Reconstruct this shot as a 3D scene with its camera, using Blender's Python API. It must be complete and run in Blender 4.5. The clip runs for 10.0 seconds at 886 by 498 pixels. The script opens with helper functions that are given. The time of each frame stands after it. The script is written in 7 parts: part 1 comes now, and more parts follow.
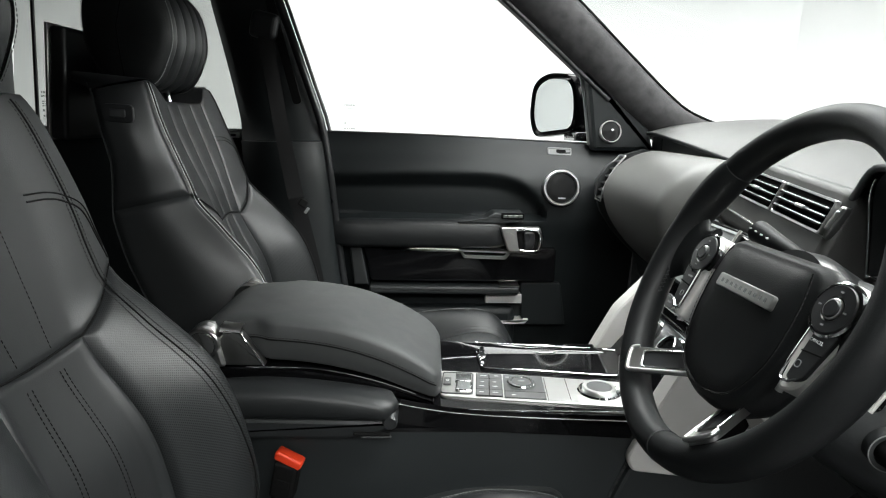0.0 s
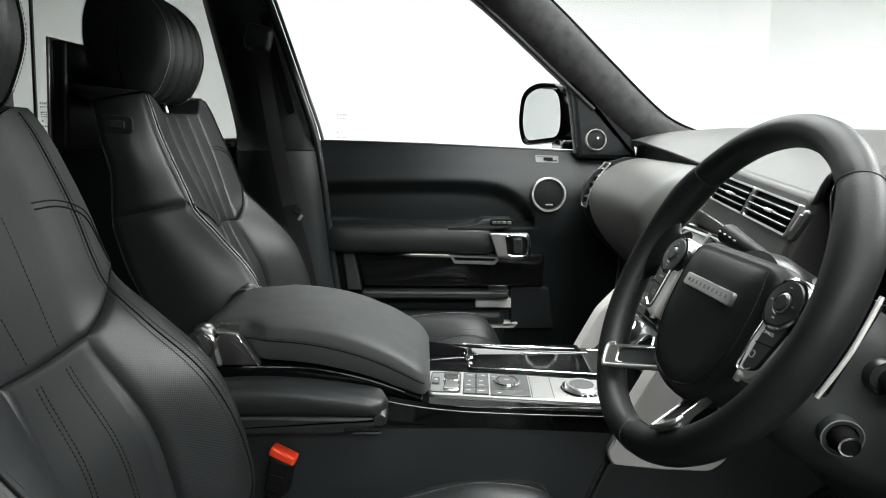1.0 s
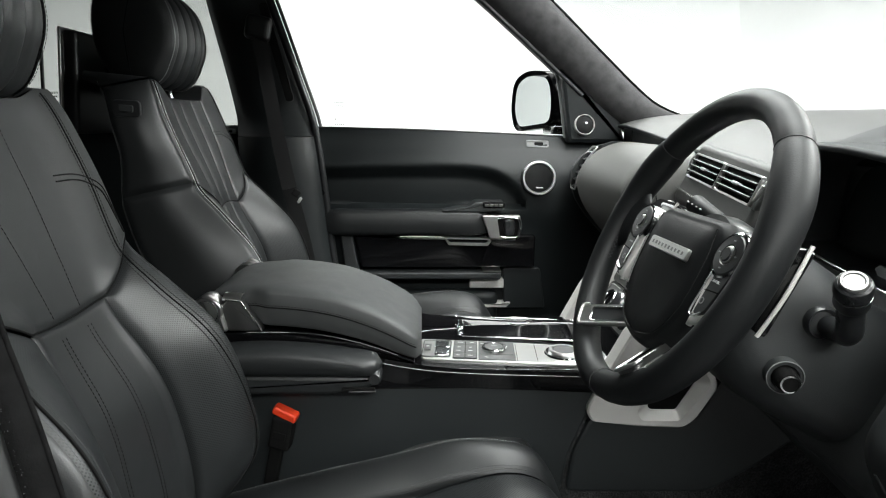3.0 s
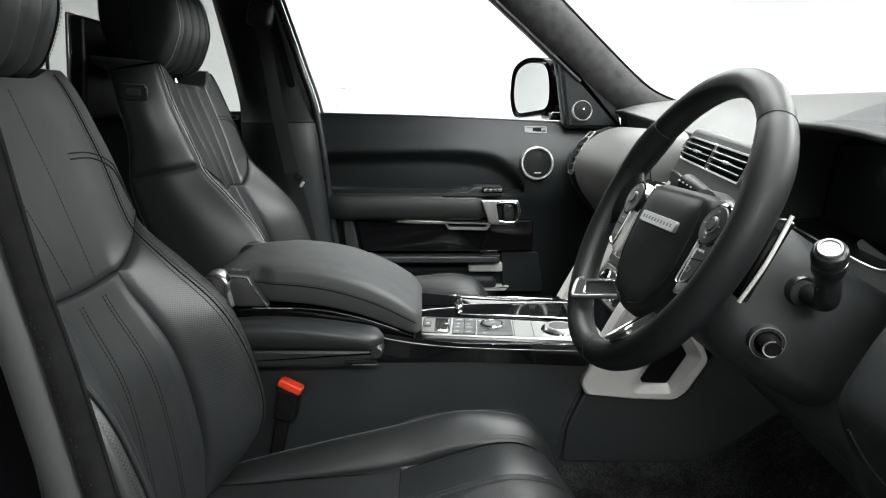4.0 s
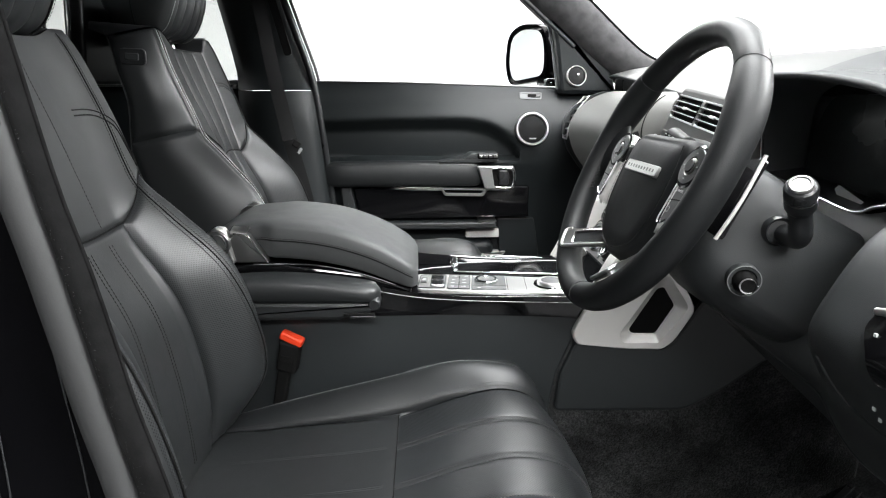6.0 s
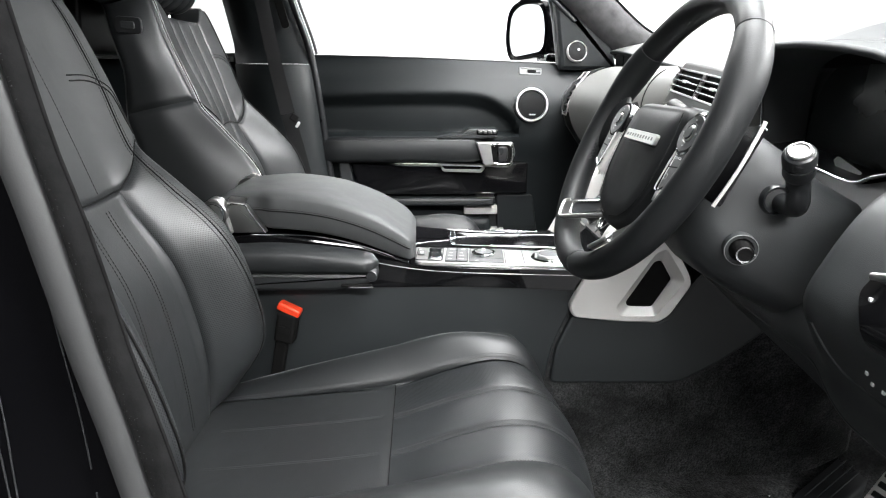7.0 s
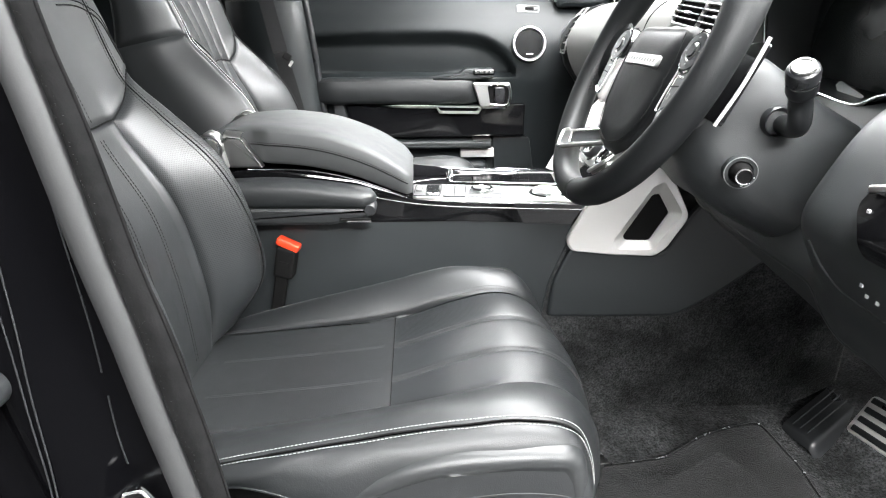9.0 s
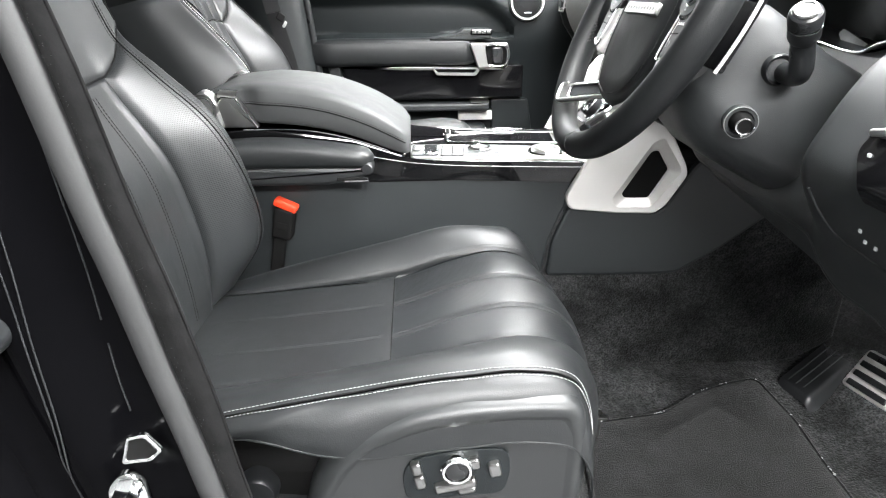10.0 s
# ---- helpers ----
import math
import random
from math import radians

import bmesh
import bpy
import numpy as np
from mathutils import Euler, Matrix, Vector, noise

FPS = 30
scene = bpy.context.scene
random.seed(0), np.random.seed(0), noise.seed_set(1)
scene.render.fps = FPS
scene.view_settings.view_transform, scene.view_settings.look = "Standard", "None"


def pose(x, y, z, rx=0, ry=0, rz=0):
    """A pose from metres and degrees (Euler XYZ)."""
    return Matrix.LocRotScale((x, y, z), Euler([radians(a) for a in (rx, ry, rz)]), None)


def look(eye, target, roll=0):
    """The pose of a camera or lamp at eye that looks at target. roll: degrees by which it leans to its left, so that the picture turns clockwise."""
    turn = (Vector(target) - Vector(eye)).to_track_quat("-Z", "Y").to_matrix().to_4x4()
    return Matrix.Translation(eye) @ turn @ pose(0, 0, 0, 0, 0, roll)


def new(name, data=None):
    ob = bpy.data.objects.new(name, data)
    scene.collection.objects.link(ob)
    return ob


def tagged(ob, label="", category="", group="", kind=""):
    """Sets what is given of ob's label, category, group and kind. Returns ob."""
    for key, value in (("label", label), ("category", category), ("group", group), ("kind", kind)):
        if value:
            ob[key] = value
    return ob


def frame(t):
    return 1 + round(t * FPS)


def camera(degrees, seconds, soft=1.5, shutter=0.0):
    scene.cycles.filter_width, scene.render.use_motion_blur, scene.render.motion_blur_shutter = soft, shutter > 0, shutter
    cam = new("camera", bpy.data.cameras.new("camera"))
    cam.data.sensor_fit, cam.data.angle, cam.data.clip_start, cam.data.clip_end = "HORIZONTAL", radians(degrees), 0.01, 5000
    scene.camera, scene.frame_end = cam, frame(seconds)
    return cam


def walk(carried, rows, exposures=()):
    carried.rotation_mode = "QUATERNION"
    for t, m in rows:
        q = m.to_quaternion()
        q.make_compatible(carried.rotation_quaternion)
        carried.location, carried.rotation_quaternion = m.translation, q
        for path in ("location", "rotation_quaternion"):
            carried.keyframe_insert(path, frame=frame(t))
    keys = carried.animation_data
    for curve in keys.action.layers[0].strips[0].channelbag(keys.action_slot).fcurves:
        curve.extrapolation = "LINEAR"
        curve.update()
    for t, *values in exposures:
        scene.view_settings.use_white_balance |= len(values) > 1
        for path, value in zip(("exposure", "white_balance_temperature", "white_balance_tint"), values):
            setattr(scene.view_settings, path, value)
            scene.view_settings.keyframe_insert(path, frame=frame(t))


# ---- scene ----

from mathutils.geometry import tessellate_polygon
cam = camera(72.0, 10.0, soft=1.1)
PATH = [
    (0, (0.049, 0.028, 1.501), (0.1, 1.984, 1.086), 1.0),
    (0.5, (0.051, 0.008, 1.502), (0.113, 1.966, 1.099), 0.9),
    (1, (0.059, -0.013, 1.504), (0.127, 1.948, 1.114), 0.8),
    (1.5, (0.062, -0.03, 1.502), (0.133, 1.931, 1.119), 0.9),
    (2, (0.067, -0.047, 1.495), (0.13, 1.913, 1.103), 0.7),
    (2.5, (0.074, -0.065, 1.49), (0.139, 1.894, 1.089), 0.5),
    (4, (0.074, -0.118, 1.471), (0.14, 1.833, 1.032), 0.4),
    (4.5, (0.072, -0.134, 1.463), (0.141, 1.813, 1.008), 0.5),
    (5, (0.072, -0.148, 1.456), (0.142, 1.794, 0.984), -0.1),
    (5.5, (0.08, -0.154, 1.449), (0.144, 1.784, 0.959), -0.3),
    (7, (0.084, -0.161, 1.425), (0.152, 1.756, 0.861), 0.2),
    (7.5, (0.083, -0.164, 1.417), (0.157, 1.74, 0.807), 0.3),
    (8, (0.08, -0.167, 1.41), (0.152, 1.727, 0.771), 0.4),
    (8.5, (0.077, -0.171, 1.403), (0.152, 1.713, 0.736), 0.2),
    (9, (0.078, -0.172, 1.393), (0.161, 1.697, 0.688), -0.0),
    (9.5, (0.08, -0.174, 1.383), (0.164, 1.679, 0.634), 0.1),
    (10, (0.079, -0.177, 1.376), (0.162, 1.656, 0.579), -0.6),
]
EXPOSURES = [(0.0, -0.18, 6460, 6), (1.0, -0.19, 6460, 6), (2.0, -0.29, 6460, 5), (2.5, -0.21, 6460, 5), (4.0, 0.03, 6440, 7), (5.5, 0.39, 6420, 9), (7.0, 0.89, 6420, 10), (8.0, 1.48, 6420, 10), (9.0, 1.68, 6430, 10), (10.0, 1.67, 6450, 10)]
walk(cam, [(t, look(eye, target, roll)) for t, eye, target, roll in PATH], EXPOSURES)

# ---- world and light: a closed white studio with ceiling light panels ----
world = bpy.data.worlds.new("studio_world")
scene.world = world
world.use_nodes = True
world.node_tree.nodes["Background"].inputs["Color"].default_value = (0.9, 0.95, 1.0, 1)
world.node_tree.nodes["Background"].inputs["Strength"].default_value = 0.1
LAMPS = [(0.8, -2.6, 3.2, 0.9, 215), (0.85, 0.9, 1.1, 3.2, 95), (3.2, 0.9, 1.2, 3.4, 370), (-0.4, 3.3, 3.4, 1.0, 150), (-2.9, 1.5, 1.0, 3.0, 130)]
LAMP_Z = 3.16


# ---- helpers for meshes ----
def V(*a):
    return Vector(a)


def smoothstep(a, b, x):
    t = min(1.0, max(0.0, (x - a) / (b - a)))
    return t * t * (3 - 2 * t)


def interp(x, pts):
    """Smooth curve through (x, y) pairs."""
    xs = [p[0] for p in pts]
    ys = [p[1] for p in pts]
    if x <= xs[0]:
        return ys[0]
    if x >= xs[-1]:
        return ys[-1]
    for i in range(len(xs) - 1):
        if x <= xs[i + 1]:
            h = xs[i + 1] - xs[i]
            t = (x - xs[i]) / h
            m0 = (ys[i + 1] - ys[max(i - 1, 0)]) / (xs[i + 1] - xs[max(i - 1, 0)])
            m1 = (ys[min(i + 2, len(xs) - 1)] - ys[i]) / (xs[min(i + 2, len(xs) - 1)] - xs[i])
            return ((2 * t**3 - 3 * t * t + 1) * ys[i] + (t**3 - 2 * t * t + t) * h * m0
                    + (-2 * t**3 + 3 * t * t) * ys[i + 1] + (t**3 - t * t) * h * m1)
    return ys[-1]


def spline(pts, n, closed=False):
    """n points along a smooth curve through pts."""
    pts = [Vector(p) for p in pts]
    k = len(pts)
    out = []
    spans = k if closed else k - 1
    count = n if closed else n - 1
    for j in range(n):
        s = j / count * spans
        i = min(int(s), spans - 1)
        t = s - i
        if closed:
            a, b, c, d = (pts[(i + q) % k] for q in (-1, 0, 1, 2))
        else:
            a, b, c, d = (pts[min(max(i + q, 0), k - 1)] for q in (-1, 0, 1, 2))
        out.append(0.5 * ((2 * b) + (c - a) * t + (2 * a - 5 * b + 4 * c - d) * t * t + (3 * b - 3 * c + d - a) * t**3))
    return out


def data(name, verts, faces, uvs=None, sharp=40):
    me = bpy.data.meshes.new(name)
    me.from_pydata([tuple(v) for v in verts], [], faces)
    if uvs:
        layer = me.uv_layers.new(name="UVMap")
        for loop in me.loops:
            layer.data[loop.index].uv = uvs[loop.vertex_index]
    me.polygons.foreach_set("use_smooth", [True] * len(me.polygons))
    me.set_sharp_from_angle(angle=radians(sharp))
    me.update()
    return me


def from_bm(name, bm, sharp=40):
    bmesh.ops.recalc_face_normals(bm, faces=bm.faces)
    me = bpy.data.meshes.new(name)
    bm.to_mesh(me)
    bm.free()
    me.polygons.foreach_set("use_smooth", [True] * len(me.polygons))
    me.set_sharp_from_angle(angle=radians(sharp))
    return me


def thing(name, at, label, category, group="", kind=""):
    ob = new(name)
    ob.empty_display_size = 0.05
    ob.matrix_world = Matrix.Translation(at)
    return tagged(ob, label, category, group, kind)


def part(name, me, material, parent=None, label=""):
    """Links a mesh, given in world metres, under a thing or a part."""
    ob = new(name, me)
    if material:
        me.materials.clear()
        me.materials.append(material)
    if parent is not None:
        ob.parent = parent
        if parent.data is None:
            ob.matrix_parent_inverse = Matrix.Translation(-parent.location)
    if label:
        ob["label"] = label
    return ob


def structure(name, me, material, label, category):
    return tagged(part(name, me, material), label, category, kind="structure")


def grid(name, fn, nu, nv, closed_u=False, sharp=40):
    """A sheet fn(a, b) for a, b in 0..1, with a UV map in metres."""
    pts = [[Vector(fn(i / (nu if closed_u else nu - 1), j / (nv - 1))) for j in range(nv)] for i in range(nu)]
    us = [0.0]
    vs = [0.0]
    for i in range(1, nu):
        us.append(us[-1] + (pts[i][nv // 2] - pts[i - 1][nv // 2]).length)
    for j in range(1, nv):
        vs.append(vs[-1] + (pts[nu // 2][j] - pts[nu // 2][j - 1]).length)
    verts = [p for row in pts for p in row]
    uvs = [(us[i], vs[j]) for i in range(nu) for j in range(nv)]
    faces = []
    for i in range(nu if closed_u else nu - 1):
        for j in range(nv - 1):
            k = (i + 1) % nu
            faces.append((i * nv + j, k * nv + j, k * nv + j + 1, i * nv + j + 1))
    return data(name, verts, faces, uvs, sharp)


def panel(name, S, u0, u1, v0, v1, nu, nv, depth=0.004, edge=0.012, puff=0.0, sides="lrtb", out=(0.4, 0, 1)):
    """A padded patch of the sheet S(u, v) whose edges sink into the seams round it."""
    def pt(a, b):
        u, v = u0 + (u1 - u0) * a, v0 + (v1 - v0) * b
        e = 1e-3
        du = S(u + e, v) - S(u - e, v)
        dv = S(u, v + e) - S(u, v - e)
        n = du.cross(dv)
        n = n.normalized() if n.length > 1e-12 else Vector(out)
        n = n if n.dot(Vector(out)) > 0 else -n
        lu, lv = du.length / (2 * e) * (u1 - u0), dv.length / (2 * e) * (v1 - v0)
        ds = []
        if "b" in sides:
            ds.append(abs(a * lu))
        if "t" in sides:
            ds.append(abs((1 - a) * lu))
        if "l" in sides:
            ds.append(abs(b * lv))
        if "r" in sides:
            ds.append(abs((1 - b) * lv))
        d = min(ds) if ds else 1
        k = 1 - min(1.0, d / edge)
        sink = depth(u) if callable(depth) else depth
        return S(u, v) + n * (-sink * k * k + puff * math.sin(math.pi * a) ** 0.6 * math.sin(math.pi * b) ** 0.6)

    def warp(q):
        # more rows near the edges, where the padding rolls into the seam
        return q + 0.12 * -math.sin(2 * math.pi * q)
    return grid(name, lambda a, b: pt(warp(a), warp(b)), nu, nv, sharp=60)


def tube(name, pts, r, seg=8, closed=False, flat=1.0, up=None, caps=True):
    """A round or flattened bar along pts; r a number or one per point."""
    pts = [Vector(p) for p in pts]
    n = len(pts)
    rs = list(r) if isinstance(r, (list, tuple)) else [r] * n
    verts, faces = [], []
    ref = Vector(up) if up else V(0.13, 0.21, 0.97)
    for i, p in enumerate(pts):
        if closed:
            t = pts[(i + 1) % n] - pts[i - 1]
        else:
            t = pts[min(i + 1, n - 1)] - pts[max(i - 1, 0)]
        t.normalize()
        a = (ref - t * ref.dot(t))
        a = a.normalized() if a.length > 1e-6 else t.orthogonal().normalized()
        b = t.cross(a)
        if not up:
            ref = a
        for k in range(seg):
            w = 2 * math.pi * k / seg
            verts.append(p + a * (rs[i] * flat * math.cos(w)) + b * (rs[i] * math.sin(w)))
    for i in range(n if closed else n - 1):
        j = (i + 1) % n
        for k in range(seg):
            l = (k + 1) % seg
            faces.append((i * seg + k, i * seg + l, j * seg + l, j * seg + k))
    if caps and not closed:
        faces.append(tuple(range(seg))[::-1])
        faces.append(tuple((n - 1) * seg + k for k in range(seg)))
    return data(name, verts, faces, sharp=50)


def axes(o, ex, ey):
    """A frame from an origin and two directions; ez = ex x ey."""
    ex = Vector(ex).normalized()
    ey = Vector(ey)
    ey = (ey - ex * ey.dot(ex)).normalized()
    ez = ex.cross(ey)
    m = Matrix((ex, ey, ez)).transposed().to_4x4()
    m.translation = Vector(o)
    return m


def rounded(pts, r, n=5):
    """A 2D outline with its corners rounded by r."""
    out = []
    k = len(pts)
    for i in range(k):
        a, b, c = Vector(pts[i - 1]), Vector(pts[i]), Vector(pts[(i + 1) % k])
        d1, d2 = (a - b), (c - b)
        q = min(r, d1.length * 0.48, d2.length * 0.48)
        p1, p2 = b + d1.normalized() * q, b + d2.normalized() * q
        for j in range(n + 1):
            t = j / n
            out.append((p1 * (1 - t) ** 2 + b * 2 * t * (1 - t) + p2 * t * t))
    return out


def rect(w, h, r=0.0, n=5):
    p = [(-w / 2, -h / 2), (w / 2, -h / 2), (w / 2, h / 2), (-w / 2, h / 2)]
    return rounded(p, r, n) if r else [Vector(q) for q in p]


def prism(name, outline, m, depth, bevel=0.0, seg=2, sharp=35):
    """An outline in the xy of frame m, raised by depth along its z, with a bevelled upper rim."""
    pts = [Vector(p) for p in outline]
    area = sum(pts[i - 1].x * pts[i].y - pts[i].x * pts[i - 1].y for i in range(len(pts)))
    if area < 0:
        pts = pts[::-1]
    n = len(pts)

    def inset(d):
        out = []
        for i in range(n):
            a, b, c = pts[i - 1], pts[i], pts[(i + 1) % n]
            t = (c - a)
            t = t.normalized() if t.length > 1e-9 else Vector((1, 0))
            out.append(b + Vector((-t.y, t.x)) * d)
        return out
    sgn = 1 if depth >= 0 else -1
    rings = [[(p.x, p.y, 0) for p in pts]]
    if bevel:
        for k in range(seg + 1):
            w = math.pi / 2 * k / seg
            rings.append([(p.x, p.y, depth - sgn * bevel * (1 - math.sin(w))) for p in inset(bevel * (1 - math.cos(w)))])
    else:
        rings.append([(p.x, p.y, depth) for p in pts])
    verts = [m @ Vector(p) for ring in rings for p in ring]
    faces = []
    for i in range(len(rings) - 1):
        for k in range(n):
            l = (k + 1) % n
            faces.append((i * n + k, i * n + l, (i + 1) * n + l, (i + 1) * n + k))
    faces.append(tuple((len(rings) - 1) * n + k for k in range(n)))
    faces.append(tuple(range(n))[::-1])
    return flat_caps(data(name, verts, faces, sharp=sharp))


def flat_caps(me):
    """Keeps the broad end faces plane, so that only the bevels round them shade softly."""
    for p in me.polygons:
        if len(p.vertices) > 4:
            p.use_smooth = False
    return me


def dished(name, outline, m, steps, side):
    """An outline raised in steps of (inset, height) along the z of frame m: a rim round a sunken field."""
    pts = [Vector(p) for p in outline]
    n = len(pts)
    area = sum(pts[i - 1].x * pts[i].y - pts[i].x * pts[i - 1].y for i in range(n))
    pts = pts if area > 0 else pts[::-1]
    verts, faces = [], []
    for d, h in steps:
        for i in range(n):
            t = (pts[(i + 3) % n] - pts[i - 3]).normalized()
            q = pts[i] + Vector((-t.y, t.x)) * d
            verts.append(m @ V(q.x, q.y, h * side))
    for i in range(len(steps) - 1):
        for k in range(n):
            l = (k + 1) % n
            faces.append((i * n + k, i * n + l, (i + 1) * n + l, (i + 1) * n + k))
    top = (len(steps) - 1) * n
    verts.append(sum(verts[top:], V(0, 0, 0)) / n)
    faces += [(top + k, top + (k + 1) % n, top + n) for k in range(n)]
    faces.append(tuple(range(n))[::-1])
    return data(name, verts, faces, sharp=70)


def ring_plate(name, outer, inner, m, depth, bevel=0.001, sharp=35):
    """A frame between two outlines of the same number of points."""
    n = len(outer)
    rows = [(outer, 0, 0), (outer, depth - bevel, 0), (outer, depth, bevel), (inner, depth, -bevel), (inner, depth - bevel, 0), (inner, 0, 0)]
    verts = []
    for line, z, d in rows:
        c = sum((Vector(p) for p in line), Vector((0, 0))) / n
        for p in line:
            p = Vector(p)
            q = p + (c - p).normalized() * d
            verts.append(m @ V(q.x, q.y, z))
    faces = []
    for i in range(6):
        j = (i + 1) % 6
        for k in range(n):
            l = (k + 1) % n
            faces.append((i * n + k, i * n + l, j * n + l, j * n + k))
    return data(name, verts, faces, sharp=sharp)


def lathe(name, profile, m, seg=32, sharp=35):
    """Profile of (radius, height) turned about the z of frame m."""
    verts, faces = [], []
    n = len(profile)
    for r, h in profile:
        for k in range(seg):
            w = 2 * math.pi * k / seg
            verts.append(m @ V(r * math.cos(w), r * math.sin(w), h))
    for i in range(n - 1):
        for k in range(seg):
            l = (k + 1) % seg
            faces.append((i * seg + k, i * seg + l, (i + 1) * seg + l, (i + 1) * seg + k))
    if min(profile[0][0], profile[-1][0]) > 0.0025:
        # an open ring: join its last edge to its first
        for k in range(seg):
            l = (k + 1) % seg
            faces.append(((n - 1) * seg + k, (n - 1) * seg + l, l, k))
    else:
        faces.append(tuple(range(seg))[::-1])
        faces.append(tuple((n - 1) * seg + k for k in range(seg)))
    return data(name, verts, faces, sharp=sharp)


def rbox(name, size, m, bevel=0.004, seg=2):
    bm = bmesh.new()
    bmesh.ops.create_cube(bm, size=1)
    bmesh.ops.scale(bm, vec=size, verts=bm.verts)
    if bevel:
        bmesh.ops.bevel(bm, geom=bm.edges[:], offset=min(bevel, min(size) * 0.49), segments=seg, profile=0.5, affect="EDGES")
    bm.transform(m)
    me = from_bm(name, bm, 50)
    most = max(p.area for p in me.polygons)
    for p in me.polygons:
        if p.area > 0.12 * most:
            p.use_smooth = False
    return me


def box(name, lo, hi, bevel=0.0):
    lo, hi = Vector(lo), Vector(hi)
    return rbox(name, hi - lo, Matrix.Translation((lo + hi) / 2), bevel)


def loft(name, loops, caps=True, sharp=45):
    n = len(loops[0])
    verts = [Vector(p) for loop in loops for p in loop]
    faces = []
    for i in range(len(loops) - 1):
        for k in range(n):
            l = (k + 1) % n
            faces.append((i * n + k, i * n + l, (i + 1) * n + l, (i + 1) * n + k))
    if caps:
        faces.append(tuple(range(n))[::-1])
        faces.append(tuple((len(loops) - 1) * n + k for k in range(n)))
    return data(name, verts, faces, sharp=sharp)


def stitches(name, pts, normal, pitch=0.0055, length=0.0038, r=0.00055):
    """A row of thread stitches along pts; normal is a vector or one per point."""
    pts = [Vector(p) for p in pts]
    normals = normal if isinstance(normal, list) else [Vector(normal)] * len(pts)
    cum = [0.0]
    for a, b in zip(pts, pts[1:]):
        cum.append(cum[-1] + (b - a).length)
    verts, faces = [], []
    s, i = 0.0, 0
    while s + length < cum[-1]:
        while i < len(pts) - 2 and cum[i + 1] < s + length / 2:
            i += 1
        d = (pts[i + 1] - pts[i]).normalized()
        mid = pts[i] + d * (s + length / 2 - cum[i])
        nn = Vector(normals[i])
        nn = (nn - d * nn.dot(d)).normalized()
        w = d.cross(nn)
        b = len(verts)
        for e, k in ((-1, 0.55), (0, 1.0), (1, 0.55)):
            c = mid + d * (e * length / 2)
            verts += [c - w * r * k, c + nn * r * k * 1.3, c + w * r * k]
        for q in (0, 3):
            faces += [(b + q, b + q + 1, b + q + 4, b + q + 3), (b + q + 1, b + q + 2, b + q + 5, b + q + 4)]
        faces += [(b, b + 2, b + 1), (b + 6, b + 7, b + 8)]
        s += pitch
    return data(name, verts, faces)


def word(name, body, size, m):
    """Raised lettering, centred on frame m, in the built-in font."""
    cu = bpy.data.curves.new(name, "FONT")
    cu.body, cu.size, cu.extrude, cu.align_x, cu.align_y, cu.resolution_u = body, size, 0.00015, "CENTER", "CENTER", 2
    ob = bpy.data.objects.new(name, cu)
    scene.collection.objects.link(ob)
    me = bpy.data.meshes.new_from_object(ob.evaluated_get(bpy.context.evaluated_depsgraph_get()))
    bpy.data.objects.remove(ob)
    me.transform(m)
    return me


# ---- materials ----
def material(name):
    m = bpy.data.materials.new(name)
    m.use_nodes = True
    return m, m.node_tree.nodes, m.node_tree.links, m.node_tree.nodes["Principled BSDF"]


def surface(name, colour, rough, metal=0.0, grain=300.0, bump=0.15, vary=0.15, rough_vary=0.08, coat=0.0, stain=6.0, spec=0.5, kind="noise", sheen=0.0):
    """A plain material with fine relief and broad, faint unevenness."""
    m, nodes, links, bsdf = material(name)
    pos = nodes.new("ShaderNodeTexCoord").outputs["Object"]
    broad = nodes.new("ShaderNodeTexNoise")
    broad.inputs["Scale"].default_value = stain
    broad.inputs["Detail"].default_value = 5
    links.new(pos, broad.inputs["Vector"])
    if kind == "voronoi":
        fine = nodes.new("ShaderNodeTexVoronoi")
        fine.feature = "SMOOTH_F1"
        height = fine.outputs["Distance"]
    else:
        fine = nodes.new("ShaderNodeTexNoise")
        fine.inputs["Detail"].default_value = 4
        height = fine.outputs["Fac"]
    fine.inputs["Scale"].default_value = grain
    links.new(pos, fine.inputs["Vector"])
    ramp = nodes.new("ShaderNodeMapRange")
    ramp.inputs["To Min"].default_value = 1 - vary
    ramp.inputs["To Max"].default_value = 1 + vary
    links.new(broad.outputs["Fac"], ramp.inputs["Value"])
    mix = nodes.new("ShaderNodeVectorMath")
    mix.operation = "SCALE"
    mix.inputs[0].default_value = colour
    links.new(ramp.outputs["Result"], mix.inputs["Scale"])
    links.new(mix.outputs["Vector"], bsdf.inputs["Base Color"])
    rr = nodes.new("ShaderNodeMapRange")
    rr.inputs["To Min"].default_value = max(0.02, rough - rough_vary)
    rr.inputs["To Max"].default_value = min(1.0, rough + rough_vary)
    links.new(broad.outputs["Fac"], rr.inputs["Value"])
    links.new(rr.outputs["Result"], bsdf.inputs["Roughness"])
    bsdf.inputs["Metallic"].default_value = metal
    bsdf.inputs["Specular IOR Level"].default_value = spec
    bsdf.inputs["Coat Weight"].default_value = coat
    bsdf.inputs["Coat Roughness"].default_value = 0.03
    bsdf.inputs["Sheen Weight"].default_value = sheen
    if bump:
        b = nodes.new("ShaderNodeBump")
        b.inputs["Strength"].default_value = bump
        b.inputs["Distance"].default_value = 0.0006
        links.new(height, b.inputs["Height"])
        links.new(b.outputs["Normal"], bsdf.inputs["Normal"])
    return m


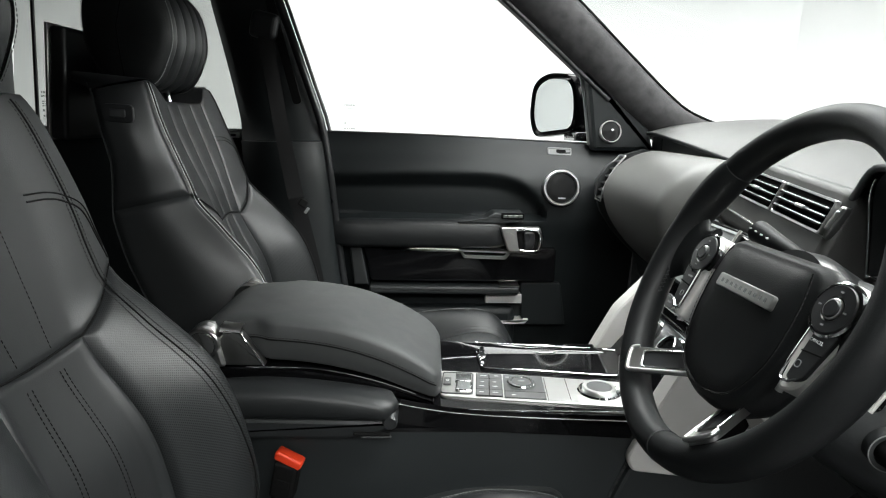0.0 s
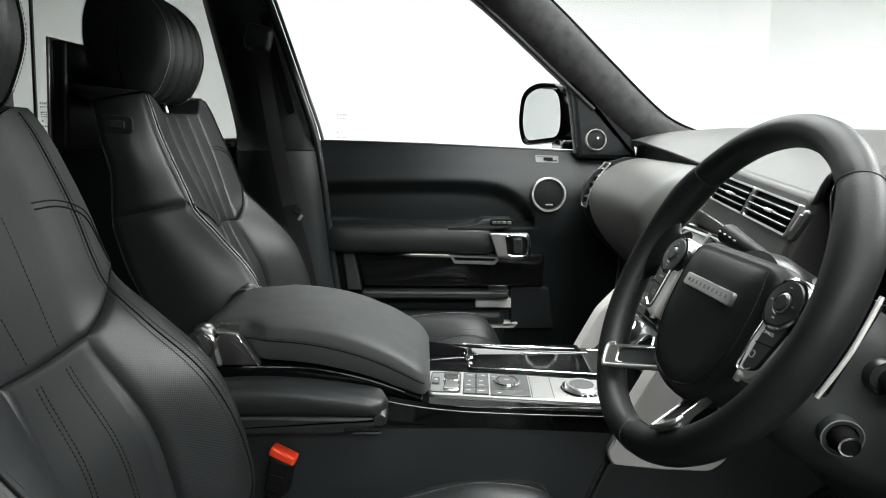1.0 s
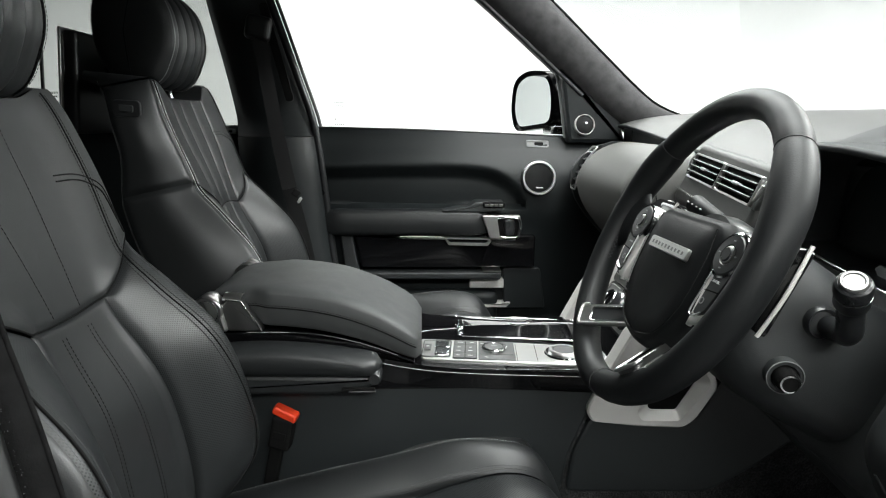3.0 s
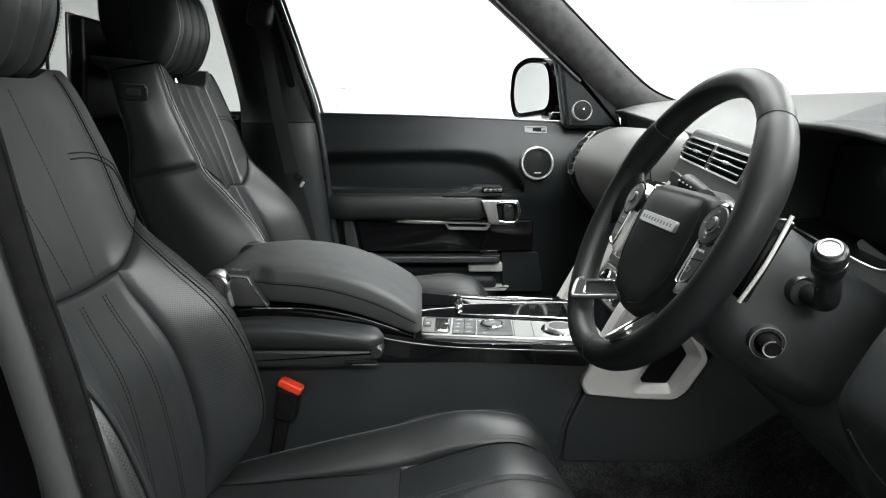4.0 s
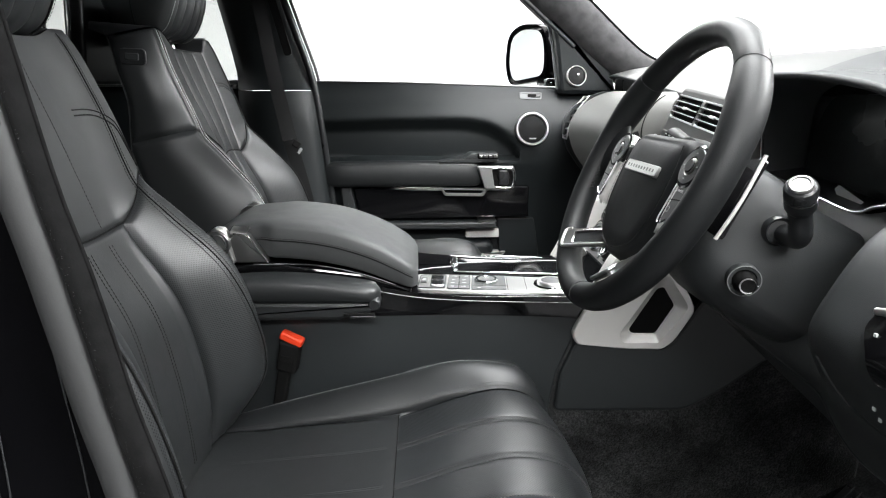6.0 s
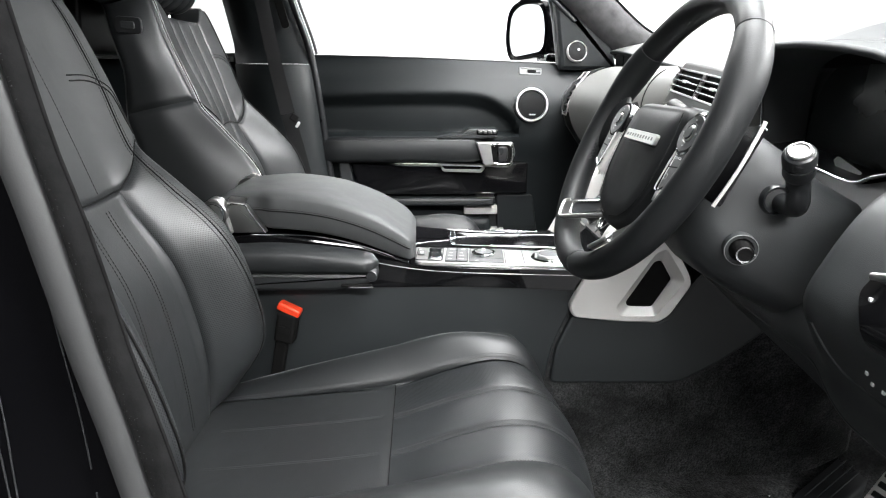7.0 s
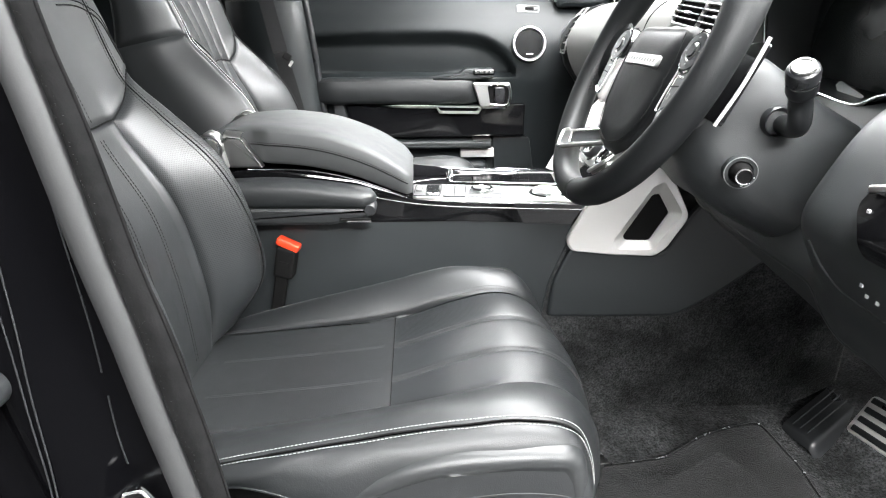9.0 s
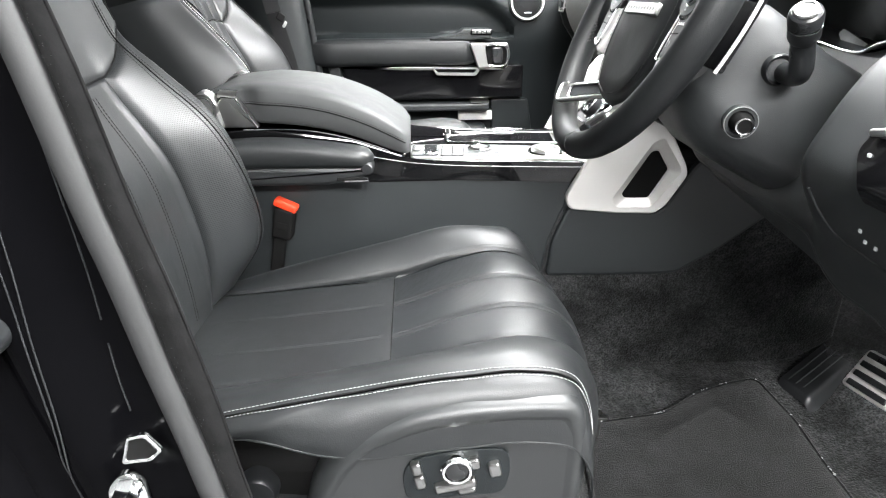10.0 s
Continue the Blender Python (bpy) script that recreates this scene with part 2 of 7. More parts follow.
def carpet(name, colour, pile=260.0, worn=10.0):
    """Cut-pile carpet: tufts light and dark, with paler worn patches."""
    m, nodes, links, bsdf = material(name)
    pos = nodes.new("ShaderNodeTexCoord").outputs["Object"]
    factors = []
    heights = []
    for scale, detail, lo, hi in ((pile, 3, 0.50, 1.6), (pile * 0.28, 2, 0.75, 1.3), (worn, 6, 0.5, 1.9)):
        n = nodes.new("ShaderNodeTexNoise")
        n.inputs["Scale"].default_value = scale
        n.inputs["Detail"].default_value = detail
        links.new(pos, n.inputs["Vector"])
        r = nodes.new("ShaderNodeMapRange")
        r.inputs["From Min"].default_value = 0.36
        r.inputs["From Max"].default_value = 0.64
        r.inputs["To Min"].default_value = lo
        r.inputs["To Max"].default_value = hi
        links.new(n.outputs["Fac"], r.inputs["Value"])
        factors.append(r.outputs["Result"])
        heights.append(n.outputs["Fac"])
    col = colour
    for f in factors:
        q = nodes.new("ShaderNodeVectorMath")
        q.operation = "SCALE"
        if isinstance(col, tuple):
            q.inputs[0].default_value = col
        else:
            links.new(col, q.inputs[0])
        links.new(f, q.inputs["Scale"])
        col = q.outputs["Vector"]
    links.new(col, bsdf.inputs["Base Color"])
    bsdf.inputs["Roughness"].default_value = 1.0
    bsdf.inputs["Specular IOR Level"].default_value = 0.05
    bsdf.inputs["Sheen Weight"].default_value = 0.1
    b = nodes.new("ShaderNodeBump")
    b.inputs["Strength"].default_value = 1.0
    b.inputs["Distance"].default_value = 0.0025
    links.new(heights[0], b.inputs["Height"])
    links.new(b.outputs["Normal"], bsdf.inputs["Normal"])
    return m


def leather(name, colour, rough, holes=0.0, creased=0.25, spec=0.5):
    """Grained leather; holes > 0 adds punched perforations at that pitch, on the UV map in metres."""
    m, nodes, links, bsdf = material(name)
    pos = nodes.new("ShaderNodeTexCoord")
    pebble = nodes.new("ShaderNodeTexVoronoi")
    pebble.feature = "SMOOTH_F1"
    pebble.inputs["Scale"].default_value = 750
    links.new(pos.outputs["Object"], pebble.inputs["Vector"])
    crease = nodes.new("ShaderNodeTexNoise")
    crease.inputs["Scale"].default_value = 26
    crease.inputs["Detail"].default_value = 6
    crease.inputs["Distortion"].default_value = 0.8
    links.new(pos.outputs["Object"], crease.inputs["Vector"])
    broad = nodes.new("ShaderNodeTexNoise")
    broad.inputs["Scale"].default_value = 5
    links.new(pos.outputs["Object"], broad.inputs["Vector"])
    ramp = nodes.new("ShaderNodeMapRange")
    ramp.inputs["To Min"].default_value = 0.8
    ramp.inputs["To Max"].default_value = 1.25
    links.new(broad.outputs["Fac"], ramp.inputs["Value"])
    tint = nodes.new("ShaderNodeVectorMath")
    tint.operation = "SCALE"
    tint.inputs[0].default_value = colour
    links.new(ramp.outputs["Result"], tint.inputs["Scale"])
    rr = nodes.new("ShaderNodeMapRange")
    rr.inputs["To Min"].default_value = rough - 0.09
    rr.inputs["To Max"].default_value = rough + 0.09
    links.new(crease.outputs["Fac"], rr.inputs["Value"])
    links.new(rr.outputs["Result"], bsdf.inputs["Roughness"])
    bsdf.inputs["Specular IOR Level"].default_value = spec
    b1 = nodes.new("ShaderNodeBump")
    b1.inputs["Strength"].default_value = 0.22
    b1.inputs["Distance"].default_value = 0.0005
    links.new(pebble.outputs["Distance"], b1.inputs["Height"])
    b2 = nodes.new("ShaderNodeBump")
    b2.inputs["Strength"].default_value = creased
    b2.inputs["Distance"].default_value = 0.002
    links.new(crease.outputs["Fac"], b2.inputs["Height"])
    links.new(b1.outputs["Normal"], b2.inputs["Normal"])
    links.new(b2.outputs["Normal"], bsdf.inputs["Normal"])
    colour_out = tint.outputs["Vector"]
    if holes:
        sep = nodes.new("ShaderNodeSeparateXYZ")
        links.new(pos.outputs["UV"], sep.inputs["Vector"])

        def maths(op, a, b=None):
            n = nodes.new("ShaderNodeMath")
            n.operation = op
            for k, v in enumerate((a, b)):
                if v is None:
                    continue
                if isinstance(v, (int, float)):
                    n.inputs[k].default_value = v
                else:
                    links.new(v, n.inputs[k])
            return n.outputs[0]
        # two square lattices, one shifted by half a pitch: a diagonal pattern of holes
        dist = None
        for shift in (0.0, 0.5):
            cells = []
            for axis in ("X", "Y"):
                q = maths("ADD", maths("DIVIDE", sep.outputs[axis], holes), shift)
                cells.append(maths("POWER", maths("SUBTRACT", maths("FRACT", q), 0.5), 2.0))
            d = maths("SQRT", maths("ADD", cells[0], cells[1]))
            dist = d if dist is None else maths("MINIMUM", dist, d)
        hole = nodes.new("ShaderNodeMapRange")
        hole.inputs["From Min"].default_value = 0.14
        hole.inputs["From Max"].default_value = 0.27
        # the punching fades out in patches
        fade = nodes.new("ShaderNodeTexNoise")
        fade.inputs["Scale"].default_value = 4.5
        fade.inputs["Detail"].default_value = 1.0
        links.new(pos.outputs["Object"], fade.inputs["Vector"])
        depth = nodes.new("ShaderNodeMapRange")
        depth.inputs["From Min"].default_value = 0.42
        depth.inputs["From Max"].default_value = 0.62
        depth.inputs["To Min"].default_value = 0.92
        depth.inputs["To Max"].default_value = 0.3
        links.new(fade.outputs["Fac"], depth.inputs["Value"])
        links.new(depth.outputs["Result"], hole.inputs["To Min"])
        links.new(dist, hole.inputs["Value"])
        dark = nodes.new("ShaderNodeVectorMath")
        dark.operation = "SCALE"
        links.new(colour_out, dark.inputs[0])
        links.new(hole.outputs["Result"], dark.inputs["Scale"])
        colour_out = dark.outputs["Vector"]
        spec = nodes.new("ShaderNodeMath")
        spec.operation = "MULTIPLY"
        spec.inputs[1].default_value = 0.5
        links.new(hole.outputs["Result"], spec.inputs[0])
        links.new(spec.outputs[0], bsdf.inputs["Specular IOR Level"])
    links.new(colour_out, bsdf.inputs["Base Color"])
    return m


def glass(name, tint, gloss=0.05):
    m, nodes, links, bsdf = material(name)
    nodes.remove(bsdf)
    clear = nodes.new("ShaderNodeBsdfTransparent")
    clear.inputs["Color"].default_value = (*tint, 1)
    shine = nodes.new("ShaderNodeBsdfGlossy")
    shine.inputs["Roughness"].default_value = 0.01
    fres = nodes.new("ShaderNodeFresnel")
    fres.inputs["IOR"].default_value = 1.12
    mix = nodes.new("ShaderNodeMixShader")
    links.new(fres.outputs["Fac"], mix.inputs["Fac"])
    links.new(clear.outputs["BSDF"], mix.inputs[1])
    links.new(shine.outputs["BSDF"], mix.inputs[2])
    links.new(mix.outputs["Shader"], nodes["Material Output"].inputs["Surface"])
    return m


def glow(name, colour, strength):
    m, nodes, links, bsdf = material(name)
    bsdf.inputs["Base Color"].default_value = (*colour, 1)
    bsdf.inputs["Emission Color"].default_value = (*colour, 1)
    bsdf.inputs["Emission Strength"].default_value = strength
    return m


LEATHER = leather("black_leather", (0.0114, 0.0126, 0.0133), 0.44)
WHEELSKIN = leather("wheel_leather", (0.0062, 0.0070, 0.0075), 0.50, creased=0.02, spec=0.27)
PERFORATED = leather("perforated_black_leather", (0.0128, 0.0143, 0.0153), 0.44, 0.0040)
# Grey leather, its colour raised further for light the roll's profile misses.
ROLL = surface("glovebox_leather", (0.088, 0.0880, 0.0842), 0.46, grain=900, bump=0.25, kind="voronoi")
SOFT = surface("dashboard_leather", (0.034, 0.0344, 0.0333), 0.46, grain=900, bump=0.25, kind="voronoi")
CONSOLESKIN = surface("console_leather", (0.0140, 0.0168, 0.0180), 0.48, grain=900, bump=0.25, kind="voronoi")
# The seats' dark leather again, lightened because the lid catches more light.
LITSKIN = leather("lit_lid_leather", (0.0310, 0.0330, 0.0335), 0.58, creased=0.08)
VALANCE = surface("seat_plastic", (0.0185, 0.0200, 0.0206), 0.36, grain=1200, bump=0.2, kind="voronoi")
KEYGREY = surface("dark_metal_key", (0.085, 0.087, 0.088), 0.42, metal=0.3, grain=900, bump=0.05)
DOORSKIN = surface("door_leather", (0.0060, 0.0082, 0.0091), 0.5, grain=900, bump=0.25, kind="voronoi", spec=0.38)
PLASTIC = surface("black_plastic", (0.0196, 0.0218, 0.0227), 0.5, grain=1200, bump=0.25, kind="voronoi")
SMOOTH = surface("satin_black_plastic", (0.015, 0.016, 0.017), 0.3, grain=900, bump=0.05)
GREYPLASTIC = surface("grey_plastic", (0.16, 0.165, 0.165), 0.5, grain=900, bump=0.1)
GLOSS = surface("piano_black", (0.004, 0.004, 0.0045), 0.06, grain=40, bump=0.01, rough_vary=0.02, spec=0.45)
PAINT = surface("black_car_paint", (0.0015, 0.0015, 0.0018), 0.10, grain=30, bump=0.015, rough_vary=0.03, spec=0.03)
CHROME = surface("chrome", (0.80, 0.81, 0.81), 0.10, metal=1.0, grain=200, bump=0.01, vary=0.04, rough_vary=0.03)
BRUSHED = surface("brushed_metal", (0.30, 0.30, 0.295), 0.30, metal=1.0, grain=500, bump=0.08, vary=0.08, rough_vary=0.08)
SATIN = surface("satin_aluminium", (0.62, 0.62, 0.61), 0.3, metal=1.0, grain=700, bump=0.05, vary=0.05, rough_vary=0.05)
SILVER = surface("silver_paint", (0.62, 0.61, 0.59), 0.36, metal=0.25, grain=900, bump=0.05, vary=0.05)
SUEDE = surface("grey_alcantara", (0.034, 0.0333, 0.0345), 0.95, grain=500, bump=0.6, vary=0.9, stain=30, spec=0.1, sheen=0.2)
CARPET = carpet("black_carpet", (0.0170, 0.0175, 0.0178))
MAT = carpet("mat_carpet", (0.0062, 0.0064, 0.0066), 520.0, 12.0)
RUBBER = surface("grey_rubber_seal", (0.0195, 0.0202, 0.0206), 0.6, grain=700, bump=0.1, vary=0.08)
FLOCK = surface("flocked_strip", (0.0058, 0.0058, 0.0059), 0.95, grain=260, bump=0.8, vary=0.8, stain=70, spec=0.05, sheen=0.0)
CLOTH = surface("belt_webbing", (0.009, 0.009, 0.0095), 0.75, grain=900, bump=0.4, spec=0.25)
THREAD = surface("pale_thread", (0.36, 0.37, 0.36), 0.7, bump=0)
PALE = surface("silver_thread", (0.52, 0.53, 0.52), 0.7, bump=0)
DARKTHREAD = surface("grey_thread", (0.020, 0.0212, 0.0225), 0.7, bump=0)
RED = surface("red_button_plastic", (0.72, 0.05, 0.015), 0.4, grain=400, bump=0.05)
# Near-black for dark parts and for plates that stand in for shaded hollows.
DARK = surface("dark_recess", (0.005, 0.005, 0.005), 0.8, bump=0, spec=0.12)
MARK = surface("white_marking", (0.62, 0.63, 0.63), 0.6, bump=0, vary=0.05)
FAINT = surface("grey_marking", (0.25, 0.26, 0.26), 0.6, bump=0, vary=0.05)
# For the unseen wall behind the camera; dark so glossy parts reflect little light.
WALLDARK = surface("dark_unseen_wall", (0.075, 0.075, 0.075), 0.9, grain=60, bump=0.2, vary=0.2, stain=1.5)
WALLWHITE = surface("white_studio_paint", (0.78, 0.79, 0.785), 0.8, grain=60, bump=0.05, vary=0.03, stain=1.5)
FLOORWHITE = surface("dark_studio_floor", (0.09, 0.09, 0.092), 0.45, grain=80, bump=0.05, vary=0.06, stain=2)
SCREEN = surface("screen_glass", (0.010, 0.0125, 0.0128), 0.25, grain=30, bump=0, spec=0.3)
# Pale base colour stands in for reflections on the screen and instrument glass.
REFLECTED = surface("pale_reflection", (0.26, 0.27, 0.27), 0.12, grain=30, bump=0, coat=0.5)
MIRROR = surface("mirror_glass", (0.70, 0.72, 0.72), 0.02, metal=1.0, bump=0, vary=0.0, rough_vary=0.0)
MESHGRILLE = surface("speaker_mesh", (0.0035, 0.0038, 0.004), 0.55, grain=1600, bump=0.8, kind="voronoi", spec=0.2)
ETCH = glass("etched_glass", (0.66, 0.67, 0.66))
CLEAR = glass("clear_glass", (0.97, 0.98, 0.98))
TINTED = glass("privacy_glass", (0.42, 0.43, 0.42))
LIGHTPANEL = glow("light_panel", (1.0, 1.0, 1.0), 6.0)


# ---- the studio ----
def studio():
    x0, x1, y0, y1, h = -5.0, 5.0, -4.5, 5.6, 3.2
    structure("floor", box("floor", (x0, y0, -0.1), (x1, y1, 0)), FLOORWHITE, "dark smooth studio floor under the car", "floor")
    structure("ceiling", box("ceiling", (x0, y0, h), (x1, y1, h + 0.1)), WALLWHITE, "white studio ceiling", "ceiling")
    structure("wall_west", box("wall_west", (x0 - 0.1, y0, 0), (x0, y1, h)), WALLWHITE, "white studio wall behind the car", "wall")
    structure("wall_east", box("wall_east", (x1, y0, 0), (x1 + 0.1, y1, h)), WALLWHITE, "white studio wall ahead of the car", "wall")
    structure("wall_south", box("wall_south", (x0, y0 - 0.1, 0), (x1, y0, h)), WALLDARK, "dark grey wall behind the open door, added unseen to darken reflections", "wall")
    structure("wall_north", box("wall_north", (x0, y1, 0), (x1, y1 + 0.1, h)), WALLWHITE, "white studio wall seen through the windows", "wall")
    r = 3.0
    cove = [V(x1 - r + r * math.sin(a), y1 - r + r * math.cos(a), 0) for a in [math.pi / 2 * k / 24 for k in range(25)]]
    structure("wall_cove", loft("wall_cove", [[p, p + V(0.02, 0.02, 0), p + V(0.02, 0.02, h), p + V(0, 0, h)] for p in cove]), WALLWHITE, "white rounded corner of the studio", "wall")
    for x, y, sx, sy, watts in LAMPS:
        light = bpy.data.lights.new("panel_light", "AREA")
        light.shape, light.size, light.size_y, light.energy = "RECTANGLE", sx, sy, watts
        light.color = (1.0, 0.992, 0.98)
        lamp = new("panel_light", light)
        lamp.location = (x, y, LAMP_Z - 0.03)
        t = thing("ceiling_light", (x, y, LAMP_Z), "flat white rectangular ceiling light panel", "ceiling light", "ceiling lights")
        part("diffuser", box("diffuser", (x - sx / 2, y - sy / 2, LAMP_Z), (x + sx / 2, y + sy / 2, LAMP_Z + 0.02)), LIGHTPANEL, t)
        part("frame", ring_plate("frame", rect(sx + 0.06, sy + 0.06), rect(sx, sy), axes((x, y, LAMP_Z - 0.01), (1, 0, 0), (0, 1, 0)), 0.045), SATIN, t)


studio()


# ---- the car's shell ----
def floor_z(x, y):
    z = 0.63 + 0.42 * smoothstep(0.78, 1.32, x)
    z += 0.05 * smoothstep(0.60, 0.86, y) * smoothstep(0.2, 0.5, x) * (1 - smoothstep(0.95, 1.0, y))
    return z + 0.0015 * noise.noise((x * 14, y * 14, 0))


structure("car_floor", grid("car_floor", lambda a, b: V(-1.5 + 2.85 * a, 0.24 + 1.5 * b, floor_z(-1.5 + 2.85 * a, 0.24 + 1.5 * b)), 90, 50), CARPET,
          "dark carpet on the car's floor, worn by the pedals", "carpet")
structure("car_underbody", box("car_underbody", (-1.6, 0.2, 0.45), (1.5, 1.8, 0.59)), PLASTIC, "dark plate under the car's floor", "underbody")
structure("firewall", box("firewall", (1.32, 0.2, 0.59), (1.38, 1.8, 1.42)), CARPET, "carpet-lined bulkhead in front of the footwells", "firewall")
structure("rear_bulkhead", box("rear_bulkhead", (-1.62, 0.2, 0.59), (-1.56, 1.8, 1.9)), PLASTIC, "dark panel closing the rear of the cabin", "bulkhead")


def roof_point(a, b, lift=0.0):
    x = -1.62 + 1.86 * a
    y = 0.30 + 1.34 * b
    z = 1.865 + 0.05 * math.sin(math.pi * b) - 0.03 * smoothstep(0.75, 1.0, a) + lift
    return V(x, y, z)


def roof():
    lower = grid("roof_lining", lambda a, b: roof_point(a, b), 20, 14)
    structure("ceiling_lining", lower, SUEDE, "dark suede roof lining of the car", "roof lining")
    bm = bmesh.new()
    bm.from_mesh(grid("roof_skin", lambda a, b: roof_point(a, b, 0.03), 20, 14))
    bmesh.ops.solidify(bm, geom=bm.faces[:], thickness=-0.02)
    structure("roof", from_bm("roof", bm), PAINT, "glossy black car roof", "roof")


roof()

structure("cowl_side", box("cowl_side", (0.63, 1.70, 0.55), (1.40, 1.80, 1.43)), PLASTIC, "dark trim beside the far footwell", "trim")
# far pillars
YW = 1.70


def pillar(name, rows, bulge, thick, mat, label, n=9):
    """A trim bar from rows of (rear x, front x, z, y)."""
    loops = []
    for xr, xf, z, y in rows:
        loop = []
        for k in range(n):
            b = k / (n - 1)
            loop.append(V(xr + (xf - xr) * b, y - bulge * math.sin(math.pi * b) ** 0.7, z))
        loop += [V(xf, y + thick, z), V(xr, y + thick, z)]
        loops.append(loop)
    return structure(name, loft(name, loops, sharp=60), mat, label, "pillar")


def a_pillar():
    pts_r = [V(0.10, 0, 1.905), V(0.221, 0, 1.824), V(0.447, 0, 1.633), V(0.53, 0, 1.562), V(0.60, 0, 1.505), V(0.68, 0, 1.455)]
    pts_f = [V(0.30, 0, 1.915), V(0.412, 0, 1.826), V(0.57, 0, 1.682), V(0.692, 0, 1.573), V(0.76, 0, 1.527), V(0.86, 0, 1.490)]
    R, F = spline(pts_r, 26), spline(pts_f, 26)
    loops = []
    for r, f in zip(R, F):
        loop = []
        for k in range(9):
            b = k / 8
            p = r.lerp(f, b)
            loop.append(V(p.x, YW - 0.005 - 0.035 * math.sin(math.pi * b) ** 0.6, p.z))
        loop += [V(f.x, YW + 0.07, f.z), V(r.x, YW + 0.07, r.z)]
        loops.append(loop)
    structure("a_pillar", loft("a_pillar", loops, sharp=60), SUEDE, "grey suede-covered windscreen pillar", "pillar")
    edge = [V(p.x + 0.001, YW - 0.010, p.z + 0.001) for p in F]
    structure("trim_windscreen_edge", tube("trim_windscreen_edge", edge, 0.0032, 8), DARK, "thin black edging along the windscreen pillar", "trim")
    rear = [V(p.x - 0.004, YW - 0.014, p.z - 0.003) for p in R[:16]]
    structure("trim_door_seal", tube("trim_door_seal", rear, 0.007, 8), SMOOTH, "black rubber door seal along the windscreen pillar", "trim")


a_pillar()


def b_right(z):
    return interp(z, [(0.6, -0.11), (1.05, -0.185), (1.456, -0.232), (1.60, -0.275), (1.816, -0.347), (1.92, -0.385)])


def b_left(z):
    return interp(z, [(0.6, -0.36), (1.05, -0.395), (1.473, -0.441), (1.813, -0.512), (1.92, -0.535)])


rows = [(b_left(z), b_right(z), z, 1.675 - 0.05 * (1 - smoothstep(1.38, 1.5, z))) for z in [1.92 - 1.3 * k / 30 for k in range(31)]]
pillar("b_pillar_upper", [r for r in rows if r[2] > 1.44] + [(b_left(1.44), b_right(1.44), 1.44, 1.65)], 0.028, 0.09, DOORSKIN, "dark grey trim of the far centre pillar")
pillar("b_pillar_lower", [(b_left(1.4385), b_right(1.4385), 1.4385, 1.64)] + [r for r in rows if r[2] < 1.43], 0.04, 0.12, DOORSKIN, "moulded dark lower trim of the far centre pillar")
# the front door's rear frame and seals beside the centre pillar
for name, dx, r, mat, label in (("trim_seal_outer", 0.006, 0.011, SMOOTH, "black rubber door seal on the centre pillar"),
                                ("trim_frame", 0.024, 0.005, KEYGREY, "slim grey window frame of the door")):
    pts = [V(b_right(z) + dx, 1.66, z) for z in [0.80 + 1.11 * k / 30 for k in range(31)] if not (name == "trim_frame" and z < 1.44)]
    structure(name, tube(name, pts, r, 8), mat, label, "trim")
rows = [(-1.10, -1.06, z, 1.69) for z in (1.92, 1.7, 1.46)]
pillar("c_pillar", [(-1.62, -1.03, 1.92, 1.69), (-1.62, -1.06, 1.7, 1.69), (-1.62, -1.075, 1.46, 1.69)], 0.02, 0.06, DOORSKIN, "dark trim of the rear pillar")
structure("roof_rail", box("roof_rail", (-1.62, 1.60, 1.86), (0.3, 1.78, 1.94), 0.01), SUEDE, "dark roof rail above the far doors", "roof rail")

# windows
def pane(name, corners, mat, label):
    bm = bmesh.new()
    f = bm.faces.new([bm.verts.new(c) for c in corners])
    bmesh.ops.solidify(bm, geom=[f], thickness=0.004)
    ob = structure(name, from_bm(name, bm), mat, label, "window")
    ob.visible_shadow = False
    return ob


pane("window_1", [(-0.26, 1.745, 1.42), (0.53, 1.745, 1.40), (0.40, 1.745, 1.66), (0.15, 1.745, 1.88), (-0.40, 1.745, 1.88)], CLEAR, "clear side window of the far front door")
pane("window_2", [(-1.08, 1.745, 1.44), (-0.42, 1.745, 1.44), (-0.55, 1.745, 1.88), (-1.03, 1.745, 1.88)], TINTED, "dark-tinted privacy glass of the far rear door")
pane("windscreen", [(0.99, 1.66, 1.44), (0.99, 0.28, 1.44), (0.24, 0.34, 1.885), (0.24, 1.62, 1.885)], CLEAR, "clear sloping windscreen above the dashboard")


def glass_label(name, x, z, y):
    """A window's etched maker's mark: rows of small unreadable bars."""
    t = thing(name, (x, y, z), "small white etched mark on the window glass", "glass mark", kind="")
    rng = random.Random(3)
    for dz, h, w in ((0, 0.006, 0.028), (-0.010, 0.005, 0.028), (-0.024, 0.003, 0.024), (-0.030, 0.003, 0.020), (-0.036, 0.003, 0.024), (-0.048, 0.006, 0.006), (-0.062, 0.005, 0.030)):
        cx = x - 0.017
        while cx < x - 0.017 + w:
            ww = rng.uniform(0.003, 0.006)
            part("bar", box("bar", (cx, y - 0.001, z + dz - h / 2), (min(cx + ww, x + 0.02), y, z + dz + h / 2)), ETCH, t)
            cx += ww + 0.0018


glass_label("window_mark", -0.166, 1.535, 1.739)
glass_label("window_mark", -0.975, 1.555, 1.739)

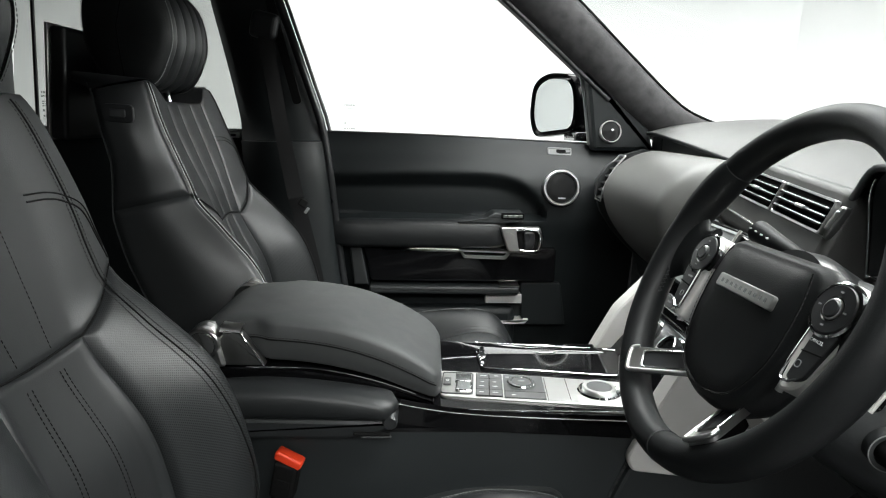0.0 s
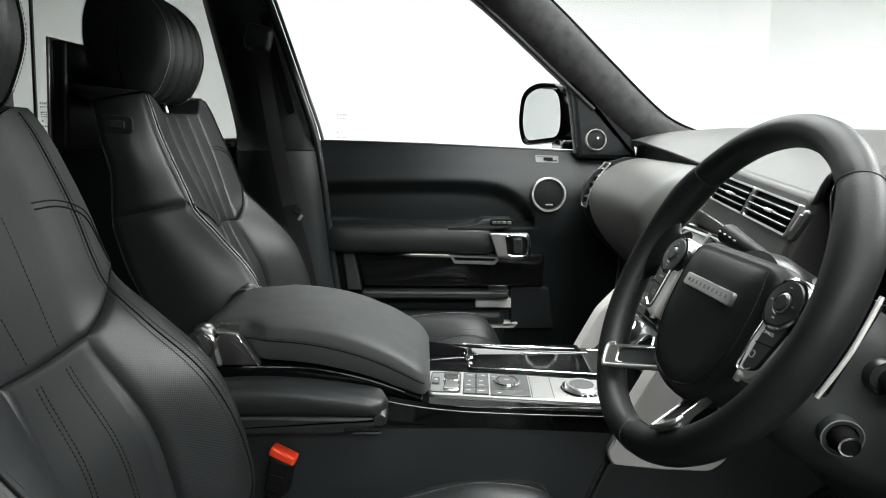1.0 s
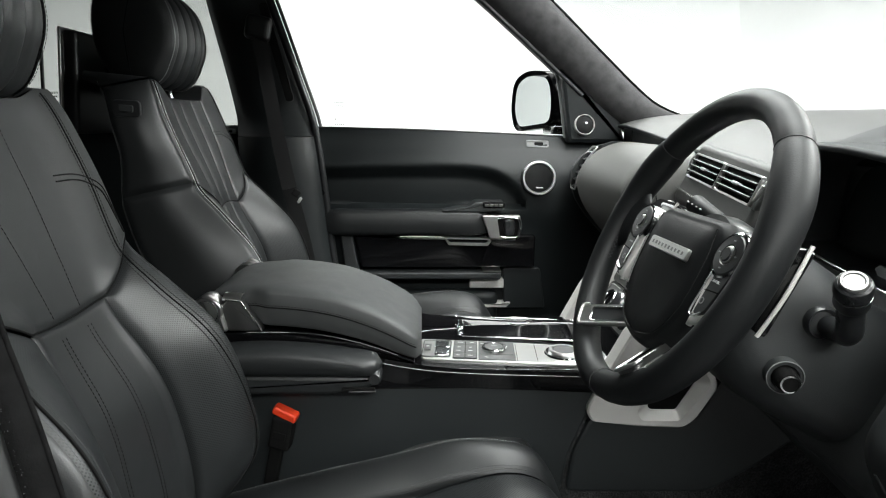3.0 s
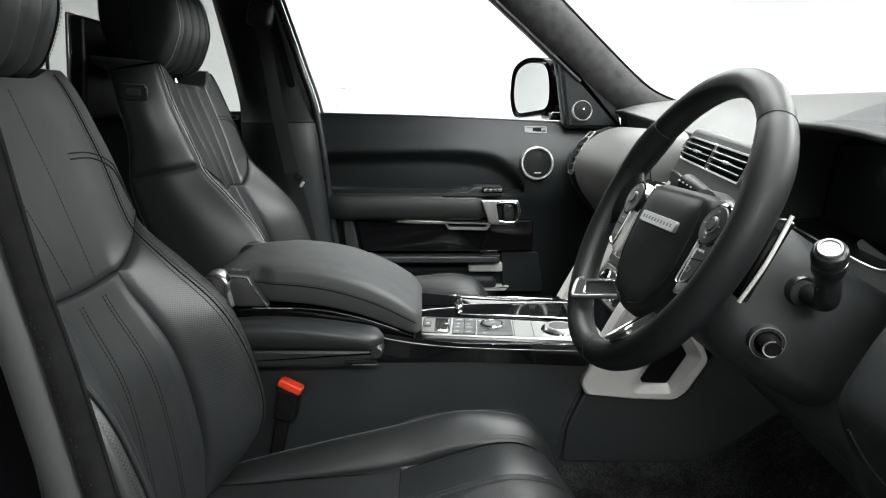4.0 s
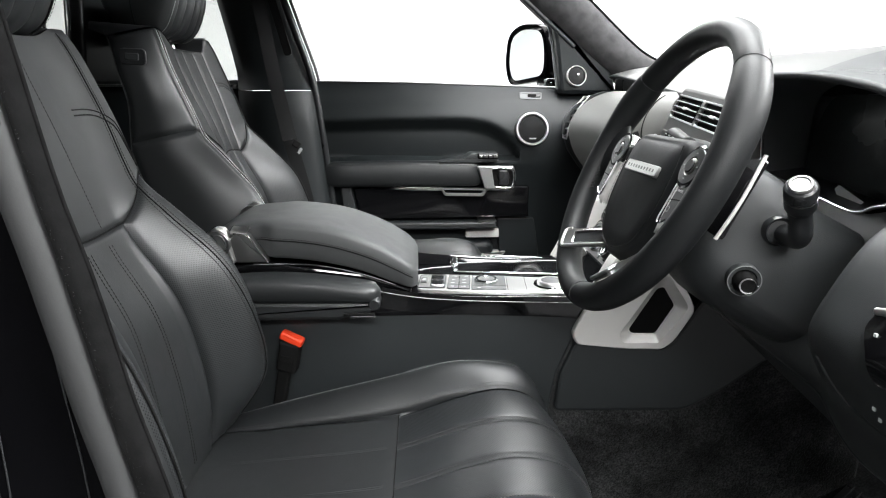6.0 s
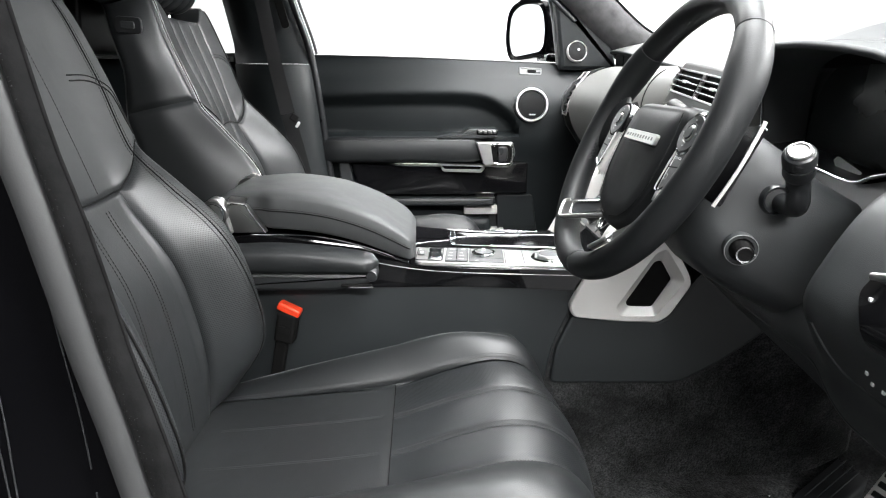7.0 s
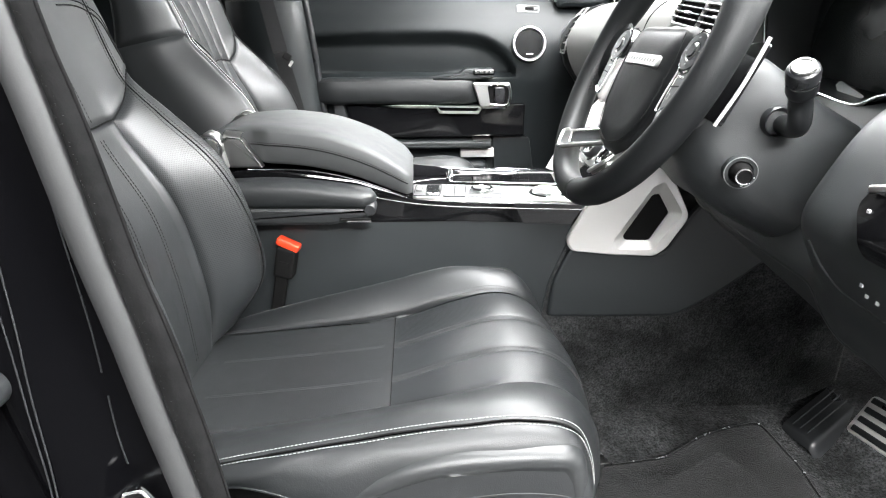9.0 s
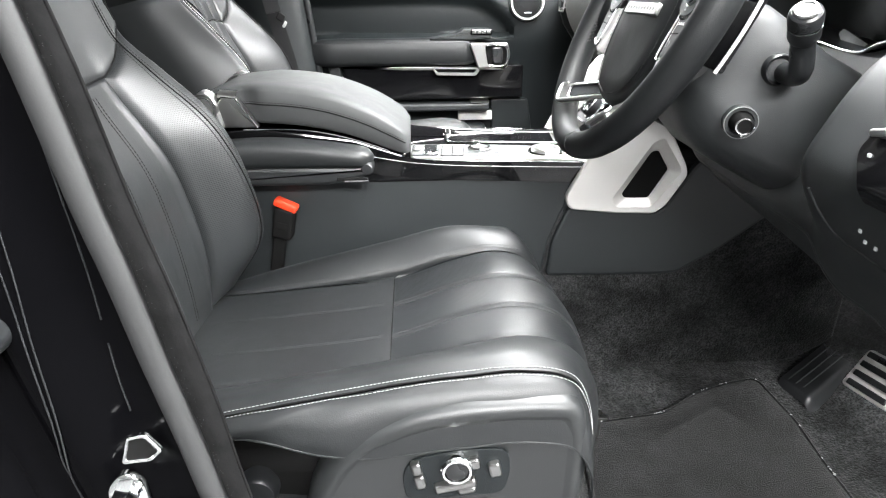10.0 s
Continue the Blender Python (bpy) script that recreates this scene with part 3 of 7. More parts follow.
# far front door -------------------------------------------------------------


def door_y(x, z):
    y = interp(z, [(0.70, 1.735), (0.95, 1.72), (1.06, 1.705), (1.15, 1.69), (1.24, 1.668), (1.33, 1.668), (1.40, 1.700), (1.44, 1.728), (1.465, 1.742)])
    # the long hollow above the armrest, closed by a round end at the front
    edge_top = interp(x, [(-0.25, 1.362), (0.10, 1.368), (0.257, 1.360), (0.32, 1.330), (0.365, 1.28), (0.385, 1.20), (0.40, 1.1)])
    if x < 0.40:
        y += 0.040 * smoothstep(0.0, 0.05, edge_top - z) * smoothstep(0.0, 0.014, z - 1.232)
    return y


def far_door():
    t = thing("side_door", (0.15, 1.70, 0.75), "closed front door with black leather panel, chrome and piano-black trim", "door")
    def f(a, b):
        x = -0.235 + 0.86 * a
        zt = interp(x, [(-0.25, 1.462), (0.10, 1.455), (0.50, 1.440), (0.63, 1.43)])
        z = 0.72 + (zt - 0.72) * b
        return V(x, door_y(x, z), z)
    part("door_panel", grid("door_panel", f, 90, 110), DOORSKIN, t, "black leather-covered door panel")
    # rounded top ledge and the slim window seal on it
    zt = lambda x: interp(x, [(-0.25, 1.462), (0.10, 1.455), (0.50, 1.440), (0.63, 1.43)])
    xs = [-0.235 + 0.75 * k / 30 for k in range(31)]
    part("window_seal", tube("window_seal", [V(x, 1.742, zt(x) + 0.002) for x in xs], 0.0035, 8), SMOOTH, t, "black rubber window seal")
    part("seal_bead", tube("seal_bead", [V(x, 1.751, zt(x) + 0.004) for x in xs], 0.003, 8), SATIN, t, "thin bright bead along the window")
    part("door_skin", box("door_skin", (-0.235, 1.765, 0.55), (0.62, 1.785, 1.43), 0.004), PAINT, t, "black painted outer skin")
    # armrest cushion
    loops = []
    for k in range(25):
        x = -0.215 + 0.475 * k / 24
        e = min(1.0, (k + 0.5) / 3, (24.5 - k) / 2)
        loop = []
        for w in range(16):
            a = 2 * math.pi * w / 16
            c, s = math.cos(a), math.sin(a)
            loop.append(V(x, 1.672 - 0.036 * e**0.4 * abs(c) ** 0.5 * (1 if c > 0 else -1), 1.1975 + 0.0385 * e**0.15 * abs(s) ** 0.45 * (1 if s > 0 else -1)))
        loops.append(loop)
    part("armrest", loft("armrest", loops, sharp=60), LEATHER, t, "padded black leather armrest")
    part("armrest_seam", stitches("armrest_seam", [V(-0.21 + 0.46 * k / 40, 1.637, 1.224) for k in range(41)], (0, -1, 0.3)), DARKTHREAD, t)
    # top ledge of the armrest with the small cut-out
    part("ledge", prism("ledge", rounded([(0.13, 1.236), (0.205, 1.246), (0.225, 1.260), (0.305, 1.260), (0.305, 1.236), (0.25, 1.230), (0.13, 1.230)], 0.004, 3), axes((0, 1.70, 0), (1, 0, 0), (0, 0, 1)), 0.062, 0.004), PLASTIC, t)
    # memory and lock buttons
    plate = part("button_plate", rbox("button_plate", (0.062, 0.012, 0.017), Matrix.Translation((0.276, 1.640, 1.251)), 0.004), GLOSS, t, "small piano-black button plate")
    for k in range(4):
        part("button", rbox("button", (0.0115, 0.005, 0.008), Matrix.Translation((0.2555 + k * 0.0137, 1.633, 1.251)), 0.001), BRUSHED, plate)
    # inner handle
    m = axes((0, 1.655, 0), (1, 0, 0), (0, 0, 1))
    outer = [(0.243, 1.222), (0.352, 1.222), (0.360, 1.19), (0.352, 1.155), (0.268, 1.153)]
    part("handle_bezel", prism("handle_bezel", rounded(outer, 0.006), m, 0.022, 0.003), SATIN, t, "brushed metal handle surround")
    part("handle_recess", prism("handle_recess", rounded([(0.286, 1.216), (0.345, 1.216), (0.350, 1.188), (0.344, 1.160), (0.296, 1.159)], 0.010), axes((0, 1.640, 0), (1, 0, 0), (0, 0, 1)), 0.0085, 0.001), DARK, t, "dark hollow behind the handle")
    part("handle", tube("handle", spline([(0.288, 1.628, 1.214), (0.318, 1.625, 1.217), (0.345, 1.624, 1.212), (0.351, 1.623, 1.188), (0.345, 1.624, 1.163), (0.320, 1.625, 1.158), (0.298, 1.628, 1.161)], 40), 0.0042, 8), CHROME, t, "chrome loop handle")
    part("handle_grip", prism("handle_grip", rounded([(0.304, 1.211), (0.334, 1.211), (0.338, 1.188), (0.334, 1.165), (0.309, 1.165)], 0.008), axes((0, 1.636, 0), (1, 0, 0), (0, 0, 1)), 0.014, 0.004), SMOOTH, t)
    # piano-black strip, chrome blade and pull
    part("gloss_panel", prism("gloss_panel", rounded([(-0.105, 1.062), (0.405, 1.062), (0.405, 1.158), (-0.125, 1.158)], 0.008), axes((0, 1.70, 0), (1, 0, 0), (0, 0, 1)), 0.035, 0.005), GLOSS, t, "piano-black trim panel")
    part("gloss_panel_end", prism("gloss_panel_end", rounded([(-0.152, 1.050), (-0.112, 1.050), (-0.132, 1.160), (-0.165, 1.160)], 0.004), axes((0, 1.70, 0), (1, 0, 0), (0, 0, 1)), 0.036, 0.004), PLASTIC, t)
    blade = [(-0.075, 1.1545), (0.05, 1.157), (0.345, 1.152), (0.345, 1.144), (0.05, 1.147)]
    part("chrome_blade", prism("chrome_blade", rounded(blade, 0.002, 3), axes((0, 1.668, 0), (1, 0, 0), (0, 0, 1)), 0.010, 0.002), SATIN, t, "polished chrome blade")
    pull = rounded([(0.134, 1.157), (0.268, 1.154), (0.274, 1.146), (0.262, 1.131), (0.148, 1.134)], 0.004, 4)
    pin = rounded([(0.142, 1.152), (0.262, 1.149), (0.264, 1.146), (0.256, 1.139), (0.153, 1.141)], 0.002, 4)
    part("pull_handle", ring_plate("pull_handle", pull, pin, axes((0, 1.662, 0), (1, 0, 0), (0, 0, 1)), 0.022, 0.002), SATIN, t, "chrome pull handle")
    part("pull_insert", prism("pull_insert", pin, axes((0, 1.662, 0), (1, 0, 0), (0, 0, 1)), 0.012), GLOSS, t)
    # lower pocket
    part("lower_ledge", prism("lower_ledge", rounded([(-0.11, 1.028), (0.305, 1.028), (0.305, 1.050), (-0.11, 1.050)], 0.006), axes((0, 1.72, 0), (1, 0, 0), (0, 0, 1)), 0.068, 0.006), PLASTIC, t)
    part("ledge_blade", prism("ledge_blade", rounded([(0.25, 1.052), (0.305, 1.052), (0.305, 1.0545), (0.25, 1.0545)], 0.001, 2), axes((0, 1.70, 0), (1, 0, 0), (0, 0, 1)), 0.05), SATIN, t)
    part("pocket_plate", prism("pocket_plate", rounded([(0.215, 0.994), (0.318, 0.994), (0.318, 1.022), (0.215, 1.022)], 0.002), axes((0, 1.72, 0), (1, 0, 0), (0, 0, 1)), 0.035, 0.002), SILVER, t, "bright metal plate in the door pocket")
    part("pocket_block", prism("pocket_block", rounded([(0.322, 0.93), (0.445, 0.93), (0.425, 1.055), (0.312, 1.055)], 0.01), axes((0, 1.735, 0), (1, 0, 0), (0, 0, 1)), 0.05, 0.003), DOORSKIN, t)
    part("sill_strip", prism("sill_strip", rounded([(0.235, 0.937), (0.325, 0.937), (0.338, 0.951), (0.326, 0.951), (0.318, 0.946), (0.235, 0.946)], 0.002), axes((0, 1.74, 0), (1, 0, 0), (0, 0, 1)), 0.07, 0.002), SILVER, t, "bright metal sill strip")
    part("door_pocket", box("door_pocket", (-0.11, 1.675, 0.76), (0.30, 1.73, 0.985), 0.02), DOORSKIN, t)
    # loudspeaker
    c = (0.406, 1.666, 1.326)
    m = axes(c, (1, 0, 0), (0, 0.12, 1))
    part("speaker_ring", lathe("speaker_ring", [(0.0405, 0.0), (0.0405, 0.012), (0.043, 0.0165), (0.0465, 0.0165), (0.049, 0.012), (0.049, 0.0)], m, 48), SATIN, t, "satin metal speaker ring")
    part("speaker_grille", lathe("speaker_grille", [(0.0415, 0.002), (0.0415, 0.010), (0.030, 0.0125), (0.012, 0.0132), (0.001, 0.0134)], m, 40), MESHGRILLE, t, "black mesh speaker grille")
    part("speaker_badge", rbox("speaker_badge", (0.020, 0.002, 0.0035), Matrix.Translation((0.408, 1.650, 1.300)), 0.0005), MARK, t)
    # mirror switch plate on the top ledge
    m = axes((0.408, 1.716, 1.420), (1, 0.02, -0.03), (0, 0.5, 1))
    part("switch_frame", ring_plate("switch_frame", rect(0.066, 0.022, 0.003, 3), rect(0.058, 0.014, 0.002, 3), m, 0.005), GREYPLASTIC, t, "satin switch surround")
    part("switch_plate", prism("switch_plate", rect(0.058, 0.014, 0.002, 3), m, 0.003), GREYPLASTIC, t)
    part("lock_slot", prism("lock_slot", rect(0.026, 0.009, 0.003, 3), axes(m @ V(0.004, 0, 0.0028), m.col[0].to_3d(), m.col[1].to_3d()), 0.002), DARK, t)
    return t


far_door()


def tweeter_sail():
    """The triangular trim at the mirror, with its tweeter."""
    t = thing("mirror_sail_trim", (0.52, 1.70, 1.44), "black triangular trim with a round tweeter beside the mirror", "trim panel")
    m = axes((0, 1.735, 0), (1, 0, 0), (0, 0, 1))
    part("sail_panel", prism("sail_panel", rounded([(0.492, 1.425), (0.66, 1.425), (0.64, 1.49), (0.56, 1.56), (0.455, 1.645), (0.47, 1.57)], 0.01), m, 0.05, 0.012), DOORSKIN, t, "black sail panel")
    part("sail_edge", tube("sail_edge", [V(0.452, 1.72, 1.64), V(0.468, 1.715, 1.57), V(0.488, 1.712, 1.44)], 0.005, 8), GREYPLASTIC, t, "slim grey edge by the window")
    m = axes((0.535, 1.688, 1.476), (1, 0.1, 0), (0, 0.2, 1))
    part("tweeter_ring", lathe("tweeter_ring", [(0.0268, 0.0), (0.0268, 0.011), (0.0280, 0.0125), (0.0292, 0.0115), (0.030, 0.0)], m, 40), SILVER, t, "bright tweeter ring")
    part("tweeter_mesh", lathe("tweeter_mesh", [(0.0270, 0.0), (0.0270, 0.006), (0.018, 0.010), (0.007, 0.0115), (0.001, 0.0118)], m, 32), MESHGRILLE, t)
    part("tweeter_badge", lathe("tweeter_badge", [(0.003, 0.010), (0.003, 0.013), (0.001, 0.0135)], axes((0.538, 1.686, 1.480), (1, 0.1, 0), (0, 0.2, 1)), 12), SATIN, t)


tweeter_sail()


def door_mirror():
    t = thing("door_mirror", (0.46, 1.90, 1.46), "black door mirror with a bright glass outside the far window", "mirror")
    # housing: a rounded shell; its glass faces rearwards and inwards
    n = V(-0.88, -0.47, 0.03).normalized()
    ex = V(0.47, -0.88, 0).normalized()
    m = axes((0.433, 1.93, 1.546), ex, (0, 0, 1))
    m = axes(m.translation, -ex, (0, 0, 1))
    out = rounded([(-0.105, -0.075), (0.085, -0.095), (0.112, -0.03), (0.100, 0.07), (0.03, 0.100), (-0.09, 0.088), (-0.112, 0.0)], 0.05, 8)
    loops = []
    for d, s in ((0.004, 0.93), (0.010, 0.98), (0.0, 1.0), (-0.03, 1.0), (-0.07, 0.88), (-0.10, 0.65), (-0.11, 0.3)):
        loops.append([m @ V(p.x * s * 1.03, p.y * s * 1.03, d * (1 if m.col[2].to_3d().dot(n) > 0 else -1)) for p in out])
    part("housing", loft("housing", loops, sharp=70), PAINT, t, "black mirror housing")
    sg = 1 if m.col[2].to_3d().dot(n) > 0 else -1
    part("mirror_glass", prism("mirror_glass", [p * 0.84 for p in out], axes(m @ V(0, 0, 0.003 * sg), m.col[0].to_3d(), m.col[1].to_3d()), 0.004 * sg), MIRROR, t, "mirror glass")
    part("mirror_foot", box("mirror_foot", (0.46, 1.76, 1.43), (0.58, 1.92, 1.475), 0.015), GLOSS, t)


door_mirror()


def rear_door():
    t = thing("side_door", (-0.75, 1.72, 0.75), "rear door with a dark panel and pale ledge", "door")
    part("door_panel", grid("door_panel", lambda a, b: V(-1.55 + 1.12 * a, interp(b, [(0, 1.70), (0.8, 1.66), (0.97, 1.69), (1, 1.735)]), 0.7 + 0.765 * b), 12, 24), DOORSKIN, t)
    part("ledge_trim", box("ledge_trim", (-1.55, 1.68, 1.452), (-0.43, 1.74, 1.469), 0.004), GREYPLASTIC, t, "pale grey ledge under the window")
    part("switch_plate", rbox("switch_plate", (0.05, 0.014, 0.014), Matrix.Translation((-0.475, 1.682, 1.452)), 0.003), SATIN, t, "satin switch plate")
    part("switch_slot", rbox("switch_slot", (0.03, 0.004, 0.006), Matrix.Translation((-0.475, 1.674, 1.452)), 0.001), DARK, t)
    part("window_bar", tube("window_bar", [V(-1.005, 1.73, 1.46), V(-0.975, 1.73, 1.90)], 0.005, 8), SMOOTH, t)
    part("door_skin", box("door_skin", (-1.55, 1.765, 0.55), (-0.43, 1.785, 1.44), 0.004), PAINT, t)


rear_door()

# near side behind the driver: added dark wall for the rear door, blocks light
structure("near_side_wall", box("near_side_wall", (-1.56, 0.22, 0.59), (-0.42, 0.27, 1.90)), PLASTIC, "plain dark wall in place of the near rear door, added to block light", "door trim")


# ---- front seats ----
# cushion rows: u, then the middle's x and z, then the crest of the bolsters: x, height on the door side and on the inner side
CUSHION = [(0.0, -0.300, 0.908, -0.300, 0.925, 0.895), (0.18, -0.145, 0.918, -0.145, 0.962, 0.938), (0.46, 0.040, 0.937, 0.045, 0.996, 0.984),
           (0.60, 0.130, 0.966, 0.125, 1.006, 1.004), (0.72, 0.200, 0.981, 0.190, 1.009, 1.003), (0.82, 0.262, 0.967, 0.238, 0.997, 0.990),
           (0.90, 0.300, 0.924, 0.258, 0.960, 0.955), (0.96, 0.313, 0.872, 0.266, 0.905, 0.902), (1.0, 0.311, 0.800, 0.264, 0.835, 0.835)]
BACK = [(0.0, -0.245, 0.900), (0.12, -0.248, 0.985), (0.25, -0.256, 1.07), (0.40, -0.274, 1.16), (0.53, -0.312, 1.245), (0.66, -0.342, 1.33), (0.82, -0.382, 1.44), (0.93, -0.406, 1.51), (1.0, -0.432, 1.545)]


INSERT_HALF = {1: 0.121, -1: 0.142}  # on the door side, on the inner side


def cushion_at(cy, dx, dz, out):
    """The top of a cushion; out is the side that faces the door."""
    def S(u, l):
        """l is metres to the side of the seat's middle."""
        x, z, xe, zo, zi = (interp(u, [(r[0], r[k]) for r in CUSHION]) for k in (1, 2, 3, 4, 5))
        q = abs(l)
        door = l * out > 0
        edge, ze = (0.225, zo) if door else (0.205, zi)
        half = INSERT_HALF[1 if door else -1]
        if q > half:
            s = (q - half) / (edge - half)
            z += (ze - z) * math.sin(min(1.0, s / 0.86) * math.pi / 2) ** 0.85 - 0.007 * max(0.0, (s - 0.72) / 0.28) ** 2
            x -= 1.0 * half * half * smoothstep(0.68, 0.92, u)
            x += (xe - x) * min(1.2, s) ** 2
        else:
            z += 0.004 * (q / half) ** 2 * (1 - smoothstep(0.3, 0.5, u))
            x -= 1.0 * q * q * smoothstep(0.68, 0.92, u)
        return V(x + dx, cy + l, z + dz)
    return S


def bolster_reach(z):
    return interp(z, [(0.88, 0.0), (0.925, 0.030), (0.97, 0.074), (1.005, 0.088), (1.07, 0.086), (1.138, 0.078), (1.202, 0.068), (1.262, 0.042), (1.31, 0.016), (1.34, 0.014), (1.40, 0.014), (1.55, 0.010)])


def back_half(z):
    """Half-width of the seatback's front face at its stitched edge."""
    return interp(z, [(0.88, 0.150), (0.93, 0.165), (1.0, 0.185), (1.12, 0.190), (1.22, 0.182), (1.29, 0.170), (1.34, 0.164), (1.40, 0.168), (1.46, 0.165), (1.52, 0.148), (1.56, 0.12)])


def insert_half(z):
    return interp(z, [(0.88, 0.090), (1.0, 0.087), (1.12, 0.079), (1.20, 0.067), (1.26, 0.060), (1.33, 0.070), (1.40, 0.085), (1.47, 0.085), (1.56, 0.070)])


def back_at(cy, dx, dz):
    def S(u, v):
        """v: -1..1 across the front face, beyond it the sides that wrap backwards, to -2 and 2."""
        x = interp(u, [(a, b) for a, b, c in BACK])
        z = interp(u, [(a, c) for a, b, c in BACK])
        h = back_half(z)
        ins = insert_half(z)
        q = abs(v)
        sg = 1 if v >= 0 else -1
        if q <= 0.5:
            l = ins * q / 0.5
            f = 0.004 * (l / max(ins, 1e-3)) ** 2
        elif q <= 1.0:
            s = (q - 0.5) / 0.5
            l = ins + (h - ins) * s
            f = 0.004 + (bolster_reach(z) - 0.004) * math.sin(s * math.pi / 2) ** 1.05
        else:
            s = q - 1.0
            wide = 0.034 * smoothstep(0.9, 1.1, z) * (1 - 0.5 * smoothstep(1.40, 1.55, z))
            l = h + wide * math.sin(min(1, s * 1.6) * math.pi / 2)
            f = bolster_reach(z) - (bolster_reach(z) + 0.125 - 0.045 * smoothstep(1.3, 1.42, z)) * s**1.15
        # forward is square to the reclined back
        return V(x + f * 0.91 + dx, cy + sg * l, z + f * 0.40 * 0.5 + dz)
    return S


def normal_at(S, u, v, flip=1):
    e = 1e-3
    return ((S(u + e, v) - S(u - e, v)).cross(S(u, v + e) - S(u, v - e))).normalized() * flip


def u_at(z):
    lo, hi = 0.0, 1.0
    for _ in range(40):
        mid = (lo + hi) / 2
        if interp(mid, [(a, c) for a, b, c in BACK]) < z:
            lo = mid
        else:
            hi = mid
    return lo


def seam(S, line, n, lift=0.0012, flip=1):
    """Points on the sheet along (u, v) pairs, raised a little, with their normals."""
    uv = spline([(a, b, 0) for a, b in line], n)
    pts, nor = [], []
    for p in uv:
        nn = normal_at(S, p.x, p.y, flip)
        pts.append(S(p.x, p.y) + nn * lift)
        nor.append(nn)
    return pts, nor


def headrest(t, cy, dx, dz):
    c = V((-0.438 if cy < 1 else -0.452) + dx, cy, 1.608 + dz)
    # side outline: front bulges, back flatter
    out = spline([(0.066, -0.055, 0), (0.082, 0.0, 0), (0.068, 0.065, 0), (0.02, 0.102, 0), (-0.04, 0.094, 0), (-0.070, 0.04, 0), (-0.072, -0.03, 0), (-0.045, -0.088, 0), (0.01, -0.104, 0), (0.045, -0.088, 0)], 48, closed=True)

    def H(a, l):
        i = a * 48
        p = out[int(i) % 48].lerp(out[(int(i) + 1) % 48], i - int(i))
        q = abs(l) / 0.132
        s = 1 - 0.10 * q**3
        return V(c.x + p.x * s - 0.14 * (l * l) * (1 if p.x > 0 else 0.2), c.y + l, c.z + p.y * s + p.x * -0.12)
    bands = [(-0.094, -0.060), (-0.060, -0.022), (-0.022, 0.022), (0.022, 0.060), (0.060, 0.094)]
    for l0, l1 in bands:
        def f(a, b, l0=l0, l1=l1):
            w = b + 0.12 * -math.sin(2 * math.pi * b)
            l = l0 + (l1 - l0) * w
            p = H(a % 1.0, l)
            d = min(abs(l - l0), abs(l1 - l))
            k = 1 - min(1.0, d / 0.011)
            o = V(c.x, l + c.y, c.z)
            return p - (p - o).normalized() * 0.0045 * k * k
        part("headrest_panel", grid("headrest_panel", f, 48, 15, closed_u=True, sharp=70), LEATHER, t)
    for sg in (-1, 1):
        def cap(a, b, sg=sg):
            p = H(a % 1.0, sg * 0.094)
            o = V(c.x - 0.006, c.y + sg * 0.094, c.z)
            q = o + (p - o) * (1 - b)
            return q + V(0, sg * (0.017 * math.sqrt(max(0.0, 1 - (1 - b) ** 2.6))), 0)
        part("headrest_side", grid("headrest_side", lambda a, b: cap(a, b), 48, 12, closed_u=True, sharp=70), LEATHER, t, "rounded leather side of the headrest")
        for off, mat in ((0.086, PALE if cy > 1 else DARK), (0.098, DARKTHREAD)):
            pts = [H((k / 120) % 1.0, sg * off) for k in range(121)]
            o = V(c.x, c.y + sg * off, c.z)
            part("seam_stitching", stitches("seam_stitching", [p + (p - o).normalized() * (0.0012 if off < 0.09 else -0.003) + V(0, sg * (0 if off < 0.09 else 0.004), 0) for p in pts], [(p - o) for p in pts], 0.0052, 0.0040, 0.0007), mat, t)
        over = [cap(0.30, k / 14) for k in range(15)] + [cap(0.78, 1 - k / 14) for k in range(1, 15)]
        part("cap_seam", tube("cap_seam", [p + V(0, sg * 0.0004, 0) for p in over], 0.0009, 6), DARK, t, "dark seam over the headrest side")
        part("headrest_post", tube("headrest_post", [c + V(-0.005, sg * 0.054, -0.07), c + V(0.018, sg * 0.054, -0.17)], 0.0065, 12), CHROME, t, "chrome headrest post")


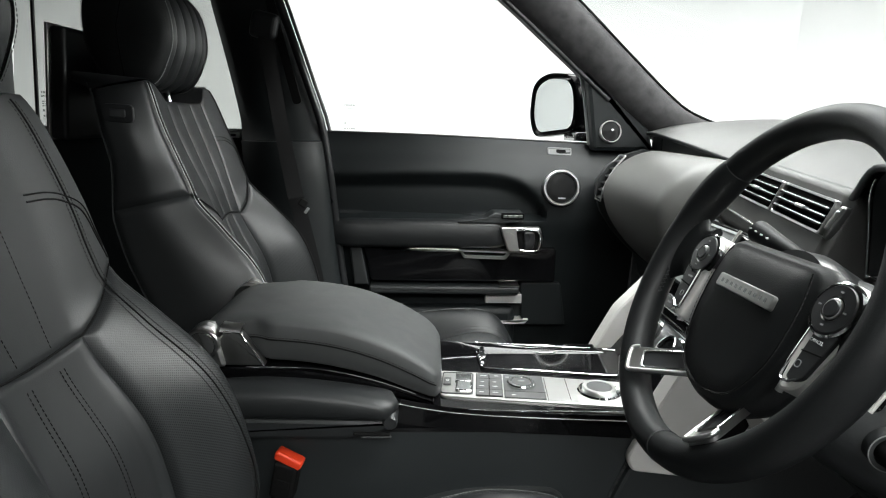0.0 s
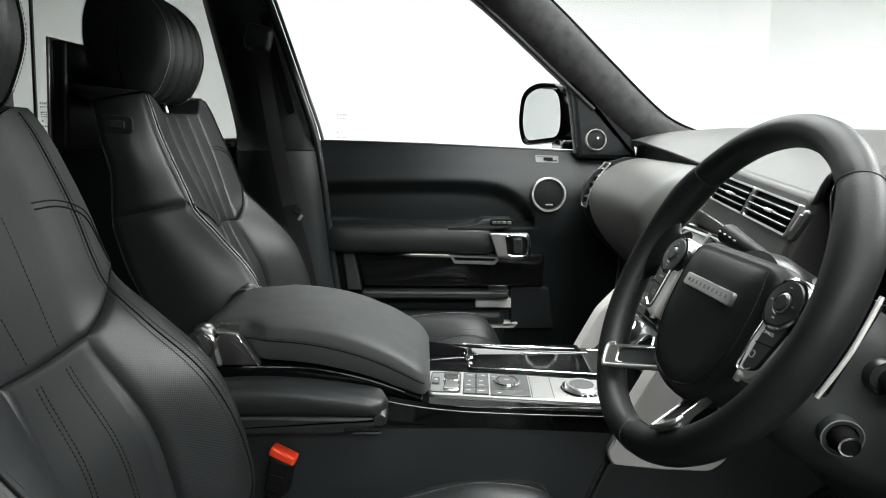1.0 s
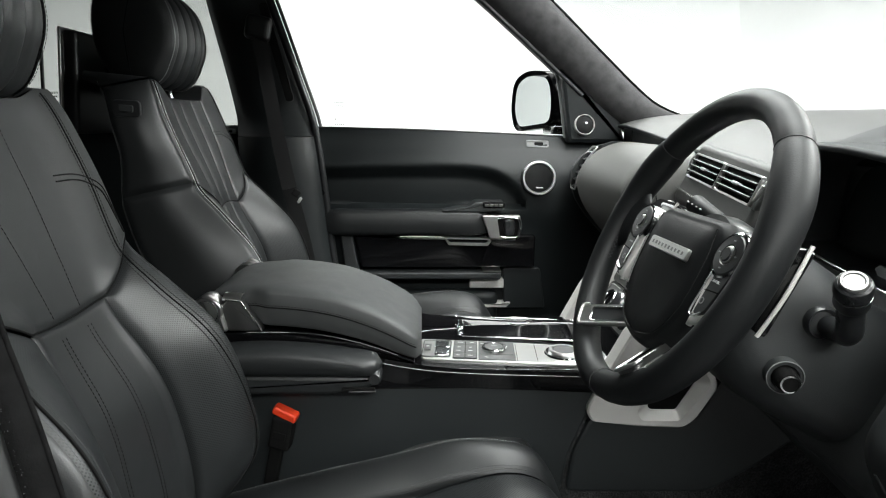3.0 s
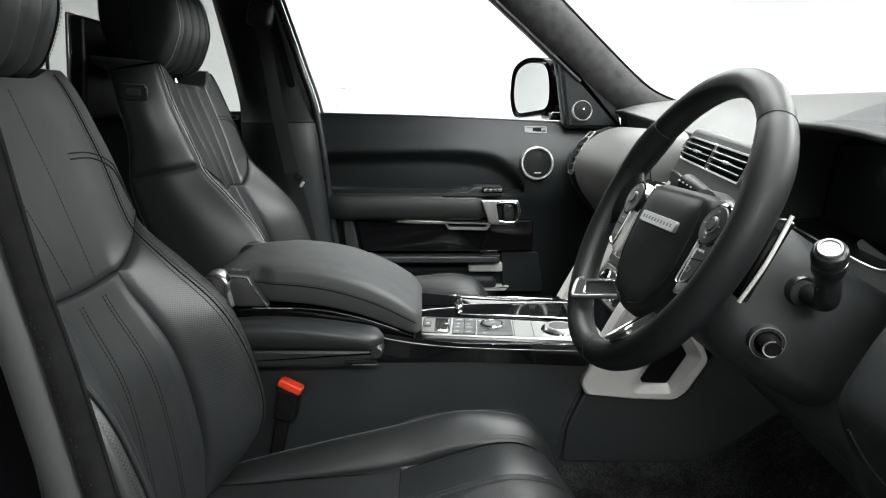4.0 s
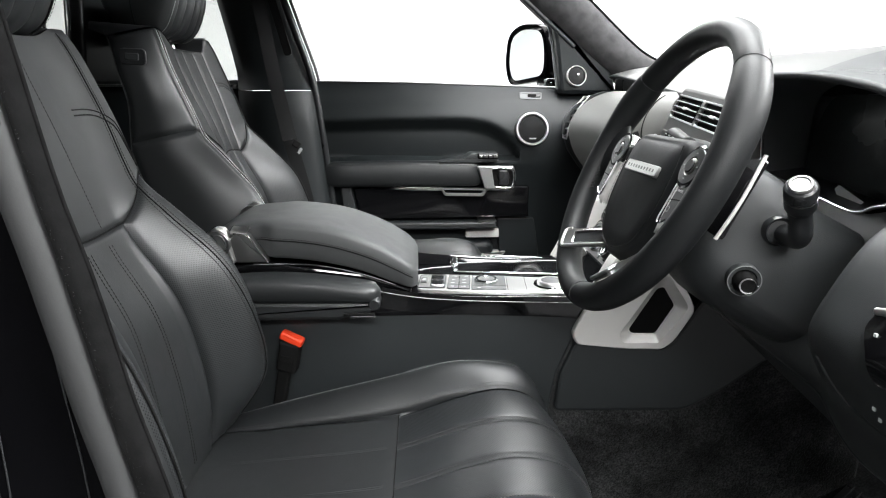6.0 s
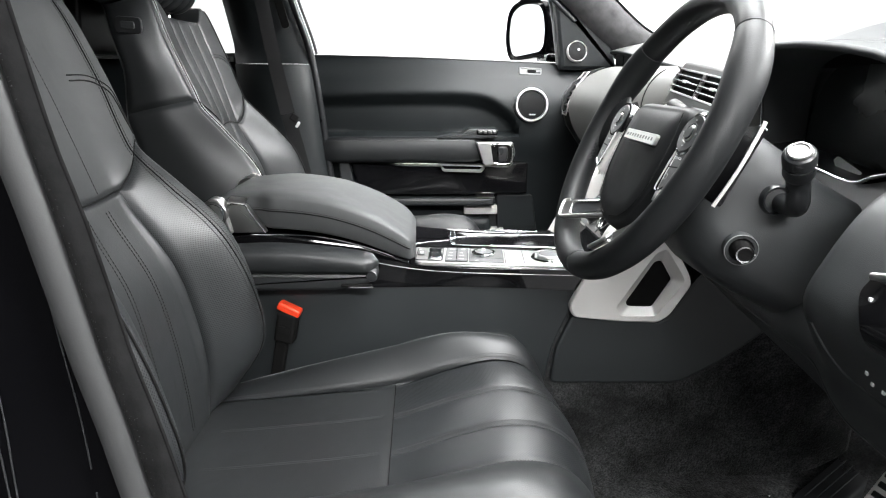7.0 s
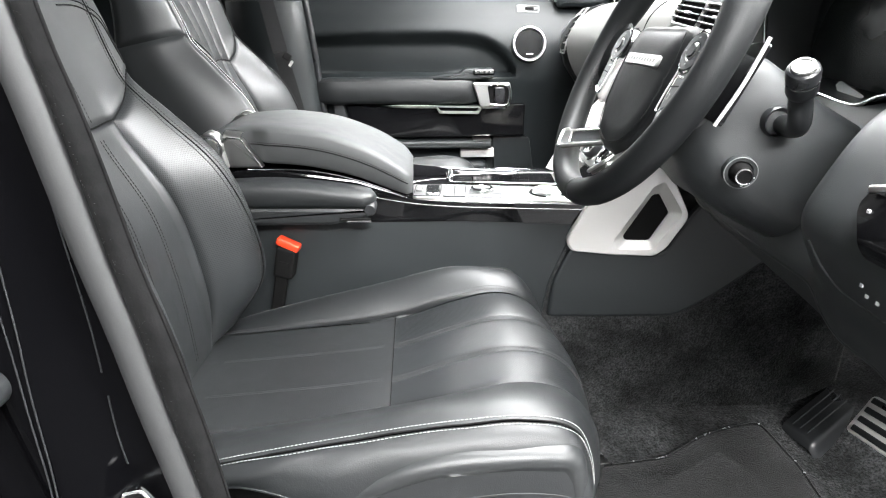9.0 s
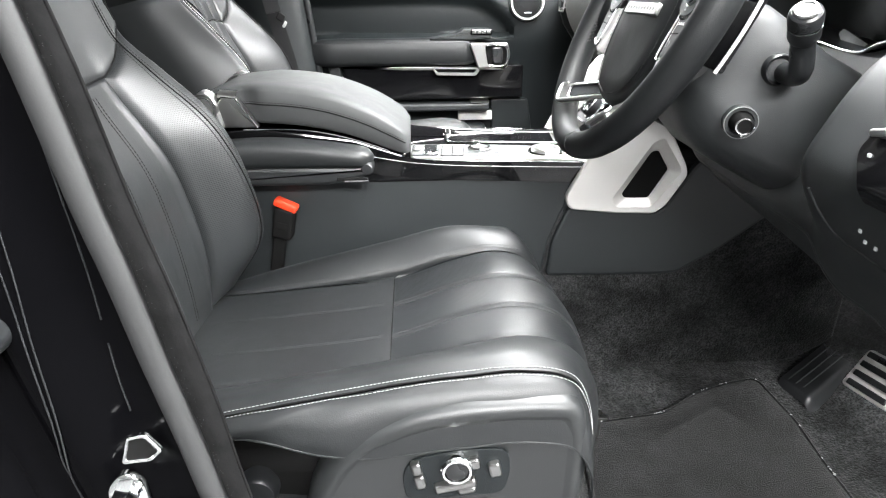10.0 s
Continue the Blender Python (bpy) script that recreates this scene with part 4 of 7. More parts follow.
def make_seat(cy, dx, dz, out, label):
    """out: +1 or -1, the side of the seat that faces the door."""
    t = thing("front_seat", (dx, cy, 0.64), label, "seat", "front seats")
    C = cushion_at(cy, dx, dz, out)
    B = back_at(cy, dx, dz)
    # cushion: rear insert in three plain strips, front in three perforated ribs
    lo, hi = sorted((out * INSERT_HALF[1], -out * INSERT_HALF[-1]))
    strips = ((lo, -0.040), (-0.040, 0.050), (0.050, hi)) if out < 0 else ((lo, -0.050), (-0.050, 0.040), (0.040, hi))
    part("cushion_insert", panel("cushion_insert", C, 0.0, 0.460, lo, hi, 60, 60, lambda u: 0.0045 - 0.0040 * smoothstep(0.36, 0.46, u), 0.014, puff=0.002, sides="lrt"), LEATHER, t, "smooth leather cushion insert")
    for l0, l1 in strips:
        part("cushion_rib", panel("cushion_rib", C, 0.460, 0.985, l0, l1, 50, 20, 0.0042, 0.011, puff=0.0025, sides="lr"), PERFORATED, t, "perforated leather rib")
    for sg in (-1, 1):
        door = sg == out
        edge = 0.225 if door else 0.205
        half = INSERT_HALF[1 if door else -1]

        def side(u, k, sg=sg, edge=edge, half=half):
            return C(u, sg * (half + (edge - half) * k))
        part("cushion_bolster", panel("cushion_bolster", side, 0.0, 0.985, 0.0, 1.0, 70, 26, lambda u: 0.0050 - 0.0042 * smoothstep(0.5, 0.72, u), 0.012, puff=0.001, sides="l", out=(0.3, 0, 1)), LEATHER, t, "leather seat bolster")

        def run(fn, k, u0, u1, lift, n=120):
            """A line on a sheet at k across, with its outward normals."""
            pts, nor = [], []
            for i in range(n):
                u = u0 + (u1 - u0) * i / (n - 1)
                nn = normal_at(fn, u, k)
                nn = nn if nn.dot(V(0.5, sg * 0.3, 1)) > 0 else -nn
                pts.append(fn(u, k) + nn * lift)
                nor.append(nn)
            return pts, nor

        # leather skirt: rolls over the edge and down to the valance, creased towards the rear
        def skirt(u, k, sg=sg, side=side):
            p = side(u, 1.0)
            a = k * math.pi / 2
            drop = interp(p.x - dx, [(-0.25, 0.010), (-0.12, 0.015), (-0.085, 0.025), (-0.045, 0.041), (-0.01, 0.053), (0.04, 0.062), (0.30, 0.062)])
            crease = 0.0032 * math.sin(u * 46 + k * 5.0) * math.sin(math.pi * k) * (1 - smoothstep(0.22, 0.52, u)) + 0.0012 * noise.noise((u * 14, k * 4, 2))
            return p + V(0.004 * k * smoothstep(0.8, 1.0, u), sg * (0.032 * (drop / 0.062) ** 0.5 * math.sin(a) * (1 - 0.5 * smoothstep(0.86, 0.98, u)) + crease), -drop * (1 - math.cos(a)) - 0.004 * k)
        part("cushion_skirt", panel("cushion_skirt", skirt, 0.0, 0.965, 0.0, 1.0, 110, 22, 0.002, 0.005, sides="l", out=(0.3, sg, 0.2)), LEATHER, t, "creased leather skirt of the cushion")
        pts, nor = run(skirt, 0.0, 0.03, 0.955, 0.0006)
        part("edge_seam", tube("edge_seam", pts, 0.0010, 6), DARK, t, "dark piped edge seam")
        if door:
            lines = ((side, 0.955, THREAD, 0.0006), (skirt, 0.10, THREAD, 0.0006), (side, 0.05, DARKTHREAD, 0.0005), (side, 0.13, DARKTHREAD, 0.0005))
        else:
            lines = ((side, 0.965, THREAD, 0.0005), (side, 0.80, DARKTHREAD, 0.0005), (side, 0.76, DARKTHREAD, 0.0005), (side, 0.06, DARKTHREAD, 0.0005), (side, 0.13, DARKTHREAD, 0.0005))
        for fn, k, mat, r in lines:
            pts, nor = run(fn, k, 0.05, 0.95 if door else 0.82, 0.0010 if mat is THREAD else 0.0004, 140)
            part("seam_stitching", stitches("seam_stitching", pts, nor, 0.0044, 0.0032, r), mat, t)
        part("skirt_piping", tube("skirt_piping", [skirt(0.02 + 0.94 * k / 80, 1.0) for k in range(81)], 0.0013, 6), LEATHER, t, "leather piping under the skirt")
    part("cross_seam", tube("cross_seam", [C(0.460, lo + (hi - lo) * k / 30) + V(0, 0, -0.0002) for k in range(31)], 0.0010, 6), DARK, t, "dark seam across the cushion")
    for l in (strips[0][1], strips[1][1]):
        for off, u0, u1, lift in ((-0.0042, 0.475, 0.95, 0.0004), (0.0042, 0.475, 0.95, 0.0004), (-0.002, 0.10, 0.445, 0.0024), (0.002, 0.10, 0.445, 0.0024)):
            pts, nor = seam(C, [(u0 + (u1 - u0) * q / 6, l + off) for q in range(7)], 90, 0.0)
            nor = [n if n.z > 0 or n.x > 0.6 else -n for n in nor]
            pts = [p + n * lift for p, n in zip(pts, nor)]
            part("rib_stitching" if u0 > 0.3 else "seam_stitching", stitches("rib_stitching", pts, nor, 0.0046, 0.0034, 0.0007 if u0 > 0.3 else 0.0004), DARKTHREAD, t)
    # back: lower insert in strips, upper panel, bolsters and the wrap-round sides
    ut = u_at(1.518)
    uc = u_at(1.506 if out < 0 else 1.484)
    us0, us1 = u_at(1.262 if out > 0 else 1.270), u_at(1.326)

    def top_at(v):
        return uc + (ut - uc) * smoothstep(0.45, 0.85, abs(v))

    def split_at(v):
        """Where the shoulder meets the bolster: a seam that dips in the middle and climbs to the outer edge."""
        if abs(v) < 0.5 and out > 0:
            return u_at(1.270 - 0.008 * (abs(v) / 0.5) ** 2)
        if abs(v) < 0.5:
            return u_at(1.266 + 0.004 * (abs(v) / 0.5) ** 2)
        return us0 + (us1 - us0) * min(1.0, max(0.0, (abs(v) - 0.5) / 0.5))

    def spread(v):
        """The driver's seat has a wider insert between slimmer bolsters."""
        if out > 0:
            return v
        q = abs(v)
        return math.copysign(q * 1.09 if q < 0.5 else 0.545 + (q - 0.5) * 0.91, v)

    def Bw(u, v):
        return B(u, spread(v))

    def lower(a, v):
        return Bw(0.02 + (split_at(v) - 0.02) * a, v)

    def upper(a, v):
        return Bw(split_at(v) + (top_at(v) - split_at(v)) * a, v)
    for v0, v1 in ((-0.5, -0.18), (-0.18, 0.18), (0.18, 0.5)):
        part("back_insert", panel("back_insert", lower, 0.0, 1.0, v0, v1, 34, 14, 0.0045 if out < 0 else 0.0025, 0.008, sides="lrt" if out > 0 else "tl" if v0 == -0.5 else "tr" if v1 == 0.5 else "t", out=(1, 0, 0.4)), PERFORATED if abs(v0 + v1) > 0.1 and out > 0 else LEATHER, t)
        if out > 0:
            part("back_upper", panel("back_upper", upper, 0.0, 1.0, v0, v1, 34, 14, 0.0016, 0.012, puff=0.003, sides="lrtb", out=(1, 0, 0.4)), LEATHER, t, "ribbed leather upper back")
    if out < 0:
        for v0, v1 in ((-1.0, -0.18), (-0.18, 0.18), (0.18, 1.0)):
            part("back_upper", panel("back_upper", upper, 0.0, 1.0, v0, v1, 40, 40 if v1 - v0 > 0.5 else 16, 0.0030, 0.010, sides="b", out=(1, 0, 0.4)), LEATHER, t, "smooth leather upper back")
        fold = [lower(1.0, -0.985 + 1.97 * k / 120) for k in range(121)]
        part("shoulder_seam", tube("shoulder_seam", [p + V(-0.0022, 0, -0.0006) for p in fold], 0.0012, 6), DARK, t, "dark shoulder seam")
    um = u_at(1.326)
    for sg in (-1, 1):
        a, b = sorted((sg * 0.5, sg * 1.0))
        part("back_bolster", panel("back_bolster", lower, 0.0, 1.0, a, b, 60, 34, 0.006, 0.016, out=(1, 0, 0.4)), PERFORATED, t, "perforated leather side bolster")
        if out > 0:
            part("back_shoulder", panel("back_shoulder", upper, 0.0, 1.0, a, b, 34, 18, 0.004, 0.009, out=(1, 0, 0.4)), LEATHER, t, "leather shoulder panel")
        a, b = sorted((sg * 1.0, sg * 2.0))
        part("back_side", panel("back_side", B, 0.02, um, a, b, 44, 24, 0.006, 0.014, out=(0.2, sg, 0)), LEATHER, t)
        part("back_side_upper", panel("back_side_upper", B, um, ut + 0.001, a, b, 34, 24, 0.006, 0.014, out=(0.2, sg, 0)), LEATHER, t)
        pale = out > 0 and sg < 0
        inner = out < 0 and sg > 0
        for v, mat in ((0.80, DARKTHREAD), (0.835, DARK), (0.865, DARKTHREAD)) if inner else ((0.915, PALE if pale else DARKTHREAD), (0.95, DARK), (0.985, PALE if pale else DARKTHREAD)):
            pts, nor = [], []
            for k in range(160):
                u = 0.05 + (ut - 0.06) * k / 159
                vv = v + (0.09 * (1 - smoothstep(0.1, 0.62, k / 159)) if inner else 0.0)
                n = normal_at(B, u, sg * vv)
                n = n if n.dot(V(0.8, 0.7 * sg, 0.2)) > 0 else -n
                pts.append(B(u, sg * vv) + n * 0.0004)
                nor.append(n)
            if mat is DARK:
                part("edge_seam", tube("edge_seam", pts, 0.0011 if inner else 0.0016, 6), DARK, t, "dark piped edge seam")
            else:
                part("seam_stitching", stitches("seam_stitching", pts, nor, 0.0046, 0.0034, 0.0009 if pale else 0.0008 if inner else 0.00045), mat, t)
        for v in (0.18,):
            pts, nor = [], []
            for k in range(90):
                u = 0.04 + (uc - 0.06) * k / 89
                n = normal_at(B, u, sg * v)
                n = n if n.x > 0 else -n
                pts.append(Bw(u, sg * (v + 0.012)) + n * 0.0002)
                nor.append(n)
            if out < 0:
                # one dark row on the upper back, a double row on the insert
                cut = next(i for i, p in enumerate(pts) if p.z > lower(1.0, sg * v).z)
                part("strip_stitching", stitches("strip_stitching", pts[cut + 1:], nor[cut + 1:], 0.0052, 0.0036, 0.0006), DARK, t, "fine dark stitching")
                for off in (-0.0035, 0.0035):
                    row = [p + V(0, off, 0) for p in pts[:cut - 1]]
                    part("strip_stitching", stitches("strip_stitching", row, nor[:cut - 1], 0.0050, 0.0036, 0.0007), DARK, t, "double dark stitching")
            else:
                part("seam_stitching", stitches("seam_stitching", pts, nor, 0.0046, 0.0034, 0.0004), DARKTHREAD, t)
        # curved seam over the shoulder and the deep seam under it
        for line, r in (([(1.332, 0.985), (1.352, 0.975), (1.387, 0.93), (1.402, 0.80), (1.408, 0.67), (1.409, 0.50)], 0.0011),
                        ([(1.346, 0.99), (1.362, 0.985), (1.394, 0.955), (1.409, 0.81), (1.415, 0.67), (1.416, 0.50)], 0.0009),
                        ([(1.325, 0.97), (1.2955, 0.75), (1.266, 0.54), (1.265, 0.40), (1.2685, 0.20), (1.270, 0.02)], 0.0014)):
            if (sg < 0 and r < 0.0013) or (out < 0 and r > 0.0013):
                continue
            pts, nor = seam(B, [(u_at(z), sg * (spread(v) if r > 0.0013 else v)) for z, v in line], 50, 0.0)
            pts = [p + (n if n.x > 0 else -n) * 0.0003 for p, n in zip(pts, nor)]
            part("shoulder_seam", tube("shoulder_seam", pts, r, 6), DARK, t, "dark shoulder seam")
        # release button in the upper side
        if sg != out:
            p = B(u_at(1.470), sg * 1.60)
            m = axes(p + V(0, sg * 0.001, 0), (1, 0, -0.05), (0.05, 0, 1))
            sgn = 1 if m.col[2].y * sg > 0 else -1
            part("release_plate", prism("release_plate", rect(0.050, 0.030, 0.010), m, 0.005 * sgn, 0.002), SMOOTH, t, "small black release button plate")
            part("release_button", prism("release_button", rect(0.026, 0.013, 0.004), axes(m @ V(0, 0, 0.004 * sgn), m.col[0].to_3d(), m.col[1].to_3d()), 0.004 * sgn, 0.0015), PLASTIC, t)
    # top roll and back shell
    def top(a, b):
        v = -2 + 4 * a
        p = B(top_at(v), v)
        q = V(-0.525 + dx, cy + (p.y - cy) * 0.86, min(p.z + 0.014, 1.532 + dz))
        return p.lerp(q, b) - V(0, 0, 0.008 * math.sin(math.pi * b) * (1 - smoothstep(0.6, 1.0, abs(v))))
    part("back_top", grid("back_top", top, 40, 8, sharp=70), LEATHER, t)

    def shell(a, b):
        u = 0.02 + (ut - 0.0) * b
        l, r = B(u, -2.0), B(u, 2.0)
        p = l.lerp(r, a)
        return p + V(-0.02 * math.sin(math.pi * a), 0, 0)
    part("back_shell", grid("back_shell", shell, 14, 24), PLASTIC, t, "moulded black back shell")
    headrest(t, cy, dx, dz)
    # base: side valances and runners
    for sg in (-1, 1):
        prof = [(-0.06, 0.77), (-0.05, 0.87), (-0.018, 0.925), (0.013, 0.951), (0.063, 0.975), (0.117, 0.985), (0.20, 0.988), (0.246, 0.984), (0.259, 0.94), (0.257, 0.84), (0.240, 0.77), (0.0, 0.755)]
        m = axes((dx, cy + sg * 0.222, dz), (1, 0, 0), (0, 0, 1))
        d = 1 if m.col[2].y * sg > 0 else -1
        steps = ((0.0, 0.0), (0.0, 0.012), (0.002, 0.022), (0.006, 0.030), (0.012, 0.0345), (0.017, 0.0355), (0.021, 0.0345), (0.025, 0.0325), (0.027, 0.0320))
        part("side_valance", dished("side_valance", rounded(prof, 0.03, 6), m, steps, d), VALANCE, t, "moulded plastic seat valance")
        part("runner", box("runner", (dx - 0.30, cy + sg * 0.17 - 0.02, 0.64), (dx + 0.24, cy + sg * 0.17 + 0.02, 0.70 + dz), 0.004), SILVER, t, "metal seat runner")
    # pan coloured near-black to give the shade in the gap under the skirt
    part("seat_pan", box("seat_pan", (dx - 0.22, cy - 0.205, 0.70), (dx + 0.26, cy + 0.205, 0.88 + dz), 0.02), DARK, t)
    if out < 0:
        # round cover at the rear of the base
        mm = axes((dx - 0.112, cy - 0.215, 0.845), (1, 0, 0), (0, 0, 1))
        part("pivot_cover", lathe("pivot_cover", [(0.024, -0.05), (0.024, 0.004), (0.020, 0.010), (0.012, 0.012), (0.001, 0.012)], mm, 28), SMOOTH, t, "round black pivot cover")
        part("pivot_bracket", rbox("pivot_bracket", (0.09, 0.02, 0.05), pose(dx - 0.10, cy - 0.20, 0.805, 0, 8, 0), 0.006), SMOOTH, t, "dark metal pivot bracket")
        # switch pack on the door side
        y = cy - 0.2545
        m = axes((dx, y, dz), (1, 0, 0), (0, 0, 1))
        part("switch_pack", prism("switch_pack", rounded([(0.060, 0.862), (0.165, 0.868), (0.172, 0.90), (0.168, 0.928), (0.12, 0.930), (0.065, 0.918), (0.055, 0.895)], 0.012), m, 0.003, 0.001), DOORSKIN, t, "dark switch pack")
        mm = axes((dx + 0.1135, y - 0.003, 0.9085 + dz), (1, 0, 0), (0, 0, 1))
        part("switch_dial", lathe("switch_dial", [(0.017, 0), (0.0175, 0.008), (0.0155, 0.011), (0.013, 0.011), (0.012, 0.0075), (0.001, 0.0075)], mm, 36), CHROME, t, "chrome-ringed seat dial")
        part("dial_face", lathe("dial_face", [(0.0118, 0.0), (0.0118, 0.0095), (0.010, 0.0105), (0.001, 0.011)], mm, 32), SMOOTH, t)
        for dxx, dzz, w, h in ((0.132, 0.914, 0.012, 0.014), (0.154, 0.905, 0.013, 0.018), (0.071, 0.910, 0.011, 0.015), (0.0745, 0.892, 0.012, 0.017), (0.112, 0.885, 0.046, 0.011), (0.124, 0.879, 0.020, 0.009)):
            part("seat_switch", rbox("seat_switch", (w, 0.012, h), Matrix.Translation((dx + dxx, y - 0.005, dzz + dz)) @ pose(0, 0, 0, 0, -12, 0), 0.003), BRUSHED, t, "bright metal seat switch")
    return t


driver = make_seat(0.58, 0.0, 0.0, -1, "black leather driver's seat with perforated panels and pale stitching")
make_seat(1.25, -0.03, 0.04, 1, "black leather front passenger seat with pale stitching and headrest")


def seat_armrest(seat):
    """The fold-down arm on the driver's seat."""
    loops = []
    for k in range(30):
        a = k / 29
        x = -0.30 + 0.312 * a
        e = (1 - max(0, (a - 0.93) / 0.07) ** 2.2) ** 0.5 if a < 1 else 0.02
        zt = 1.140 + 0.012 * math.sin(math.pi * min(1, a * 1.2)) - 0.008 * smoothstep(0.8, 1, a)
        zb = 1.108 - 0.002 * a
        cz, hz = (zt + zb) / 2, (zt - zb) / 2
        loop = []
        for w in range(20):
            q = 2 * math.pi * w / 20
            c, s = math.cos(q), math.sin(q)
            loop.append(V(x, 0.800 + 0.030 * e * abs(c) ** 0.6 * (1 if c > 0 else -1), cz + hz * (0.3 + 0.7 * e) * abs(s) ** 0.6 * (1 if s > 0 else -1)))
        loops.append(loop)
    t = part("armrest", loft("armrest", loops, sharp=60), LEATHER, seat, "padded leather fold-down armrest")
    prof = rounded([(-0.30, 1.080), (-0.06, 1.080), (0.0, 1.092), (0.006, 1.108), (-0.30, 1.112)], 0.006)
    m = axes((0, 0.826, 0), (1, 0, 0), (0, 0, 1))
    part("arm_body", prism("arm_body", prof, m, 0.052, 0.006), LEATHER, t, "leather-wrapped arm")
    part("arm_slot", rbox("arm_slot", (0.050, 0.006, 0.005), Matrix.Translation((-0.022, 0.772, 1.0905)), 0.002), DARK, t)
    part("arm_lever", rbox("arm_lever", (0.040, 0.006, 0.004), Matrix.Translation((-0.016, 0.7705, 1.087)), 0.0015), SMOOTH, t, "thin black adjuster")
    mm = axes((0.002, 0.775, 1.105), (1, 0, 0), (0, 0, 1))
    part("arm_wheel", lathe("arm_wheel", [(0.010, -0.04), (0.010, 0.0), (0.008, 0.003), (0.001, 0.003)], mm, 20), SMOOTH, t, "knurled adjuster wheel")


seat_armrest(driver)


def buckle():
    t = thing("seat_belt_buckle", (-0.135, 0.79, 0.97), "black seat belt buckle with a red release button", "seat belt buckle")
    m = pose(-0.140, 0.795, 1.030, 0, 12, -8)
    part("buckle_body", rbox("buckle_body", (0.034, 0.026, 0.055), m @ Matrix.Translation((0, 0, -0.020)), 0.005), DARK, t)
    part("release_button", rbox("release_button", (0.040, 0.020, 0.014), m @ Matrix.Translation((0.001, -0.002, 0.013)) @ pose(0, 0, 0, 0, 12, 0), 0.004, 3), RED, t, "red release button")
    part("buckle_stalk", rbox("buckle_stalk", (0.022, 0.014, 0.09), m @ Matrix.Translation((-0.004, 0.0, -0.085)), 0.004), DARK, t)
    part("buckle_tag", rbox("buckle_tag", (0.020, 0.002, 0.012), m @ Matrix.Translation((0.0, -0.0135, -0.022)), 0.001), DARK, t)


buckle()


def far_belt():
    t = thing("seat_belt", (-0.33, 1.60, 1.2), "black webbing seat belt hanging from the far pillar", "seat belt")
    pts = spline([(-0.365, 1.628, 1.735), (-0.345, 1.612, 1.62), (-0.31, 1.56, 1.46), (-0.262, 1.465, 1.315)], 30)
    part("strap", tube("strap", pts, 0.019, 10, flat=0.06, up=(0.25, -1, -0.2)), CLOTH, t, "woven black strap")
    pts2 = spline([(-0.262, 1.465, 1.315), (-0.235, 1.50, 1.16), (-0.21, 1.55, 0.95)], 16)
    part("strap_lower", tube("strap_lower", pts2, 0.018, 10, flat=0.06, up=(0.25, -1, -0.2)), CLOTH, t)
    part("tongue", rbox("tongue", (0.020, 0.006, 0.018), pose(-0.243, 1.452, 1.305, 0, 35, 20), 0.003), DARK, t)
    part("tongue_tip", rbox("tongue_tip", (0.007, 0.003, 0.016), pose(-0.234, 1.447, 1.288, 0, 35, 20), 0.001), SATIN, t, "bright metal belt tongue")
    part("guide", rbox("guide", (0.070, 0.030, 0.066), pose(-0.362, 1.632, 1.722, 0, 12, 0), 0.018, 4), SMOOTH, t, "black belt guide")
    part("guide_slot", prism("guide_slot", rect(0.022, 0.26, 0.010), axes((-0.318, 1.642, 1.66), (1, 0, 0.25), (-0.28, 0, 1)), 0.006 if axes((0, 0, 0), (1, 0, 0.25), (-0.28, 0, 1)).col[2].y < 0 else -0.006, 0.001), DARK, t)


far_belt()


def rear_screen():
    t = thing("rear_screen", (-0.60, 1.27, 1.45), "black entertainment screen on the back of the passenger headrest", "screen")
    part("screen_shell", rbox("screen_shell", (0.030, 0.27, 0.195), pose(-0.604, 1.285, 1.552, 0, 5, 0), 0.008, 3), SMOOTH, t)
    part("screen_edge", rbox("screen_edge", (0.006, 0.276, 0.201), pose(-0.620, 1.285, 1.554, 0, 5, 0), 0.002), SATIN, t, "bright metal screen edge")
    part("screen_arm", rbox("screen_arm", (0.09, 0.06, 0.08), pose(-0.545, 1.28, 1.57), 0.01), SMOOTH, t)


rear_screen()


# ---- steering wheel ----
WC = V(0.3604, 0.5955, 1.3422)
TILT_WHEEL = 26.2
WU = V(math.sin(radians(TILT_WHEEL)), 0, math.cos(radians(TILT_WHEEL)))
WS = V(0, -1, 0)
WN = V(-WU.z, 0, WU.x)  # towards the driver


def W(s, u, n=0.0):
    """A place on the wheel: s to its right, u up, n towards the driver."""
    return WC + WS * s + WU * u + WN * n


def WM(s, u, n=0.0, turn=0.0):
    c, q = math.cos(radians(turn)), math.sin(radians(turn))
    return axes(W(s, u, n), WS * c + WU * q, WU * c - WS * q)


def HW(s, u, n=0.0):
    """A place on the hub, which sits a little proud of the rim and turned."""
    return W(s * 0.96 + 0.0165, u + 0.022 * s - 0.0025, n + 0.0045 - 0.034 * s)


def HM(s, u, n=0.0):
    return axes(HW(s, u, n), WS + WU * 0.023 - WN * 0.036, WU - WS * 0.023)


